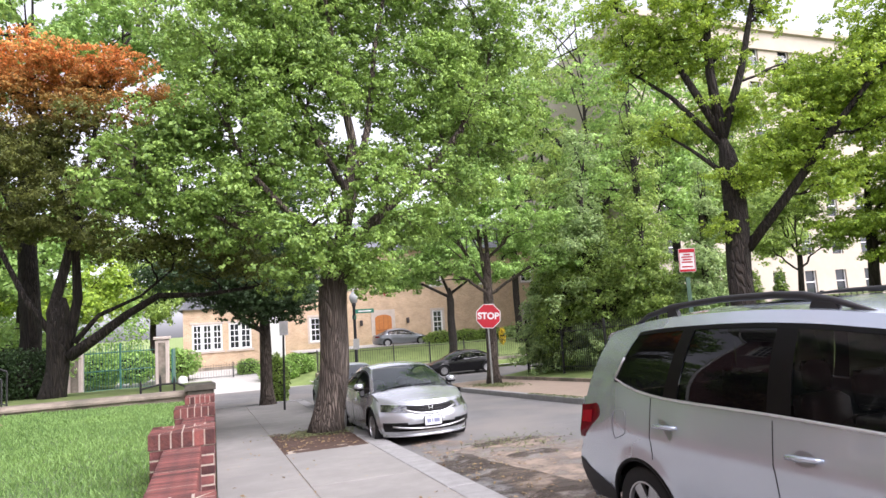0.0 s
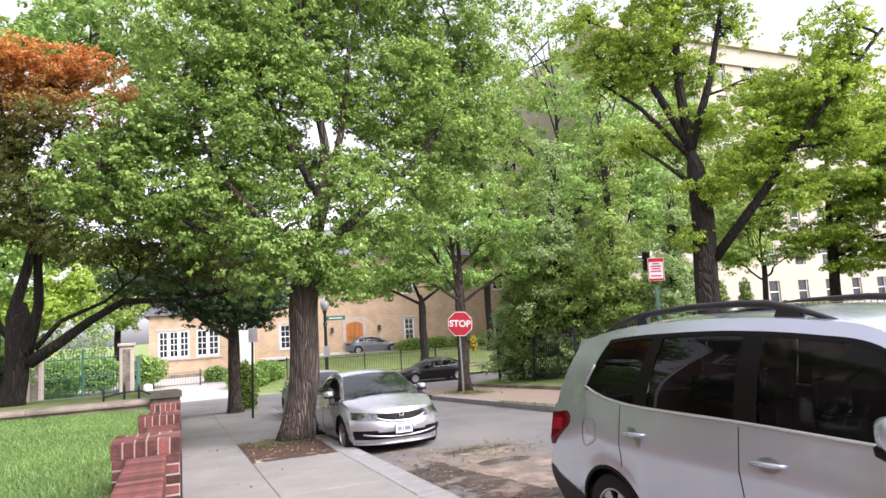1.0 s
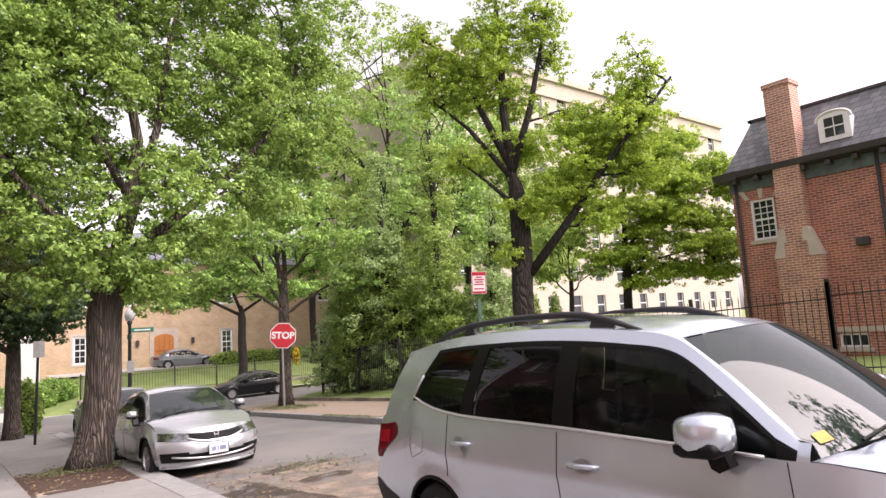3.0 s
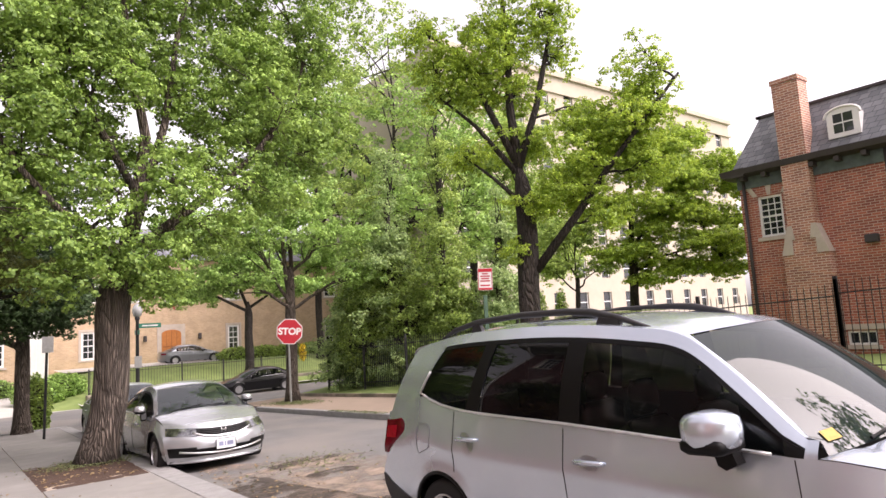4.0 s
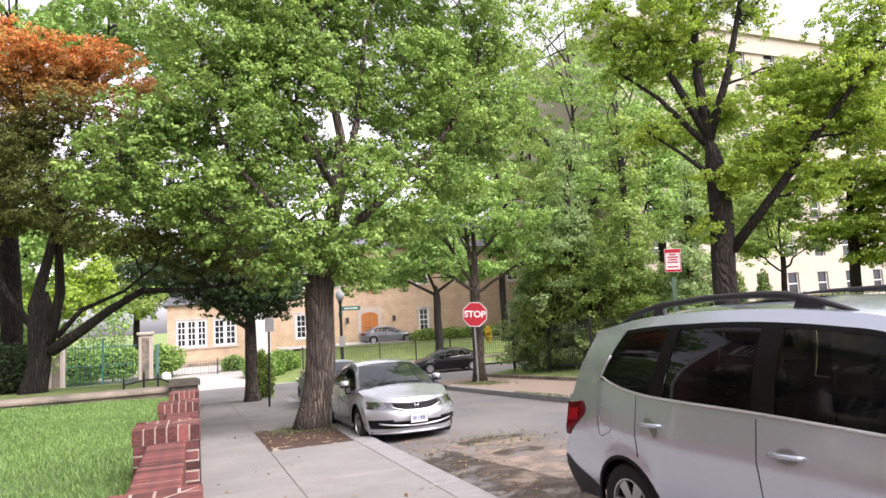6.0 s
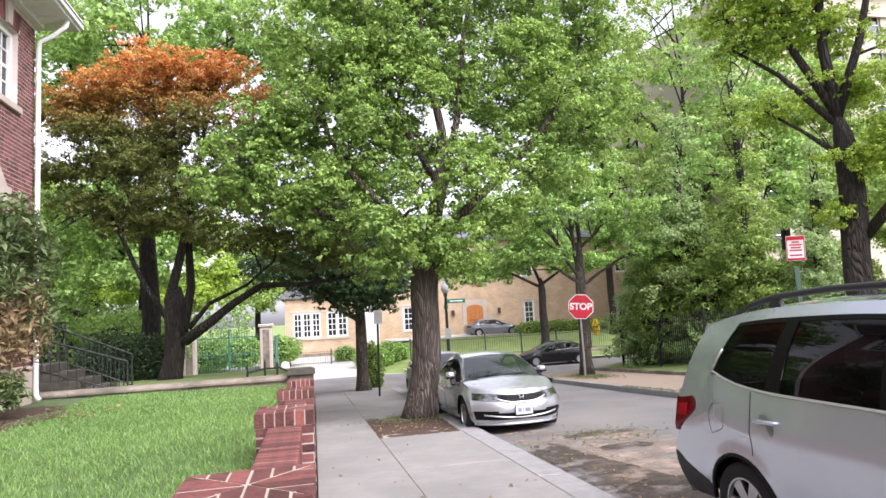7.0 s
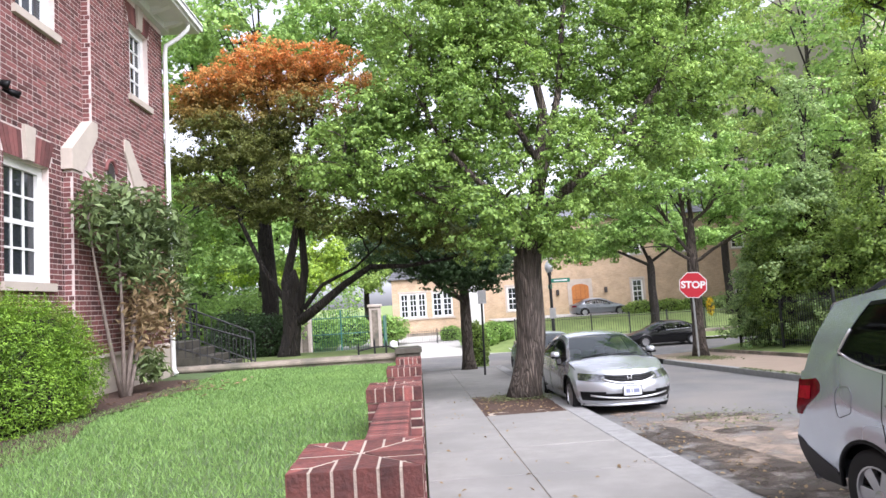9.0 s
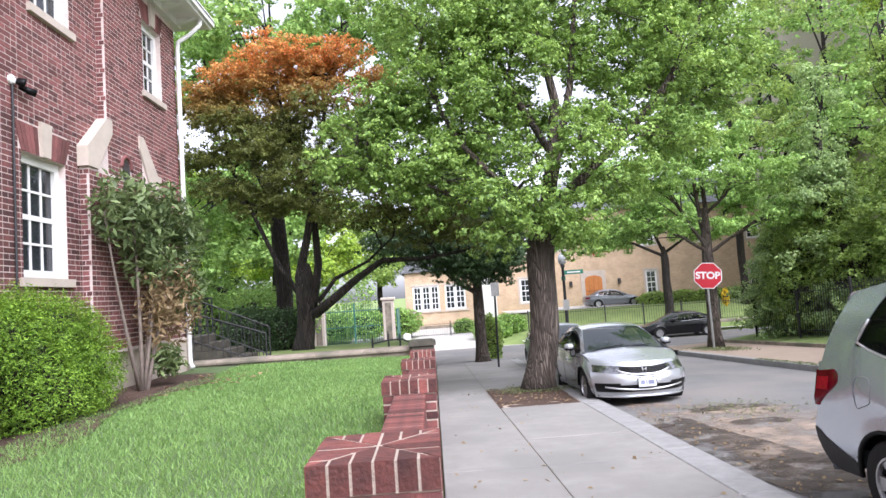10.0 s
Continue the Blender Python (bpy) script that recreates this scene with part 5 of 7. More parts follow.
        part("mirror_foot", Mesh().prism([(ym - 0.01, zm - 0.06), (ym + 0.08, zm - 0.06), (ym + 0.12, zm - 0.17), (ym + 0.06, zm - 0.20), (ym + 0.02, zm - 0.18)], "x", side * (hw - 0.03), side * (hw + 0.05)), M_PLASTIC, mi)
        part("mirror_base", Mesh().bevel_box(min(x0, x0 + side * 0.212 * k_m), ym - 0.05, zm - 0.088 * k_m, max(x0, x0 + side * 0.212 * k_m), ym + 0.15 * k_m, zm - 0.022 * k_m, 0.02), M_PLASTIC, mi, "", True)
    return car_ob, h


SEDAN = dict(L=4.53, W=1.80, H=1.435, r=0.315, axles=(0.93, 3.60), paint=P_SILVER, sill=0.22, df=0.44, mirror_size=0.78, mirror_out=-0.02, dr=0.35,
             belt=[(0, 0.93), (0.5, 0.98), (1.2, 0.97), (2.2, 0.93), (3.0, 0.90), (3.45, 0.91), (3.9, 0.82), (4.3, 0.70), (4.53, 0.62)],
             roof=[(0.55, 1.0), (0.95, 1.20), (1.35, 1.345), (1.8, 1.40), (2.2, 1.40), (2.55, 1.345), (2.8, 1.26), (3.1, 1.12), (3.5, 0.93)],
             wr=[(0.55, 0.70), (1.2, 0.60), (2.0, 0.58), (2.6, 0.60), (3.5, 0.78)], rake_f=[(0, 0.06), (0.3, 0.0), (0.6, 0.03), (1, 0.2)], rake_r=[(0, 0.08), (0.35, 0), (0.7, 0.03), (1.0, 0.08)],
             cowl=3.42, hood_crown=0.09, nose_drop=0.0, cols=[(0.75, 0.75, "body"), (1.05, 1.15, G_SIDE), (1.98, 1.98, "black"), (2.07, 2.07, G_SIDE), (2.7, 2.62, G_SIDE), (3.35, 3.36, "body"), (3.45, 3.46, "body")],
             roof_range=(1.15, 2.55), tailgate=((1.15, 1.28), (0.52, 0.985)), boot=0.6, seats=(1.4, 2.25), handles=((1.25, 0.80), (2.3, 0.77)), seams=((2.03, 0.0), (3.3, 0.1)), mirror=(2.95, 1.04), spokes=7, front_sill=0.17, crease=0.62)


def sedan_front(ob, h, grille_chrome=True):
    np_ = h["nose_patch"]
    for s in (1, -1):
        lo, hi = (0.5, 0.97) if s > 0 else (-0.97, -0.5)
        np_("headlamp", lo, hi, 0.70, 0.90, M_LAMP, None, "clear wrap-round headlamp", 0.012, lambda a: 0.10 * (abs(a) - 0.5))
        np_("fog_lamp_recess", *((0.52, 0.96) if s > 0 else (-0.96, -0.52)), 0.16, 0.42, M_PLASTIC, None, "", 0.008, lambda a: 0.02 * (abs(a) - 0.6))
    np_("grille", -0.5, 0.5, 0.68, 0.86, M_PLASTIC, None, "black slatted grille", 0.008, lambda a: 0.12 * a * a)
    bar = Mesh().tube([h["nose"](a, 0.635 + 0.55 * abs(a) ** 2.2, 0.02) for a in lin(-0.56, 0.56, 21)], 0.017, 6)
    part("grille_trim", bar, M_CHROME, ob, "chrome grille moulding", True)
    for k in range(3):
        part("grille_bar", Mesh().tube([h["nose"](a, 0.71 + 0.045 * k + 0.12 * a * a, 0.014) for a in lin(-0.44, 0.44, 13)], 0.005, 5), M_PLASTIC, ob, "", True)
    bd = part("badge", Mesh().tube([Vector(h["nose"](0, 0.78, 0.03)) + Vector(p) for p in ((-0.035, 0, 0.035), (-0.028, 0, -0.03))], 0.006, 6).tube([Vector(h["nose"](0, 0.78, 0.03)) + Vector(p) for p in ((0.035, 0, 0.035), (0.028, 0, -0.03))], 0.006, 6).tube([Vector(h["nose"](0, 0.78, 0.03)) + Vector(p) for p in ((-0.03, 0, 0), (0.03, 0, 0))], 0.006, 6), M_CHROME, ob, "chrome badge", True)
    np_("air_intake", -0.62, 0.62, 0.16, 0.36, M_PLASTIC, None, "", 0.006)
    part("lower_trim", Mesh().tube([h["nose"](a, 0.22 + 0.15 * abs(a) ** 2, 0.022) for a in lin(-0.8, 0.8, 21)], 0.015, 6), M_CHROME, ob, "bright lower grille blade", True)
    part("front_lip", Mesh().tube([h["nose"](a, 0.03, 0.012) for a in lin(-0.96, 0.96, 25)], 0.022, 6), h["paint"] if "paint" in h else P_SILVER, ob, "", True)
    x, y, z = h["nose"](0, 0.43, 0.03)
    pl = part("number_plate", Mesh().bevel_box(-0.155, y, z - 0.08, 0.155, y + 0.014, z + 0.08, 0.004), M_PLATE, ob, "white number plate with blue marks")
    for k, (x0, x1) in enumerate(((-0.115, -0.045), (-0.025, -0.005), (0.015, 0.115))):
        part("plate_mark", Mesh().box(-x1, y + 0.014, z - 0.035, -x0, y + 0.017, z + 0.03), M_PLATEINK, pl)
    part("plate_frame", Mesh().tube([(-0.16, y + 0.01, z - 0.085), (0.16, y + 0.01, z - 0.085), (0.16, y + 0.01, z + 0.085), (-0.16, y + 0.01, z + 0.085), (-0.16, y + 0.01, z - 0.085)], 0.007, 5), M_PLASTIC, pl)
    # wipers
    for x0, x1 in ((0.55, 0.05), (0.0, -0.5)):
        p0, p1 = Vector(h["screen"](x0 / 0.8, 0.99)), Vector(h["screen"](x1 / 0.8, 0.94))
        part("wiper", Mesh().tube([p0 + Vector((0, 0.02, 0.015)), p1 + Vector((0, 0.02, 0.02))], 0.008, 5), M_PLASTIC, ob)


def place_car(ob, x, y_tail, heading, z=None, tilt=None):
    """Stand a car with its tail at (x, y_tail); heading 180: nose uphill towards lower y."""
    zz = fall(y_tail) - 0.13 if z is None else z
    ob.matrix_basis = pose(x, y_tail, zz, (2.86 if heading == 180 else 0) if tilt is None else tilt, 0, heading)

# silver saloon at the kerb
civic, h = car(SEDAN, None, "silver four-door saloon parked at the kerb", "parked cars")
h["paint"] = P_SILVER
sedan_front(civic, h)
place_car(civic, 3.60, 15.48, 180)
# a second car hidden behind it
c2 = dict(SEDAN, paint=P_WHITE)
car2, h2 = car(c2, None, "pale blue-grey car parked behind the silver saloon", "parked cars")
place_car(car2, 3.95, 22.3, 180)
# black saloon in the crossing street
c3 = dict(SEDAN, paint=P_BLACK, L=4.75, W=1.83, axles=(1.02, 3.8), spokes=9, strip=M_CHROME)
car3, h3 = car(c3, None, "glossy black saloon parked in the crossing street", "parked cars")
h3["tail_patch"]("tail_lamp", 0.55, 0.98, 0.72, 0.9, M_TAIL, "red tail lamp")
h3["tail_patch"]("tail_lamp", -0.98, -0.55, 0.72, 0.9, M_TAIL, "red tail lamp")
place_car(car3, 16.7, 37.1, 90, fall(37.6) - 0.13, 0)
# grey saloon on the forecourt
c4 = dict(SEDAN, paint=P_GREY, L=4.8, W=1.83, axles=(1.0, 3.85), spokes=10)
car4, h4 = car(c4, None, "dark grey saloon on the forecourt before the arched door", "parked cars")
h4["tail_patch"]("tail_lamp", 0.55, 0.98, 0.7, 0.88, M_TAIL, "red tail lamp")
h4["tail_patch"]("tail_lamp", -0.98, -0.55, 0.7, 0.88, M_TAIL, "red tail lamp")
place_car(car4, 12.3, 51.5, -90, -0.50, 0)

# sport-utility wagon next to the viewer
SUV = dict(L=4.60, W=1.80, H=1.70, r=0.318, wrap=True, bow=0.17, screen=G_SCREEN_SUV, mirror_size=1.12, axles=(0.75, 3.42), paint=P_SUV, sill=0.30, df=0.45, dr=-0.06, tuck=0.02,
           belt=[(0, 1.12), (0.25, 1.16), (0.48, 1.255), (0.75, 1.19), (1.1, 1.14), (2.0, 1.09), (2.8, 1.035), (3.4, 0.995), (3.6, 0.99), (4.1, 0.92), (4.6, 0.78)],
           roof=[(0.15, 1.60), (0.36, 1.655), (0.9, 1.715), (1.5, 1.72), (2.0, 1.70), (2.5, 1.645), (2.82, 1.575), (3.1, 1.37), (3.45, 1.07)],
           wr=[(0.3, 0.66), (0.9, 0.68), (2.0, 0.67), (2.8, 0.66), (3.45, 0.80)], rake_f=[(0, 0.1), (0.3, 0.0), (0.6, 0.02), (1, 0.1)], rake_r=[(0, 0.05), (0.2, -0.025), (0.4, -0.035), (0.52, 0.02), (1.0, 0.05)],
           cowl=3.5, hood_crown=0.08, nose_drop=0.0, cols=[(-0.02, 0.26, "body"), (0.47, 0.80, G_TINT), (1.06, 1.28, "black"), (1.20, 1.38, G_TINT), (1.98, 2.05, "black"), (2.15, 2.19, G_SIDE), (2.55, 2.53, G_SIDE), (2.9, 2.82, G_SIDE), (3.12, 3.06, G_SIDE), (3.36, 3.34, "black"), (3.44, 3.45, "body"), (3.5, 3.5, "body")],
           roof_range=(0.34, 2.82), tailgate=((0.27, 1.62), (0.0, 1.12)), seats=(1.35, 2.35), handles=((1.10, 0.955), (2.23, 0.885)), seams=((0.93, 0.0), (2.02, 0.02), (3.40, 0.04)), mirror=(3.06, 1.13), spokes=6, front_sill=0.24, crease=0.66, handle=P_SUV)
suv, h = car(SUV, None, "silver sport-utility wagon with roof rails parked at the kerb", "parked cars")
fl = h["flank"]
for s in (1, -1):
    # tail lamp wraps from the tail to the flank
    m = Mesh()
    lamp_w = lambda v: 0.06 + 0.25 * min(1, (v / 0.6) ** 1.5) - 0.07 * max(0, (v - 0.75) / 0.25) ** 2
    m.sheet(lambda a, v: h["tail"](s * (0.80 + 0.20 * a), 0.60 + 0.33 * v - 0.05 * (1 - v) * (1 - a), 0.014), lin(0, 1, 8), lin(0, 1, 10))
    m.sheet(lambda a, v: Vector(fl(-0.06 + lamp_w(v) * a, 0.58 + 0.34 * v, s, 0.014 - 0.012 * a ** 6)), lin(0, 1, 10), lin(0, 1, 12))
    lamp = part("tail_lamp", m, M_TAIL, suv, "red wrap-round tail lamp", True)
    part("reflector", Mesh().sheet(lambda a, v: Vector(fl(-0.03 + 0.17 * a, 0.74 + 0.12 * v, s, 0.018)), lin(0, 1, 6), lin(0, 1, 4)), M_REFLECT, lamp, "bright red reflector panel", True)
    part("lower_cladding", Mesh().sheet(lambda u, v: fl(1.26 + u * 1.74, 0.14 * v, s, 0.006), lin(0, 1, 12), lin(0, 1, 3)), M_GREYBODY, suv, "dark grey lower cladding", True)
    # roof rail on three feet
    X = s * 0.60
    rail = part("roof_rail", Mesh().tube([(X, 0.55, h["roof"](0.55) + 0.015), (X, 0.72, h["roof"](0.72) + 0.055), (X, 1.0, h["roof"](1.0) + 0.08), (X, 1.5, h["roof"](1.5) + 0.09), (X, 1.95, h["roof"](1.95) + 0.088), (X, 2.15, h["roof"](2.15) + 0.08), (X, 2.35, h["roof"](2.35) + 0.05), (X, 2.58, h["roof"](2.58) + 0.0)], [0.014, 0.021, 0.023, 0.023, 0.024, 0.027, 0.022, 0.010], 8), M_GREYBODY, suv, "dark grey roof rail", True)
    for y, k in ((1.0, 0.06), (2.26, 0.09)):
        part("rail_foot", Mesh().prism([(y - k, h["roof"](y) - 0.01), (y + k * 1.3, h["roof"](y) - 0.01), (y + k * 0.8, h["roof"](y) + 0.06), (y - k * 0.5, h["roof"](y) + 0.06)], "x", X - 0.018, X + 0.018), M_GREYBODY, rail)
    sill_pts = [(fl(sv, 0, s)[0] * 0.995, sv, 0.33) for sv in lin(1.3, 2.98, 8)]
    part("sill_bar", Mesh().tube(sill_pts, 0.035, 6), M_GREYBODY, suv, "", True)
for s in (1, -1):
    part("bumper_corner", Mesh().sheet(lambda u, v: fl(-0.06 + 0.40 * u, (0.36 - 0.24 * u) * v, s, 0.006), lin(0, 1, 8), lin(0, 1, 4)), M_GREYBODY, suv, "dark grey lower bumper corner", True)
part("lower_bumper", Mesh().sheet(lambda a, v: h["tail"](a, 0.26 * v, 0.008), lin(-1, 1, 25), lin(0, 1, 5)), M_GREYBODY, suv, "dark grey lower bumper", True)
# fuel flap on the kerb side
flap = [fl(0.55 + 0.09 * math.copysign(abs(math.cos(t)) ** 0.5, math.cos(t)), 0.50 + 0.17 * math.copysign(abs(math.sin(t)) ** 0.6, math.sin(t)), 1, 0.001) for t in lin(0, 2 * math.pi, 25)]
part("fuel_flap", Mesh().tube(flap, 0.0035, 4, False), P_GREY, suv, "outline of the rounded fuel flap", True)
part("spoiler", Mesh().sheet(lambda a, u: (0.66 * a, 0.46 - 0.28 * u - 0.03 * (1 - a * a) * u, h["roof"](0.44) + 0.035 * (1 - a * a) + 0.004 - 0.035 * u - 0.05 * max(0, u - 0.8) * 5), lin(-1, 1, 17), lin(0, 1, 8)), P_SUV, suv, "", True)
part("sunroof", Mesh().sheet(lambda a, u: (0.42 * a, 1.35 + 0.72 * u, h["roof"](1.35 + 0.72 * u) + 0.066 + 0.012 * u - 0.015 * a * a), lin(-1, 1, 9), lin(0, 1, 8)), G_TINT, suv, "dark glass sunroof", True)
sedan_front(suv, h, False)
part("sticker", Mesh().sheet(lambda a, u: Vector(h["screen"](0.80 + 0.09 * a, 0.88 + 0.06 * u)) + Vector((0, 0.004, 0.006)), lin(0, 1, 4), lin(0, 1, 4)), mat("yellow_sticker", (0.62, 0.56, 0.12), 0.6, col2=(0.5, 0.3, 0.08), scale=40), suv, "small yellow and orange permit sticker")
place_car(suv, 2.98 + 0.90, 4.98, 180, fall(4.98) - 0.115)


# ---- buildings ----
def wall_cells(m, axis, d0, d1, a0, a1, z0, z1, holes):
    """A wall of thickness d0..d1 with openings (a0, a1, z0, z1) right through it."""
    As = sorted({a0, a1, *[h[0] for h in holes], *[h[1] for h in holes]})
    Zs = sorted({z0, z1, *[h[2] for h in holes], *[h[3] for h in holes]})
    for i in range(len(As) - 1):
        run = None
        for j in range(len(Zs) - 1):
            ca, cz = (As[i] + As[i + 1]) / 2, (Zs[j] + Zs[j + 1]) / 2
            solid = not any(h[0] < ca < h[1] and h[2] < cz < h[3] for h in holes)
            if solid:
                run = (run[0], Zs[j + 1]) if run else (Zs[j], Zs[j + 1])
            if (not solid or j == len(Zs) - 2) and run:
                if axis == "y":
                    m.box(d0, As[i], run[0], d1, As[i + 1], run[1])
                else:
                    m.box(As[i], d0, run[0], As[i + 1], d1, run[1])
                run = None
    return m


def window(name, axis, face, out, a0, a1, z0, z1, cols, rows, parent, depth=0.1, bar=0.022, frame_w=0.06, sill=True, mid=True, sillmat=None, pane=None, lights=1):
    """A painted window set back in its opening; out is +1 or -1, the side from which it is seen."""
    def bx(m, aa, ab, za, zb, da, db):
        lo, hi = sorted((face - out * da, face - out * db))
        return m.box(lo, aa, za, hi, ab, zb) if axis == "y" else m.box(aa, lo, za, ab, hi, zb)
    fr = Mesh()
    bx(fr, a0, a0 + frame_w, z0, z1, depth - 0.04, depth + 0.06)
    bx(fr, a1 - frame_w, a1, z0, z1, depth - 0.04, depth + 0.06)
    bx(fr, a0 + frame_w, a1 - frame_w, z1 - frame_w, z1, depth - 0.04, depth + 0.06)
    bx(fr, a0 + frame_w, a1 - frame_w, z0, z0 + frame_w, depth - 0.04, depth + 0.06)
    w = part(name, fr, M_WHITE, parent, "white-painted window frame")
    ia, ib, ja, jb = a0 + frame_w, a1 - frame_w, z0 + frame_w, z1 - frame_w
    bars = Mesh()
    for k in range(1, cols):
        a = ia + (ib - ia) * k / cols
        bx(bars, a - bar / 2, a + bar / 2, ja, jb, depth - 0.005, depth + 0.03)
    for k in range(1, rows):
        z = ja + (jb - ja) * k / rows
        t = bar if not (mid and k == rows // 2) else bar * 2.2
        bx(bars, ia, ib, z - t / 2, z + t / 2, depth - 0.008, depth + 0.034)
    part("glazing_bar", bars, M_WHITE, w)
    gl = Mesh()
    bx(gl, ia, ib, ja, jb, depth + 0.012, depth + 0.018)
    part("pane", gl, pane or M_PANE, w, "dark window glass")
    if sill:
        s = Mesh()
        bx(s, a0 - 0.08, a1 + 0.08, z0 - 0.11, z0, -0.06, depth)
        part("sill", s, sillmat or M_LIMESTONE, w, "pale stone sill")
    return w


def lay_bricks(axis, face, out, a0, a1, z0, z1, holes, course=0.0745, length=0.215, proud=0.0035, seed=1):
    """Boxes of the single bricks of a wall face in common bond; yields (a, b, z, z2)."""
    r = random.Random(seed)
    n = int((z1 - z0) / course)
    res = []
    for c in range(n):
        za, zb = z0 + c * course + 0.0065, z0 + (c + 1) * course - 0.0065
        step = length if c % 6 != 5 else length / 2
        a = a0 - (step / 2 if c % 2 else 0)
        k = 0
        while a < a1:
            st = step if c % 6 == 5 else (length if (k + c) % 2 else length * 0.52)
            p, q = max(a, a0) + 0.007, min(a + st, a1) - 0.007
            zc = (za + zb) / 2
            cuts = [(p, q)]
            for h in holes:
                if h[2] < zc < h[3]:
                    nxt = []
                    for u, v in cuts:
                        if v <= h[0] or u >= h[1]:
                            nxt.append((u, v))
                        else:
                            if u < h[0] - 0.02:
                                nxt.append((u, h[0] - 0.004))
                            if v > h[1] + 0.02:
                                nxt.append((h[1] + 0.004, v))
                    cuts = nxt
            for u, v in cuts:
                if v - u > 0.02:
                    res.append((u, v, za, zb, proud + r.uniform(-0.001, 0.002)))
            a += st
            k += 1
    return res


def brick_box(m, axis, face, out, b, deep=0.02):
    lo, hi = sorted((face - out * deep, face + out * b[4]))
    return m.box(lo, b[0], b[2], hi, b[1], b[3]) if axis == "y" else m.box(b[0], lo, b[2], b[1], hi, b[3])


# brick house beside the lawn
HX = -5.0
hl = thing("brick_house", (-9, 8, 0.3), "dark red brick house with white windows and limestone trim", "house", "", "structure")
OPEN = [(7.90, 8.86, 2.06, 3.66), (8.15, 9.05, 5.66, 7.25), (11.45, 12.25, 5.58, 6.95), (11.5, 12.2, 2.06, 3.6), (5.0, 6.0, 2.06, 3.66), (5.0, 6.0, 5.66, 7.25)]
part("street_wall", wall_cells(Mesh(), "y", HX - 0.35, HX, 2.0, 12.95, 1.0, 7.45, OPEN), M_HOUSE_MORTAR, hl, "mortar of the street front")
part("side_wall", Mesh().box(-14, 12.65, 0.2, HX - 0.35, 12.95, 7.45).box(-14, 2.0, 0.2, HX - 0.35, 2.3, 7.45).box(-14.3, 2.0, 0.2, -14, 12.95, 7.45), M_BRICK, hl)
part("floor_slab", Mesh().box(-14, 2.3, 4.6, HX - 0.36, 12.65, 4.8).box(-14, 2.3, 1.0, HX - 0.36, 12.65, 1.1), M_DARKTRIM, hl)
part("foundation", Mesh().box(HX - 0.4, 1.95, -0.1, HX + 0.05, 13.0, 0.93).prism([(HX - 0.4, 0.93), (HX + 0.05, 0.93), (HX + 0.06, 0.96), (HX + 0.01, 1.0), (HX - 0.4, 1.0)], "y", 1.95, 13.0), M_LIMESTONE, hl, "pale limestone foundation course")
CH_LO, CH_UP = (9.22, 11.45), (9.78, 10.95)
ch_x = HX + 0.14
part("chimney_core", Mesh().box(HX - 0.1, CH_LO[0], 0.95, ch_x, CH_LO[1], 3.7).box(HX - 0.1, CH_UP[0], 3.7, ch_x, CH_UP[1], 10.5).prism([(CH_LO[0], 3.7), (CH_LO[1], 3.7), (CH_UP[1], 4.45), (CH_UP[0], 4.45)], "x", HX - 0.1, ch_x - 0.004), M_HOUSE_MORTAR, hl, "mortar of the chimney breast")
for s, (p, q) in ((1, (CH_LO[0], CH_UP[0])), (-1, (CH_LO[1], CH_UP[1]))):
    d = 0.10 * s
    part("limestone_shoulder", Mesh().prism([(p - d * 0.6, 3.72), (p + d * 2.2, 3.72), (q + d * 1.2, 4.36), (q + d * 1.2, 4.58), (q - d * 0.4, 4.58), (p - d * 0.6, 4.02)], "x", HX - 0.02, ch_x + 0.03), M_LIMESTONE, hl, "pale limestone weathering of the chimney")
part("niche_arch", Mesh().tube([(ch_x + 0.004, 10.37 + 0.17 * math.cos(t), 3.9 + 0.2 * math.sin(t)) for t in lin(0, math.pi, 13)], 0.035, 6), M_BRICK, hl, "small arch of brick headers", True)
part("niche_back", Mesh().prism([(10.24, 3.7)] + [(10.37 + 0.13 * math.cos(t), 3.9 + 0.16 * math.sin(t)) for t in lin(math.pi, 0, 9)] + [(10.5, 3.7)], "x", ch_x - 0.02, ch_x + 0.003), M_DARKTRIM, hl)
# flat arches with keystones over the windows
for a0, a1, z0, z1 in OPEN:
    up = Mesh()
    n = 13
    for k in range(n):
        u0, u1 = k / n, (k + 1) / n
        if abs((u0 + u1) / 2 - 0.5) < 0.10:
            continue
        b0, b1 = a0 + (a1 - a0) * u0 + 0.005, a0 + (a1 - a0) * u1 - 0.005
        t0, t1 = a0 - 0.13 + (a1 - a0 + 0.26) * u0 + 0.005, a0 - 0.13 + (a1 - a0 + 0.26) * u1 - 0.005
        up.prism([(b0, z1 + 0.004), (b1, z1 + 0.004), (t1, z1 + 0.37), (t0, z1 + 0.37)], "x", HX - 0.02, HX + 0.012)
    part("flat_arch", up, M_BRICK, hl, "flat arch of upright bricks")
    c = (a0 + a1) / 2
    part("keystone", Mesh().prism([(c - 0.075, z1), (c + 0.075, z1), (c + 0.12, z1 + 0.46), (c - 0.12, z1 + 0.46)], "x", HX - 0.02, HX + 0.05), M_LIMESTONE, hl, "pale limestone keystone")
for i, (a0, a1, z0, z1) in enumerate(OPEN):
    window("window", "y", HX, 1, a0, a1, z0, z1, 3, 4, hl, 0.13, 0.03, 0.11)
arch_holes = [(a0 - 0.06, a1 + 0.06, z1, z1 + 0.37) for a0, a1, z0, z1 in OPEN]
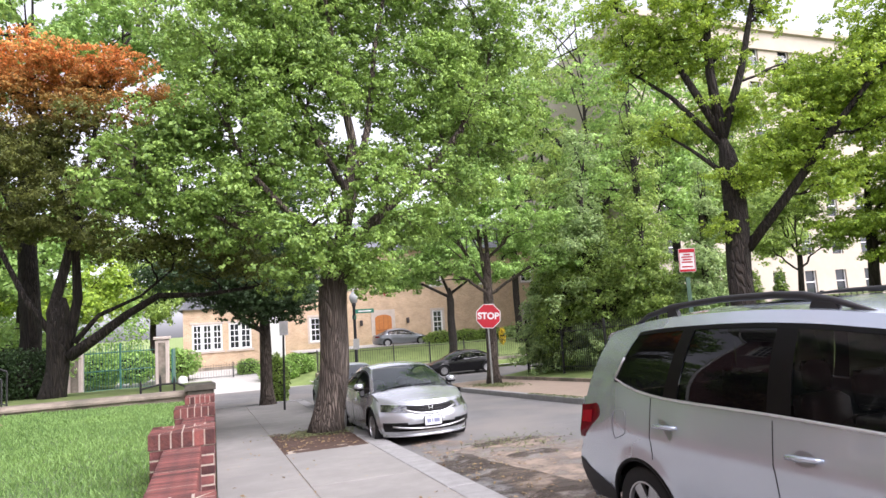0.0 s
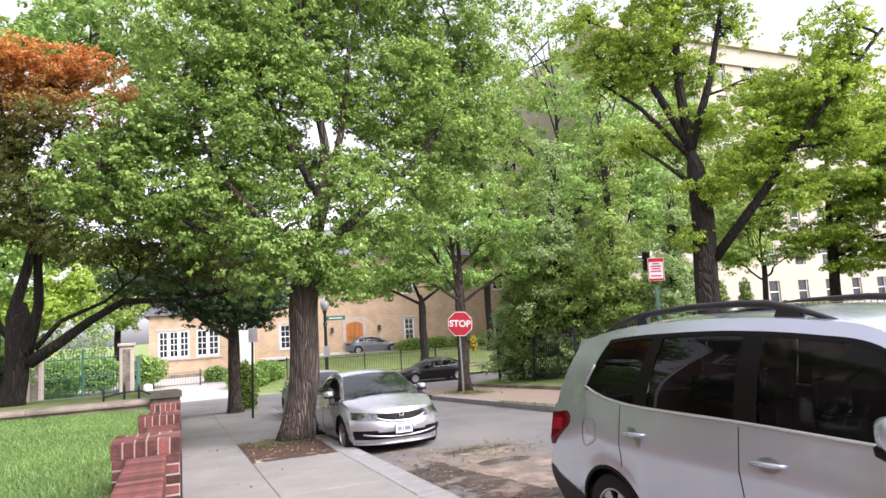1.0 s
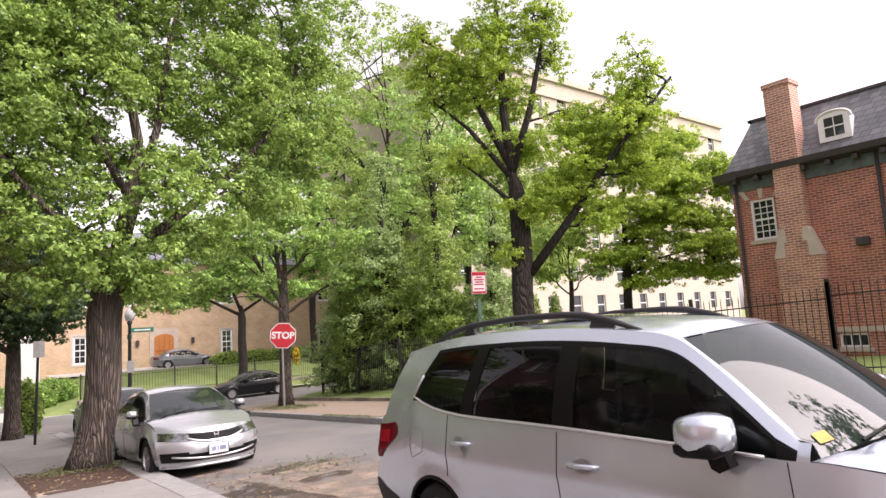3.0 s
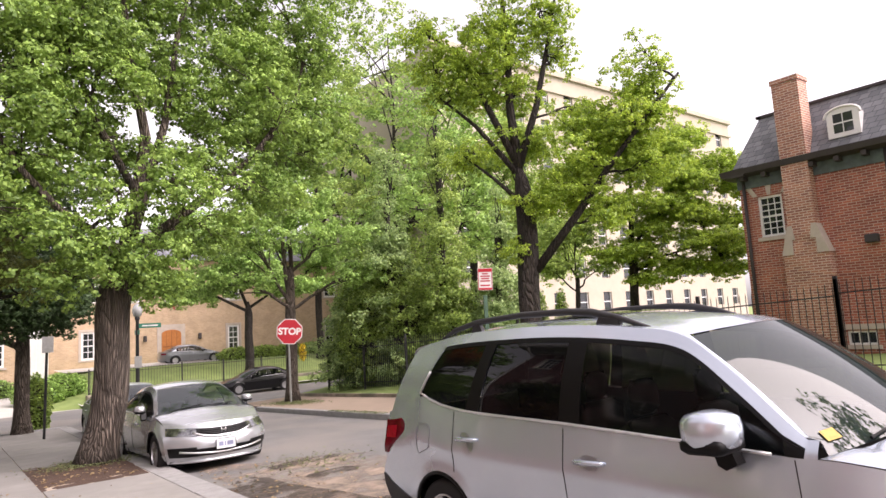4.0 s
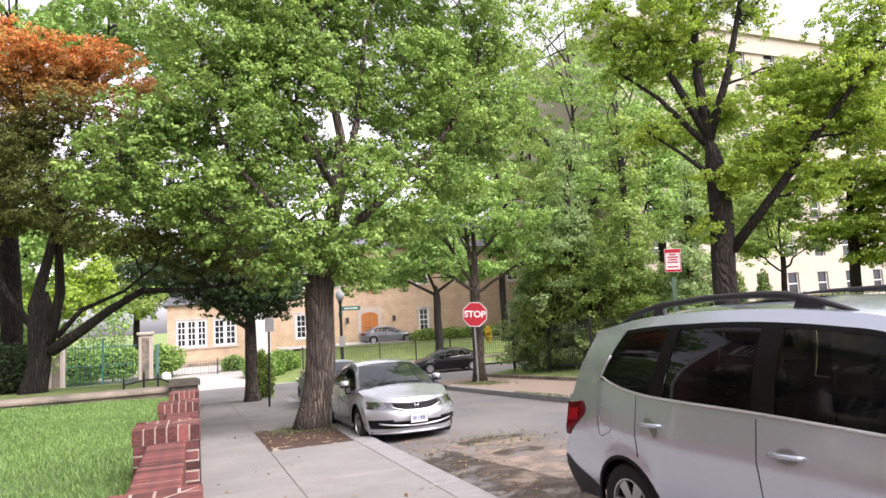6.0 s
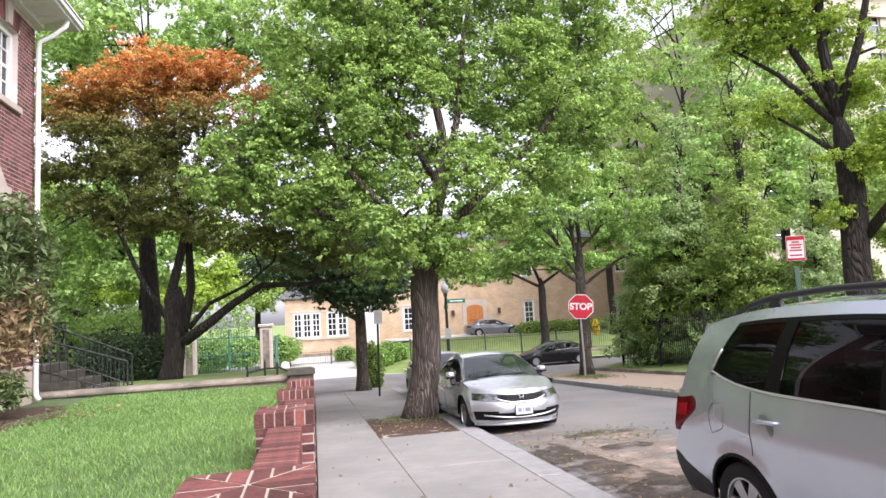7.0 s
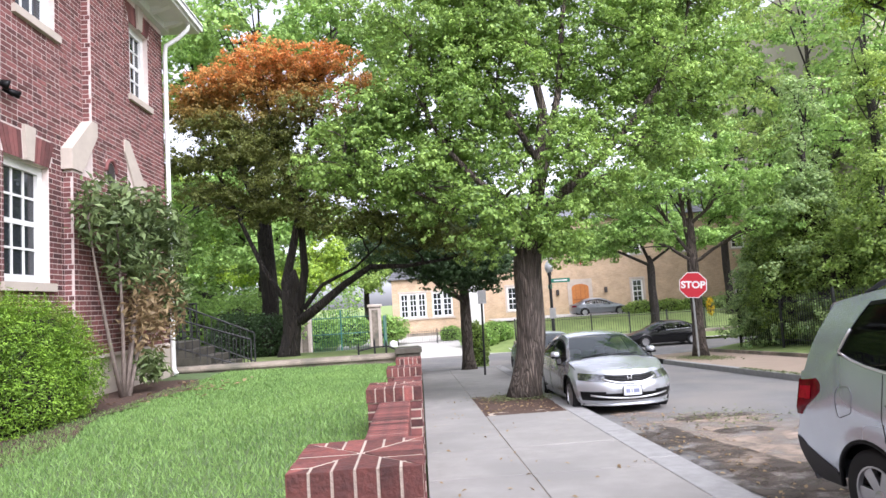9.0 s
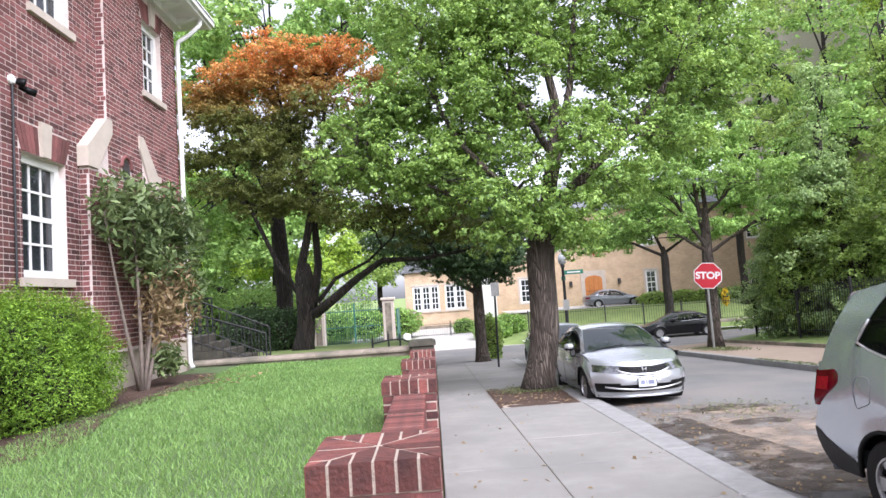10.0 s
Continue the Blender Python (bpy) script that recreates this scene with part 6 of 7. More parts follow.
front = lay_bricks("y", HX, 1, 3.5, 12.95, 1.0, 7.40, OPEN + arch_holes + [(CH_LO[0], CH_LO[1], 0, 3.75), (CH_UP[0], CH_UP[1], 3.7, 9)], seed=4)
near_bricks = [b for b in front if 7.2 < b[0] < 9.3 and 1.8 < b[2]][:300]
rest = Mesh()
keep = set(near_bricks)
for b in front:
    if b not in keep:
        brick_box(rest, "y", HX, 1, b)
tagged(part("brickwork", rest, M_BRICK, hl, "dark red bricks in common bond", fix=False), kind="stuff")
cb = Mesh()
for b in lay_bricks("y", ch_x, 1, CH_LO[0], CH_LO[1], 1.0, 3.72, [(10.2, 10.54, 3.68, 4.2)], seed=6) + lay_bricks("y", ch_x, 1, CH_UP[0], CH_UP[1], 3.72, 7.4, [(10.2, 10.54, 3.6, 4.12)], seed=7):
    brick_box(cb, "y", ch_x, 1, b)
for b in lay_bricks("x", CH_LO[0], -1, HX, ch_x, 1.0, 3.72, [], seed=8):
    brick_box(cb, "x", CH_LO[0], -1, b)
for b in lay_bricks("x", CH_UP[0], -1, HX, ch_x, 4.5, 7.4, [], seed=9):
    brick_box(cb, "x", CH_UP[0], -1, b)
tagged(part("chimney_brickwork", cb, M_BRICK, hl, "dark red chimney bricks", fix=False), kind="stuff")
# eaves, gutter, downspout
ev = Mesh().box(HX - 0.4, 1.6, 7.42, HX + 0.12, 13.05, 7.56).box(HX - 0.4, 1.5, 7.56, HX + 0.62, 13.45, 7.62).box(HX + 0.5, 1.5, 7.62, HX + 0.68, 13.5, 7.78)
part("eaves", ev, M_WHITE, hl, "white painted eaves and soffit")
for k in range(16):
    y = 2.3 + k * 0.7
    part("bracket", Mesh().prism([(HX + 0.12, 7.44), (HX + 0.34, 7.5), (HX + 0.5, 7.56), (HX + 0.12, 7.56)], "y", y, y + 0.12), M_WHITE, hl)
part("roof", Mesh().prism([(HX + 0.7, 7.72), (HX - 4.6, 10.6), (-14.8, 7.72)], "y", 1.4, 13.5), M_SLATE, hl, "slate roof")
part("downspout", Mesh().tube([(HX + 0.56, 12.98, 7.6), (HX + 0.54, 12.97, 7.45), (HX + 0.36, 12.93, 7.25), (HX + 0.12, 12.88, 7.08), (HX + 0.1, 12.87, 6.9), (HX + 0.1, 12.87, 0.6), (HX + 0.12, 12.84, 0.45), (HX + 0.2, 12.75, 0.4)], 0.045, 10), M_WHITE, hl, "white downspout with bent neck", True)
sc = thing("security_camera", (-4.95, 7.9, 4.5), "small dark wall camera with twin lamps", "camera")
part("base_plate", Mesh().lathe([(0.06, 0), (0.06, 0.03), (0.04, 0.05)], 14, "x", (HX + 0.005, 7.72, 4.5)), M_WHITE, sc)
part("lamp_head", Mesh().tube([(HX + 0.05, 7.76, 4.5), (HX + 0.10, 7.80, 4.48), (HX + 0.13, 7.82, 4.47)], [0.035, 0.06, 0.065], 14), M_PLASTIC, sc, "", True)
part("camera_head", Mesh().tube([(HX + 0.04, 7.84, 4.45), (HX + 0.11, 7.90, 4.41), (HX + 0.17, 7.96, 4.39)], [0.03, 0.045, 0.05], 12), M_PLASTIC, sc, "", True)
part("conduit", Mesh().tube([(HX + 0.03, 7.72, 4.45), (HX + 0.03, 7.73, 1.05)], 0.015, 6), M_GREYBODY, sc)

# ---- red brick house across the street ----
RX = 19.0
hr = thing("brick_house", (24, 2, 0), "orange-red brick house with slate mansard roof and tall chimney", "house", "", "structure")
ROP = [(8.46, 9.16, 3.42, 4.64), (4.4, 5.3, 2.06, 3.72), (6.5, 7.2, 0.25, 0.62)]
part("street_wall", wall_cells(Mesh(), "y", RX, RX + 0.35, -10, 9.66, -0.4, 5.3, ROP), M_RBRICK, hr, "orange-red brick street front")
part("side_wall", Mesh().box(RX + 0.35, 9.3, -0.4, RX + 10, 9.66, 5.3).box(RX + 10, -10, -0.4, RX + 10.3, 9.66, 5.3).box(RX + 0.35, -10, -0.4, RX + 10, -9.7, 5.3), M_RBRICK, hr)
for a0, a1, z0, z1 in ROP[:2]:
    window("window", "y", RX, -1, a0, a1, z0, z1, 3, 6, hr, 0.08, 0.025, 0.07)
    c = (a0 + a1) / 2
    for p, q in (((c - 0.05, c + 0.05), (c - 0.09, c + 0.09)), ((a0 - 0.12, a0 + 0.02), (a0 - 0.36, a0 - 0.20)), ((a1 - 0.02, a1 + 0.12), (a1 + 0.20, a1 + 0.36))):
        part("limestone_voussoir", Mesh().prism([(p[0], z1 + 0.02), (p[1], z1 + 0.02), (q[1], z1 + 0.4), (q[0], z1 + 0.4)], "x", RX - 0.03, RX + 0.1), M_LIMESTONE, hr, "pale stone voussoir")
window("window", "y", RX, -1, *ROP[2], 3, 1, hr, 0.08, 0.025, 0.05, mid=False)
part("stone_band", Mesh().box(RX - 0.04, -10, 0.66, RX + 0.1, 9.68, 0.80), M_LIMESTONE, hr, "pale stone band")
CY = (7.52, 8.24)
part("chimney", Mesh().box(RX - 0.35, CY[0], 3.3, RX + 0.25, CY[1], 7.85).box(RX - 0.35, CY[0] - 0.26, -0.4, RX + 0.2, CY[1] + 0.2, 2.8).prism([(CY[0] - 0.26, 2.8), (CY[1] + 0.2, 2.8), (CY[1], 3.5), (CY[0], 3.5)], "x", RX - 0.345, RX + 0.2).box(RX - 0.38, CY[0] - 0.03, 7.72, RX + 0.28, CY[1] + 0.03, 7.86), M_CHIMBRICK, hr, "tall light red brick chimney")
for s, p, q in ((1, CY[0] - 0.26, CY[0]), (-1, CY[1] + 0.2, CY[1])):
    part("limestone_shoulder", Mesh().prism([(p - 0.03 * s, 2.78), (p + 0.28 * s, 2.78), (p + 0.28 * s, 3.2), (q + 0.16 * s, 3.2), (q + 0.1 * s, 3.6), (q - 0.02 * s, 3.6)], "x", RX - 0.38, RX), M_LIMESTONE, hr, "pale stepped limestone shoulder")
part("frieze", Mesh().box(RX - 0.05, -10, 4.95, RX + 0.3, 9.7, 5.3), M_COPPER, hr, "grey-green frieze under the eaves")
part("cornice", Mesh().prism([(RX - 0.05, 5.3), (RX - 0.40, 5.36), (RX - 0.45, 5.52), (RX + 0.4, 5.56), (RX + 0.4, 5.3)], "y", -10.3, 10.0).prism([(9.66, 5.3), (10.0, 5.36), (10.05, 5.52), (9.3, 5.56), (9.3, 5.3)], "x", RX - 0.4, RX + 10.3), M_DARKTRIM, hr, "dark overhanging cornice")
for k in range(30):
    y = -9.5 + k * 0.65
    part("bracket", Mesh().box(RX - 0.32, y, 5.18, RX - 0.05, y + 0.13, 5.31), M_DARKTRIM, hr)
part("roof", Mesh().add([(RX - 0.1, -10, 5.55), (RX + 10, -10, 5.55), (RX + 10, 9.8, 5.55), (RX - 0.1, 9.8, 5.55), (RX + 0.75, -9.2, 7.2), (RX + 9, -9.2, 7.2), (RX + 9, 9.15, 7.2), (RX + 0.75, 9.15, 7.2)], [(0, 3, 7, 4), (1, 5, 6, 2), (3, 2, 6, 7), (0, 4, 5, 1), (4, 7, 6, 5)]), M_SLATE, hr, "grey slate mansard roof")
part("ridge_trim", Mesh().box(RX + 0.68, -9.3, 7.18, RX + 0.85, 9.2, 7.26).box(RX + 0.68, 9.1, 7.18, RX + 9, 9.25, 7.26), M_DARKTRIM, hr)
dm = part("dormer", Mesh().prism([(6.24, 5.85), (7.04, 5.85), (7.04, 6.45)] + [(6.64 + 0.40 * math.cos(t), 6.45 + 0.20 * math.sin(t)) for t in lin(0, math.pi, 11)] + [(6.24, 6.45)], "x", RX + 0.0, RX + 1.0), M_WHITE, hr, "white arched dormer")
part("dormer_hood", Mesh().tube([(RX - 0.02, 6.2, 6.42)] + [(RX - 0.02, 6.64 - 0.44 * math.cos(t), 6.46 + 0.22 * math.sin(t)) for t in lin(0, math.pi, 11)] + [(RX - 0.02, 7.08, 6.42)], 0.035, 6), M_WHITE, dm, "", True)
part("dormer_pane", Mesh().box(RX - 0.006, 6.40, 5.97, RX + 0.02, 6.88, 6.5), M_PANE, dm, "dark sash pane")
part("dormer_bar", Mesh().box(RX - 0.02, 6.40, 6.22, RX, 6.88, 6.255).box(RX - 0.02, 6.63, 5.97, RX, 6.65, 6.5), M_WHITE, dm)
part("drainpipe", Mesh().tube([(RX - 0.06, 9.5, 5.2), (RX - 0.06, 9.5, 0)], 0.05, 8), M_DARKTRIM, hr, "", True)
part("drainpipe", Mesh().tube([(RX - 0.06, 5.75, 5.3), (RX - 0.06, 5.75, 0)], 0.05, 8), M_DARKTRIM, hr, "", True)
part("wall_lamp", Mesh().bevel_box(RX - 0.2, 6.15, 2.9, RX, 6.45, 3.12, 0.02), M_DARKTRIM, hr)

# ---- tan building beyond the crossing ----
tb = thing("tan_brick_building", (12, 60, -1), "tan brick building with limestone-trimmed arched oak door", "building", "", "structure")
TOP = [(19.45, 20.5, 0.15, 2.35), (8.0, 9.0, 0.15, 2.35), (24.5, 25.5, 0.15, 2.35), (29.0, 30.0, 0.15, 2.35)] + [(x, x + 1.3, 4.6, 6.4) for x in (7.8, 11.0, 14.2, 19.3, 24.4, 29)]
part("front_wall", wall_cells(Mesh(), "x", 57, 57.4, 3.3, 42, -1.2, 8.2, TOP + [(13.9, 15.45, -0.3, 2.0)]), M_YBRICK, tb, "tan brick front")
part("rear_wall", Mesh().box(3.3, 66, -1.2, 42, 66.3, 8.2).box(3.3, 57.4, -1.2, 3.6, 66, 8.2).box(41.7, 57.4, -1.2, 42, 66, 8.2), M_YBRICK, tb)
part("roof", Mesh().prism([(56.4, 8.1), (66.8, 8.1), (61.6, 11.5)], "x", 2.8, 42.5), M_SLATE, tb, "slate roof")
for a0, a1, z0, z1 in TOP:
    window("window", "x", 57, -1, a0, a1, z0, z1, 2, 4, tb, 0.1, 0.04, 0.16, sill=False)
    sur = wall_cells(Mesh(), "x", 56.96, 57.02, a0 - 0.18, a1 + 0.18, z0 - 0.12, z1 + 0.18, [(a0, a1, z0, z1)])
    part("stone_surround", sur, M_LIMESTONE, tb, "pale stone window surround")
arch = [(14.675 + 0.775 * math.cos(t), 1.85 + 0.35 * math.sin(t)) for t in lin(0, math.pi, 11)]
part("door_surround", Mesh().prism([(13.55, -0.3), (15.8, -0.3), (15.8, 2.65), (13.55, 2.65)], "y", 56.93, 56.99), M_LIMESTONE, tb, "pale limestone door surround")
dr = part("door", Mesh().prism([(13.9, -0.3), (15.45, -0.3)] + arch, "y", 56.88, 56.925), M_OAK, tb, "arched double oak door")
part("door_plank", Mesh().box(14.655, 56.86, -0.28, 14.695, 56.88, 2.15).box(14.0, 56.862, 0.75, 15.35, 56.88, 0.85).box(14.25, 56.865, -0.28, 14.28, 56.88, 2.0).box(15.07, 56.865, -0.28, 15.1, 56.88, 2.0), mat("dark_oak", (0.30, 0.10, 0.025), 0.5), dr)
for x in (12.6, 17.0):
    wl = part("wall_lantern", Mesh().bevel_box(x - 0.12, 56.7, 1.3, x + 0.12, 56.95, 1.8, 0.04), M_DARKTRIM, tb, "dark wall lantern")
wg = thing("tan_brick_wing", (0.6, 54, -1.3), "single-storey tan brick wing with white casement windows", "building", "", "structure")
WOP = [(-1.45, 0.62, 0.25, 2.18), (1.08, 2.68, 0.25, 2.18)]
part("front_wall", wall_cells(Mesh(), "x", 50, 50.35, -2.05, 3.3, -1.4, 3.3, WOP), M_YBRICK, wg, "tan brick front")
part("side_wall", Mesh().box(-2.05, 50.35, -1.4, -1.75, 57, 3.3).box(3.0, 50.35, -1.4, 3.3, 57, 3.3).box(-2.05, 57, -1.4, 3.3, 57.3, 3.3), M_YBRICK, wg)
part("roof", Mesh().prism([(-2.4, 3.3), (3.65, 3.3), (2.2, 4.8), (-1.0, 4.8)], "y", 49.7, 57.4), M_SLATE, wg, "low slate roof")
part("base_course", Mesh().box(-2.1, 49.93, -1.4, 3.35, 50, -0.95), M_STONE, wg)
for a0, a1, z0, z1 in WOP:
    n = 3 if a1 - a0 > 1.8 else 2
    for k in range(n):
        u, v = a0 + (a1 - a0) * k / n, a0 + (a1 - a0) * (k + 1) / n
        window("window", "x", 50, -1, u, v, z0, z1, 2, 4, wg, 0.05, 0.05, 0.12, sill=False, mid=False)
    part("sill", Mesh().box(a0 - 0.15, 49.9, z0 - 0.15, a1 + 0.15, 50.05, z0), M_LIMESTONE, wg)
    part("lintel", Mesh().box(a0 - 0.12, 49.95, z1, a1 + 0.12, 50.0, z1 + 0.16), M_LIMESTONE, wg)
part("white_door", Mesh().bevel_box(3.4, 50.6, -1.2, 4.5, 50.7, 2.2, 0.02).box(3.3, 50.7, -1.4, 5.2, 50.9, 3.0), M_WHITE, wg, "white side entrance")

# ---- apartment block behind the trees ----
ab = thing("apartment_block", (56, 50, -1), "tall beige stone apartment block with many windows", "building", "", "structure")
AOP = [(33.0 + 3.55 * i, 34.3 + 3.55 * i, 1.6 + 3.3 * j, 3.5 + 3.3 * j) for i in range(13) for j in range(7)]
part("front_wall", wall_cells(Mesh(), "x", 40, 40.5, 31, 79, -3, 24.6, AOP), M_BEIGE, ab, "beige stone front")
part("side_wall", Mesh().box(31, 40.5, -3, 31.5, 62, 24.6).box(78.5, 40.5, -3, 79, 62, 24.6).box(31, 62, -3, 79, 62.5, 24.6).box(31.5, 40.5, 24.0, 78.5, 62, 24.3), M_BEIGE, ab)
part("parapet", Mesh().box(30.7, 39.7, 24.6, 79.3, 40.6, 25.1).box(78.4, 40.6, 24.6, 79.3, 62.6, 25.1).box(30.8, 39.8, 22.9, 79.2, 40.0, 23.2), M_BEIGE, ab, "beige stone cornice")
for a0, a1, z0, z1 in AOP:
    w = part("window", Mesh().box(a0, 40.2, z0, a1, 40.24, z1), M_PANE, ab, "dark sash window")
    part("sash_bar", Mesh().box(a0, 40.15, (z0 + z1) / 2 - 0.04, a1, 40.2, (z0 + z1) / 2 + 0.04).box(a0, 40.15, z0, a0 + 0.08, 40.2, z1).box(a1 - 0.08, 40.15, z0, a1, 40.2, z1), M_WHITE, w)
# bricks of the near front, one by one
for b in near_bricks:
    part("brick", brick_box(Mesh(), "y", HX, 1, b), M_BRICK1, hl, fix=False)


# ---- signs and posts ----
M_RED = mat("sign_red", (0.50, 0.02, 0.035), 0.4, col2=(0.44, 0.018, 0.03), scale=3)
M_SIGNWHITE = mat("sign_white", (0.82, 0.82, 0.81), 0.4, scale=3)
M_GALV = mat("galvanised", (0.42, 0.42, 0.41), 0.5, 0.6, col2=(0.32, 0.32, 0.31), scale=12)
M_SIGNGREEN = mat("sign_green", (0.02, 0.17, 0.11), 0.45, scale=3)
M_GLOBE = mat("milk_glass", (0.42, 0.43, 0.43), 0.25, scale=4)
M_POSTGREEN = mat("post_green", (0.035, 0.085, 0.05), 0.6, scale=6)


def letters(text, size, material, parent, m, name="lettering"):
    cu = bpy.data.curves.new("letters", "FONT")
    cu.body, cu.size, cu.align_x, cu.align_y, cu.extrude, cu.offset = text, size, "CENTER", "CENTER", 0.003, 0.012
    ob = bpy.data.objects.new("letters", cu)
    me = bpy.data.meshes.new_from_object(ob)
    me.materials.clear()
    me.materials.append(material)
    bpy.data.objects.remove(ob)
    o = part(name, me, None, parent)
    o.matrix_basis = m
    return o

st = thing("stop_sign", (9.72, 22.2, -1.1), "red octagonal stop sign on a steel post", "sign")
part("post", Mesh().tube([(9.80, 22.28, -1.15), (9.78, 22.28, 1.9)], 0.04, 8), M_GALV, st, "grey steel post")
face = pose(9.79, 22.2, 1.48, 90, 4, -22)
octo = [(0.457 / math.cos(math.pi / 8) * math.cos(math.pi / 8 + k * math.pi / 4), 0.457 / math.cos(math.pi / 8) * math.sin(math.pi / 8 + k * math.pi / 4)) for k in range(8)]
for nm, k, z, m, lb in (("sign_border", 1.0, 0.0, M_SIGNWHITE, "white border"), ("sign_face", 0.94, 0.004, M_RED, "red octagonal face")):
    o = part(nm, Mesh().prism([(x * k, y * k) for x, y in octo], "z", -0.004 + z, z + 0.004), m, st, lb)
    o.matrix_basis = face
letters("STOP", 0.335, M_SIGNWHITE, st, face @ pose(0, 0.0, 0.011), "lettering")

ps = thing("parking_sign", (8.75, 10.1, -0.5), "white and red parking sign on a green steel post", "sign")
part("post", Mesh().prism([(8.70, 10.12), (8.80, 10.12), (8.78, 10.16), (8.72, 10.16)], "z", -0.55, 2.0), M_POSTGREEN, ps, "green channel post")
pf = pose(8.72, 10.06, 2.33, 90, 2, -40)
o = part("sign_plate", Mesh().prism([(-0.152, -0.229), (0.152, -0.229), (0.152, 0.229), (-0.152, 0.229)], "z", -0.003, 0.003), M_SIGNWHITE, ps, "white plate")
o.matrix_basis = pf
for x0, x1, z0, z1 in ((-0.145, 0.145, 0.15, 0.22), (-0.145, 0.145, -0.222, -0.18), (-0.145, -0.133, -0.18, 0.15), (0.133, 0.145, -0.18, 0.15), (-0.06, 0.06, 0.10, 0.125), (-0.10, 0.10, 0.05, 0.075), (-0.08, 0.08, 0.0, 0.025), (-0.10, 0.10, -0.05, -0.025), (-0.10, 0.10, -0.14, -0.115)):
    o = part("sign_bar", Mesh().box(x0, z0, 0.003, x1, z1, 0.006), M_RED, ps)
    o.matrix_basis = pf
pp = thing("sign_post", (2.1, 21.3, -1.06), "thin dark steel sign post on the sidewalk", "post")
part("post", Mesh().tube([(2.08, 21.3, -1.1), (2.13, 21.3, 1.75)], 0.035, 6), M_IRON, pp)
part("sign_plate", Mesh().bevel_box(2.0, 21.25, 1.3, 2.28, 21.27, 1.75, 0.004), M_GALV, pp, "dull grey sign seen from behind")

lp = thing("street_lamp", (6.95, 33, -1.65), "globe street lamp carrying green street-name plates", "lamp")
part("post", Mesh().lathe([(0.2, -1.75), (0.2, -1.3), (0.12, -1.2), (0.09, -0.9), (0.075, 2.4), (0.12, 2.5), (0.1, 2.6)], 14, "z", (6.95, 33, 0)), M_IRON, lp, "dark fluted post", True)
part("globe", Mesh().lathe([(0.02, 2.58), (0.16, 2.62), (0.23, 2.82), (0.22, 3.0), (0.13, 3.16), (0.02, 3.22)], 18, "z", (6.95, 33, 0)), M_GLOBE, lp, "white glass globe", True)
n1 = part("name_plate", Mesh().bevel_box(7.0, 32.95, 2.05, 8.0, 32.97, 2.27, 0.004), M_SIGNGREEN, lp, "green street-name plate")
part("plate_bar", Mesh().box(7.15, 32.945, 2.13, 7.85, 32.95, 2.19), M_SIGNWHITE, n1)
n2 = part("name_plate", Mesh().bevel_box(6.93, 32.5, 1.75, 6.95, 33.5, 1.97, 0.004), M_SIGNGREEN, lp, "green street-name plate")
part("notice_plate", Mesh().bevel_box(6.8, 32.88, 0.2, 7.12, 32.9, 0.75, 0.004), M_GALV, lp)

# ---- iron fences ----
def fence(name, p0, p1, h, spacing, post_gap, label, joined=False, rail_z=(0.12, 0.86)):
    """Iron pickets between two level rails and thicker posts; p0 and p1 are the ends on the ground."""
    a, b = Vector(p0), Vector(p1)
    n = int((b - a).length / spacing)
    f = thing(name, p0, label, "fence", "", "structure")
    d = (b - a).normalized()
    for k in rail_z:
        part("rail", Mesh().tube([a + Vector((0, 0, h * k)), b + Vector((0, 0, h * k))], 0.018, 4), M_IRON, f)
    allp = Mesh()
    pick = Mesh().tube([(0, 0, 0.02), (0, 0, h * 0.96), (0, 0, h)], [0.009, 0.009, 0.002], 4).mesh("picket", M_IRON)
    for k in range(n):
        p = a.lerp(b, (k + 0.5) / n)
        if joined:
            allp.tube([p + Vector((0, 0, 0.02)), p + Vector((0, 0, h))], 0.010, 4)
        else:
            o = new("picket", pick)
            o.parent = f
            o.matrix_parent_inverse = f.matrix_basis.inverted()
            o.matrix_basis = Matrix.Translation(p)
    if joined:
        tagged(part("picket", allp, M_IRON, f, "thin iron pickets", fix=False), kind="stuff")
    m = int((b - a).length / post_gap)
    for k in range(m + 1):
        p = a.lerp(b, k / m)
        part("post", Mesh().bevel_box(p.x - 0.035, p.y - 0.035, p.z - 0.1, p.x + 0.035, p.y + 0.035, p.z + h * 1.04, 0.006), M_IRON, f)
    return f

fence("iron_fence", (13.0, 5.1, 0.05), (13.0, -4.0, 0.45), 1.8, 0.125, 2.45, "tall black iron picket fence before the red house")
fence("iron_fence", (13.0, 5.1, 0.05), (12.4, 24.3, -0.95), 1.75, 0.125, 2.45, "tall black iron picket fence along the verge")
fence("iron_fence", (12.4, 24.3, -0.95), (26, 25.0, -0.95), 1.75, 0.14, 2.45, "black iron fence at the corner garden", True)
fence("iron_fence", (6.2, 41.4, -1.5), (34, 41.4, -1.5), 1.45, 0.16, 2.4, "black iron fence above the retaining wall", True)
fence("iron_fence", (-1.6, 45.5, -1.5), (4.0, 45.5, -1.5), 1.0, 0.16, 2.4, "low dark fence by the driveway", True)
rw = thing("retaining_wall", (15, 41, -2), "low brown stone retaining wall", "wall", "", "structure")
for i in range(14):
    x = 6.0 + i * 2.0
    part("stone_block", Mesh().bevel_box(x, 40.6, -2.0, x + 1.98, 41.2, -1.40, 0.02), M_STONE, rw)

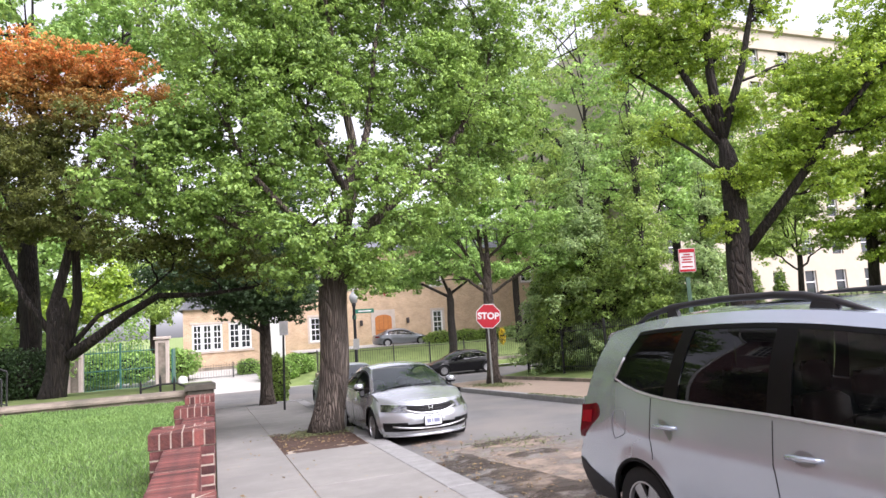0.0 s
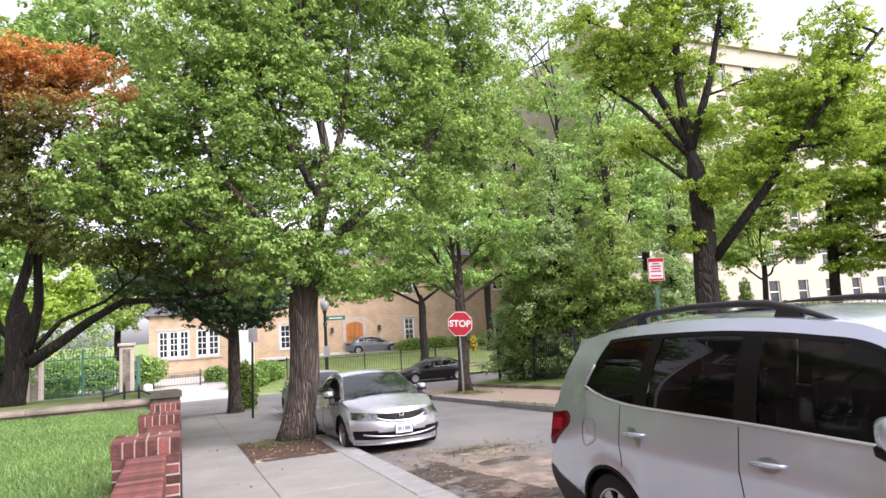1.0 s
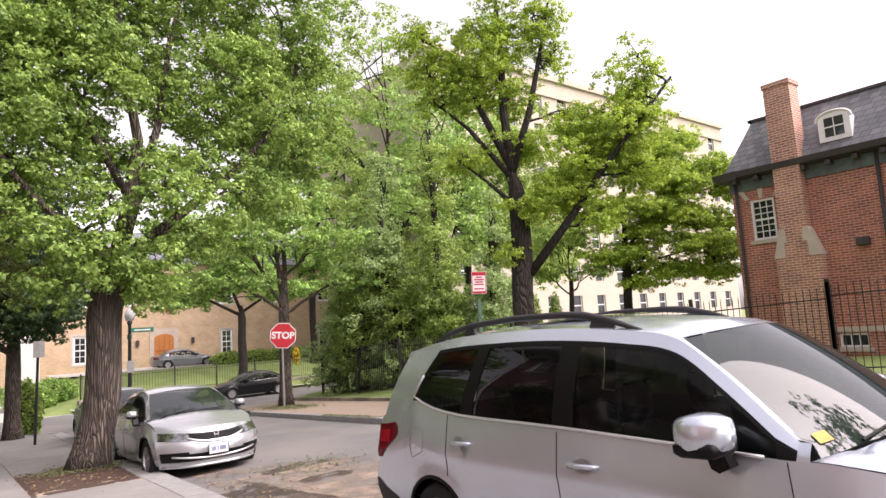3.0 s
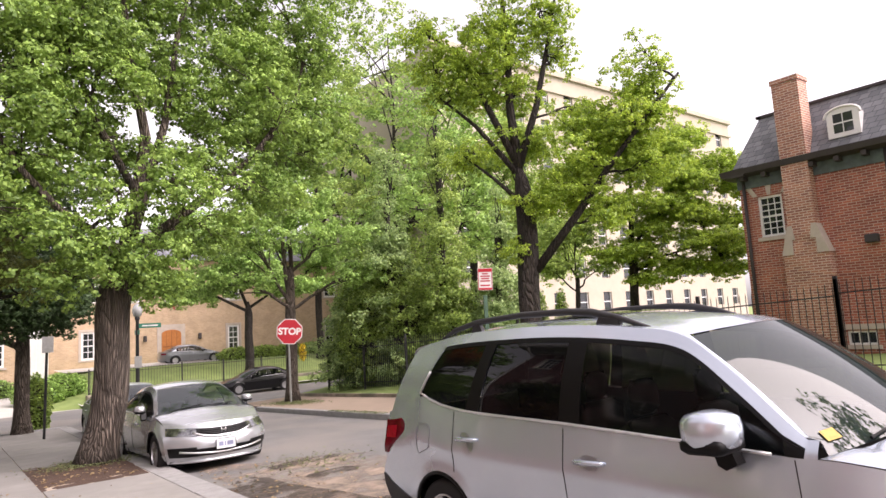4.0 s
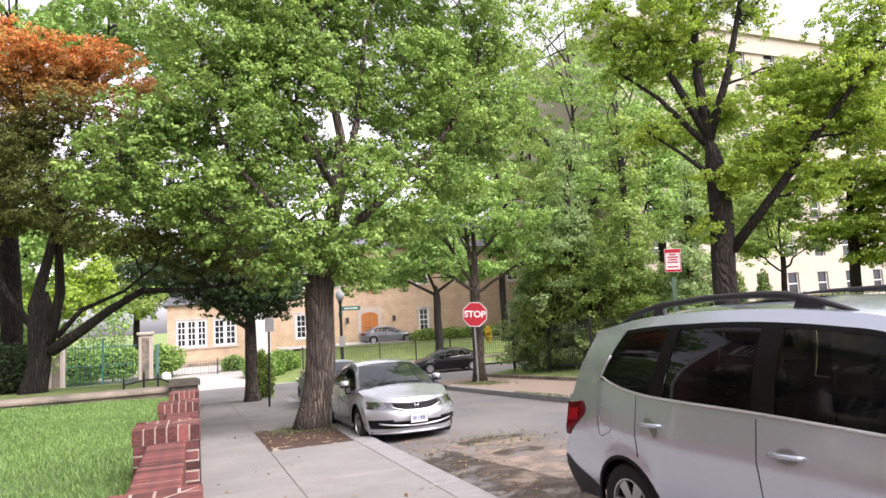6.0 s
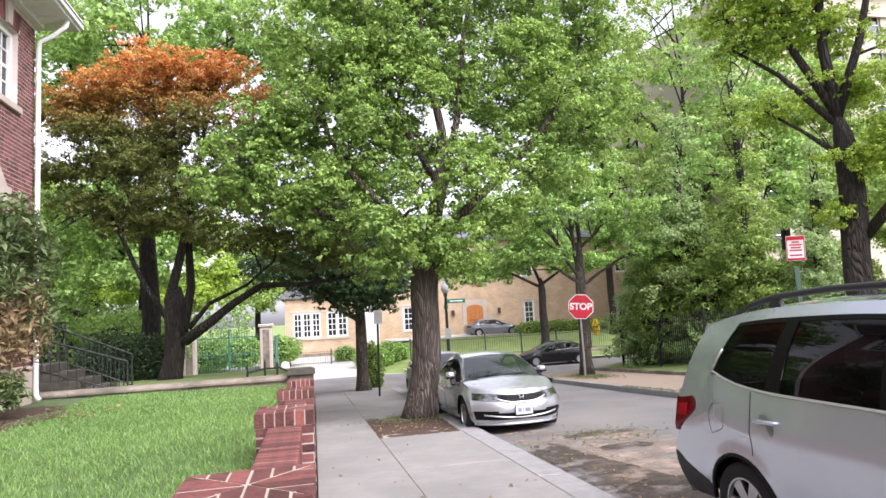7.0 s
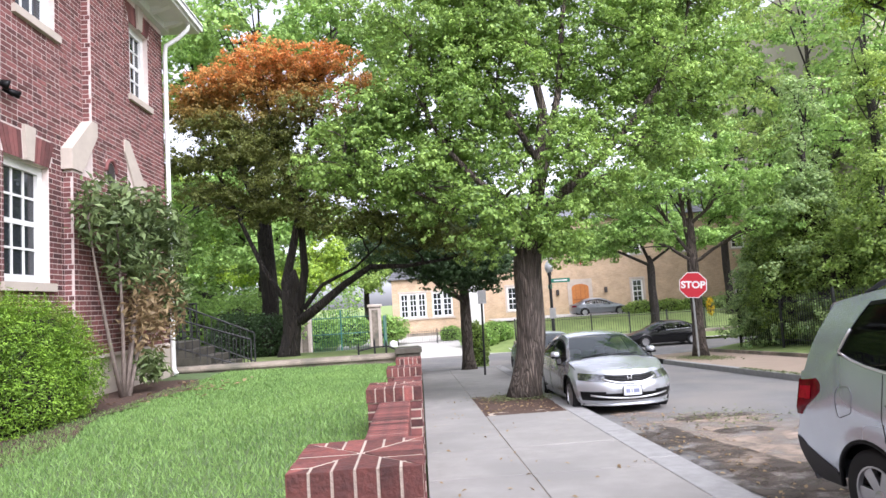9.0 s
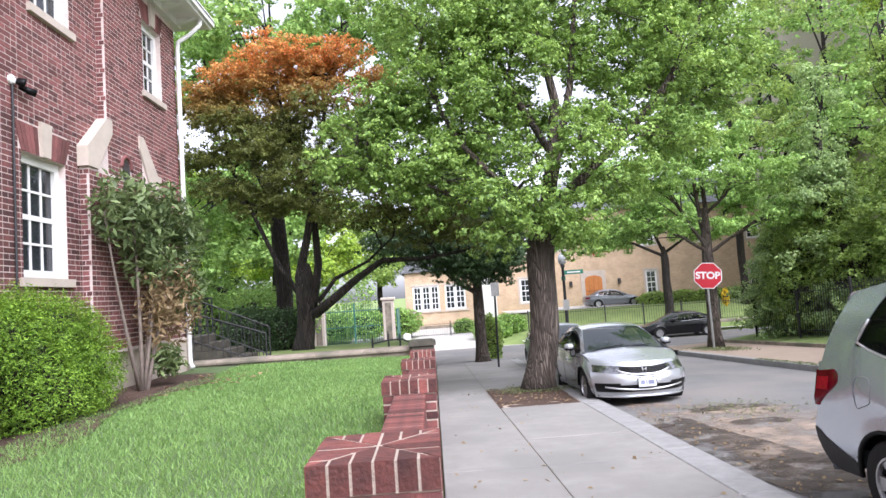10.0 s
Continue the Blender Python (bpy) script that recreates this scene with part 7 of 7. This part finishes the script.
# ---- gate of the neighbouring drive ----
for x in (-2.62, -6.75):
    g = thing("gate_post", (x, 38, -1.4), "square weathered stone gate post", "post", "gate posts")
    part("shaft", Mesh().bevel_box(x - 0.34, 37.7, -1.9, x + 0.34, 38.4, 1.35, 0.03), M_LIMESTONE, g)
    part("inlay", Mesh().bevel_box(x - 0.18, 37.68, -1.5, x + 0.18, 37.72, 1.2, 0.01), M_STONE, g, "rough brown stone inlay")
    part("cap", Mesh().bevel_box(x - 0.42, 37.62, 1.35, x + 0.42, 38.48, 1.52, 0.03), M_LIMESTONE, g)
gt = thing("iron_gate", (-4.7, 38.1, -1.4), "closed green iron gate between stone posts", "gate")
for x in lin(-6.38, -2.98, 25):
    part("bar", Mesh().tube([(x, 38.1, -1.25), (x, 38.1, 0.95 + 0.35 * math.cos((x + 4.68) * 0.9))], 0.016, 4), M_GREEN_IRON, gt)
for z in (-1.1, -0.1, 0.85):
    part("crossbar", Mesh().tube([(-6.38, 38.1, z), (-2.98, 38.1, z)], 0.03, 5), M_GREEN_IRON, gt)
part("meeting_stile", Mesh().bevel_box(-4.73, 38.05, -1.3, -4.63, 38.15, 1.3, 0.01), M_GREEN_IRON, gt)
part("raised_leaf", Mesh().bevel_box(-2.2, 38.4, -1.5, -2.12, 41, 0.8, 0.01), M_GREEN_IRON, gt)
bx = thing("utility_box", (-1.6, 37.5, -1.4), "small white rounded utility box", "box")
part("casing", Mesh().lathe([(0.22, -1.7), (0.24, -1.0), (0.22, -0.75), (0.1, -0.68)], 14, "z", (-1.6, 37.5, 0)), M_WHITE, bx, "", True)

# ---- stair rails behind the stone wall ----
def rail(p0, p1, h, n, label):
    a, b = Vector(p0), Vector(p1)
    r = thing("stair_railing", p0, label, "railing", "stair railings")
    part("handrail", Mesh().tube([a + Vector((0, 0, h)), b + Vector((0, 0, h))], 0.022, 6), M_IRON, r)
    part("lower_rail", Mesh().tube([a + Vector((0, 0, 0.12)), b + Vector((0, 0, 0.12))], 0.016, 5), M_IRON, r)
    for k in range(n):
        p = a.lerp(b, k / (n - 1))
        part("baluster", Mesh().tube([p - Vector((0, 0, 0.05)), p + Vector((0, 0, h))], 0.02 if k in (0, n - 1) else 0.011, 5), M_IRON, r)

rail((-5.5, 14.3, 0.75), (-3.75, 14.3, 0.15), 0.75, 12, "black iron stair railing beside the house")
rail((-5.7, 15.6, 0.95), (-4.0, 15.6, 0.2), 0.8, 11, "black iron stair railing beside the house")
rail((-7.2, 16.0, 1.0), (-5.5, 16.0, 1.0), 0.8, 13, "black iron porch railing")
sp = thing("stone_steps", (-5.2, 14.9, 0.2), "pale stone steps up to the house", "steps", "", "structure")
for k in range(4):
    part("step", Mesh().bevel_box(-7.5, 14.3, 0.25 + 0.17 * k, -4.3 - 0.33 * k, 15.6, 0.42 + 0.17 * k, 0.01), M_DARKSTONE, sp)
rl = thing("short_railing", (-0.9, 13.9, 0.4), "short wrought-iron railing with finials on the stone wall", "railing")
for x, h in ((-1.35, 0.42), (-1.0, 0.5), (-0.75, 0.45)):
    part("baluster", Mesh().tube([(x, 13.9, 0.2), (x, 13.9, 0.2 + h), (x, 13.9, 0.27 + h)], [0.022, 0.022, 0.004], 6), M_IRON, rl)
part("handrail", Mesh().tube([(-1.35, 13.9, 0.52), (-1.0, 13.9, 0.58), (-0.7, 13.9, 0.58), (-0.5, 13.9, 0.48), (-0.3, 13.9, 0.38)], 0.02, 6), M_IRON, rl)
part("lower_rail", Mesh().tube([(-1.35, 13.9, 0.36), (-0.5, 13.9, 0.36)], 0.014, 5), M_IRON, rl)


# ---- shrubs and hedges ----
def bush(name, lobes, leaf, count, size, label, stems=None, bark=M_DBARK, aspect=0.6, seed=1, shell=0.35, up=0.3, tuft=1, spread=0.05):
    r = np.random.RandomState(seed)
    count = count // tuft
    base = (lobes[0][0], lobes[0][1], lobes[0][2] - lobes[0][5])
    b = thing(name, base, label, "shrub")
    w = np.array([(l[3] * l[4] * l[5]) ** 0.67 for l in lobes])
    pick = r.choice(len(lobes), count, p=w / w.sum())
    L = np.array(lobes)[pick]
    d = r.normal(size=(count, 3))
    d /= np.linalg.norm(d, axis=1)[:, None]
    rad = 1 - shell * r.rand(count, 1) ** 1.6
    bump = np.array([1 + 0.24 * noise.noise((v[0] * 3.1 + q, v[1] * 3.1, v[2] * 3.1)) + 0.16 * noise.noise((v[0] * 8 + q, v[1] * 8, v[2] * 8)) for v, q in zip(d, pick)])[:, None]
    pos = L[:, :3] + d * L[:, 3:6] * rad * bump
    face = None
    if tuft > 1:
        # sprigs of several leaves that stand out from the bush
        off = r.normal(size=(count * tuft, 3)) * 0.5 + np.repeat(d, tuft, 0) * 0.7 + np.array([0, 0, 0.5])
        pos = np.repeat(pos, tuft, 0) + off * spread * r.rand(count * tuft, 1)
        face = r.normal(size=off.shape) * 0.3 + np.repeat(d, tuft, 0) * 0.5 + np.array([0, 0, 0.45])
    part("foliage", quad_mesh("foliage", quads(pos, size, up, r, aspect, face), leaf), None, b)
    # solid dark bodies inside the lobes stand in for the shade between leaves
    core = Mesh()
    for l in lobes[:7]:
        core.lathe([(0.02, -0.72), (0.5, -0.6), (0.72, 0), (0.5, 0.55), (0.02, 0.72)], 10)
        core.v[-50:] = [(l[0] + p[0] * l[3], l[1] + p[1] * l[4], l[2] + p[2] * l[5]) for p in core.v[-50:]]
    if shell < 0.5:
        part("shade_core", core, M_DBARK, b, "solid dark core standing in for shade inside")
    if stems:
        for (s0, s1) in stems:
            a, e = Vector(s0), Vector(s1)
            mid = a.lerp(e, 0.5) + Vector((r.uniform(-0.1, 0.1), r.uniform(-0.15, 0.15), 0.1))
            part("stem", Mesh().tube([a * (1 - u) ** 2 + mid * 2 * u * (1 - u) + e * u * u for u in lin(0, 1, 8)], [0.035 * (1 - 0.7 * u) for u in lin(0, 1, 8)], 7), bark, b, smooth=True)
    return b

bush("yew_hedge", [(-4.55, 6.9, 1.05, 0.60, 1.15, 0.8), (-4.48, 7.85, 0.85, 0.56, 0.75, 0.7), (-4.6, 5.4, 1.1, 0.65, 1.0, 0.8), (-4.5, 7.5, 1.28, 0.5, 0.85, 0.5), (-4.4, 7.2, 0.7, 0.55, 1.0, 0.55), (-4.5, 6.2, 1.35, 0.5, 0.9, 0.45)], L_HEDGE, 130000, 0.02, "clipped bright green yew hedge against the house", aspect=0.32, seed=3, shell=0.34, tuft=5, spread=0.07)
M_STEMS = mat("grey_stem", (0.20, 0.16, 0.13), 0.9, col2=(0.12, 0.095, 0.08), scale=8, bump=0.4)
bs = [((-4.4, 9.6, 0.35), (-4.55, 9.0, 3.0)), ((-4.4, 9.65, 0.35), (-4.45, 9.6, 3.2)), ((-4.4, 9.7, 0.35), (-4.3, 10.3, 3.2)), ((-4.35, 9.7, 0.35), (-4.3, 10.9, 2.8)), ((-4.4, 9.7, 0.35), (-4.4, 10.2, 2.2))]
bush("leggy_shrub", [(-4.45, 9.3, 3.05, 0.45, 0.55, 0.55), (-4.35, 10.2, 3.15, 0.5, 0.65, 0.5), (-4.35, 11.1, 2.85, 0.45, 0.7, 0.6), (-4.3, 11.0, 2.0, 0.4, 0.65, 0.6), (-4.25, 10.2, 0.75, 0.3, 0.35, 0.25), (-4.35, 9.9, 2.4, 0.4, 0.5, 0.5)], L_SHRUB, 4200, 0.085, "leggy broad-leaved evergreen shrub against the brick", bs, M_STEMS, 0.28, 5, 0.8, 0.1)
bush("dry_shrub_leaves", [(-4.28, 10.7, 1.7, 0.4, 0.6, 0.7), (-4.28, 10.0, 1.6, 0.3, 0.4, 0.6)], L_DEAD, 1100, 0.075, "drooping yellow-brown leaves of the shrub", None, M_STEMS, 0.28, 6, 0.85, -0.3)
bush("dark_hedge", [(-5.1, 18, 0.75, 0.8, 0.6, 0.75), (-4.3, 18.1, 0.7, 0.7, 0.6, 0.7)], L_DARK, 12000, 0.04, "dark clipped hedge beyond the stone wall", seed=8)
bush("corner_shrub", [(13.3, 22.5, 0.9, 1.2, 1.2, 1.5), (14.2, 20.8, 1.2, 1.2, 1.3, 1.8), (13.5, 23.5, 2.4, 0.9, 0.9, 0.9), (14.9, 19.2, 0.9, 1.2, 1.2, 1.5), (14.1, 21.8, 3.3, 1.1, 1.2, 0.9), (13.2, 22.0, 2.3, 0.8, 1.0, 0.7)], L_MID, 66000, 0.052, "broad-leaved green shrubs behind the corner fence", seed=15, shell=0.48, tuft=12, spread=0.2)
bush("low_hedge", [(17.5 + 2.2 * k, 49.5, -0.15, 1.4, 0.8, 0.65) for k in range(6)], L_MID, 14000, 0.09, "low clipped hedge along the tan building", seed=9)
bush("yellow_shrub", [(20.5, 44, -0.1, 0.26, 0.25, 0.6)], leaf_mat("yellow_bloom", (0.85, 0.65, 0.05), (0.50, 0.40, 0.03)), 500, 0.07, "bright yellow flowering shrub", seed=10)
bush("drive_shrub", [(3.9, 42.5, -1.2, 1.3, 0.8, 0.8), (5.2, 43.5, -1.0, 1.2, 0.8, 0.8), (2.2, 46.5, -1.0, 0.8, 0.5, 0.6)], L_LIGHT, 9000, 0.08, "light green shrubs beside the driveway", seed=11)
bush("gate_shrub", [(-9 + 2.2 * k, 44.5 + (k % 2), -0.3, 1.6, 1.0, 1.0) for k in range(4)], L_LIGHT, 14000, 0.10, "light green shrubs behind the gate", seed=12)
bush("yard_shrub", [(-8.0, 20, 1.0, 2.0, 1.2, 1.5), (-6.0, 21.5, 0.8, 1.8, 1.2, 1.3), (-10.5, 21, 1.3, 2, 1.3, 1.8)], L_LIGHT, 22000, 0.07, "light green shrubs in the yard", seed=13)
bush("climber", [(2.35, 27.0, -0.6, 0.5, 0.4, 1.1)], L_MID, 2500, 0.07, "small leafy shoot by the crossing", seed=14)
for x, y in ((17.6, 17.0), (18.3, 16.6)):
    bush("columnar_conifer", [(x, y, 0.9, 0.28, 0.28, 1.5)], L_MID, 2500, 0.05, "narrow green columnar conifer tree", seed=int(x * 10))

bush("background_thicket", [(-26 + 3.4 * k, 34 + 3 * math.sin(k * 1.7), 1.0, 2.6, 1.8, 2.6 + 0.8 * math.sin(k * 2.3)) for k in range(6)] + [(-32 + 4 * k, 54 + 2 * math.sin(k), 2.0, 3.2, 2.0, 4.0) for k in range(7)], L_LIGHT, 42000, 0.14, "mass of light green shrubs behind the gate", seed=21)
# ---- ground clutter ----
mb = Mesh()
mb.sheet(lambda u, y: (-5.0 + u * (1.15 + 0.25 * math.sin(y * 1.4) + 0.35 * (y < 8.6)), y, lawn_z(-5.0 + u, y) + 0.03 + 0.02 * noise.noise((u * 9, y * 6, 2))), lin(0, 1, 12), lin(3.5, 11.8, 60))
structure("mulch_bed", mb, M_SOIL, "dark bark mulch bed under the shrubs", "soil", True)


def scatter(n, fx, fy, zf, size, seed, up=3.0):
    r = np.random.RandomState(seed)
    x, y = fx(r, n), fy(r, n)
    return quads(np.stack([x, y, np.array([zf(a, b) for a, b in zip(x, y)])], 1), size, up, r, 0.5)


def road_z(x, y):
    u = (x - kerb_x(y)) / (far_kerb(y) - kerb_x(y))
    return fall(y) - 0.13 + 0.06 * (1 - (2 * u - 1) ** 2)

tagged(new("leaf_litter", quad_mesh("leaf_litter", np.concatenate([
    scatter(170, lambda r, n: 1.1 + 1.3 * r.rand(n), lambda r, n: 11.3 + 3 * r.rand(n), lambda x, y: fall(y) + 0.03, 0.035, 1),
    scatter(90, lambda r, n: 0.1 + 2.2 * r.rand(n), lambda r, n: 4 + 12 * r.rand(n), lambda x, y: fall(y) + 0.012, 0.03, 2),
    scatter(240, lambda r, n: kerb_x(8) + 0.15 + np.abs(r.normal(0, 0.7, n)), lambda r, n: 4.5 + 7 * r.rand(n), lambda x, y: road_z(x, y) + 0.015, 0.03, 3),
    scatter(60, lambda r, n: -4.2 + 1.3 * r.rand(n), lambda r, n: 8.5 + 3 * r.rand(n), lambda x, y: lawn_z(x, y) + 0.05, 0.05, 4)]), L_DEAD)), "scattered dry leaves and twigs", "litter", "", "stuff")
tagged(new("green_litter", quad_mesh("green_litter", np.concatenate([
    scatter(260, lambda r, n: 4.6 + r.normal(0, 0.5, n), lambda r, n: 9.8 + r.normal(0, 0.5, n), lambda x, y: road_z(x, y) + 0.015, 0.03, 5),
    scatter(400, lambda r, n: 8.62 + r.normal(0, 0.09, n), lambda r, n: 14 + 3 * r.rand(n), lambda x, y: fall(y) + 0.03, 0.03, 6),
    scatter(1200, lambda r, n: 9.7 + r.normal(0, 0.35, n), lambda r, n: 21.8 + r.normal(0, 0.7, n), lambda x, y: fall(y) + 0.06, 0.04, 7),
    scatter(900, lambda r, n: 2.0 + r.normal(0, 0.35, n), lambda r, n: 13.3 + r.normal(0, 0.35, n), lambda x, y: fall(y) + 0.07, 0.03, 8)]), L_DULL)), "fallen green leaves and weeds", "litter", "", "stuff")


def patch(name, cx, cy, rx, ry, material, seed, label, lift=0.006):
    pts = []
    for k in range(40):
        t = 2 * math.pi * k / 40
        s = 1 + 0.45 * noise.noise((math.cos(t) * 1.5 + seed, math.sin(t) * 1.5, 0)) + 0.2 * noise.noise((math.cos(t) * 5 + seed, math.sin(t) * 5, 3))
        pts.append((cx + rx * s * math.cos(t), cy + ry * s * math.sin(t)))
    v = [(cx, cy, road_z(cx, cy) + lift)]
    f = []
    for q in (0.5, 1.0):
        v += [(cx + (x - cx) * q, cy + (y - cy) * q, road_z(cx + (x - cx) * q, cy + (y - cy) * q) + lift) for x, y in pts]
    for k in range(40):
        f += [(0, 1 + k, 1 + (k + 1) % 40), (1 + k, 41 + k, 41 + (k + 1) % 40, 1 + (k + 1) % 40)]
    return structure(name, Mesh().add(v, f), material, label, "dirt patch", True)

patch("dirt_patch", 4.1, 7.8, 1.25, 3.2, M_MUD, 1, "dried pale mud on the road")
patch("damp_patch", 3.3, 7.0, 0.42, 2.9, M_DAMP, 2, "dark damp soil along the gutter", 0.010)
patch("damp_patch", 4.3, 8.6, 0.5, 0.22, M_DAMP, 3, "dark damp spot", 0.011)
patch("damp_patch", 4.5, 9.9, 0.6, 0.25, M_DAMP, 4, "dark damp spot", 0.011)
patch("damp_patch", 3.9, 6.4, 0.7, 0.28, M_DAMP, 5, "dark damp spot", 0.011)
patch("damp_patch", 4.7, 7.3, 0.4, 0.15, M_DAMP, 6, "dark damp spot", 0.011)

fg = thing("flag", (14.7, 56.6, 4.2), "small red and white flag over the arched door", "flag")
part("staff", Mesh().tube([(14.7, 56.95, 4.2), (14.7, 55.6, 5.6)], 0.03, 6), M_WHITE, fg)
part("cloth", Mesh().sheet(lambda u, v: (14.7 + 0.12 * math.sin(u * 6 + v), 55.7 + 0.55 * u + 0.05 * math.sin(v * 5), 5.4 - 0.5 * u - 1.1 * v), lin(0, 1, 8), lin(0, 1, 10)), M_RED, fg, "hanging red cloth", True)
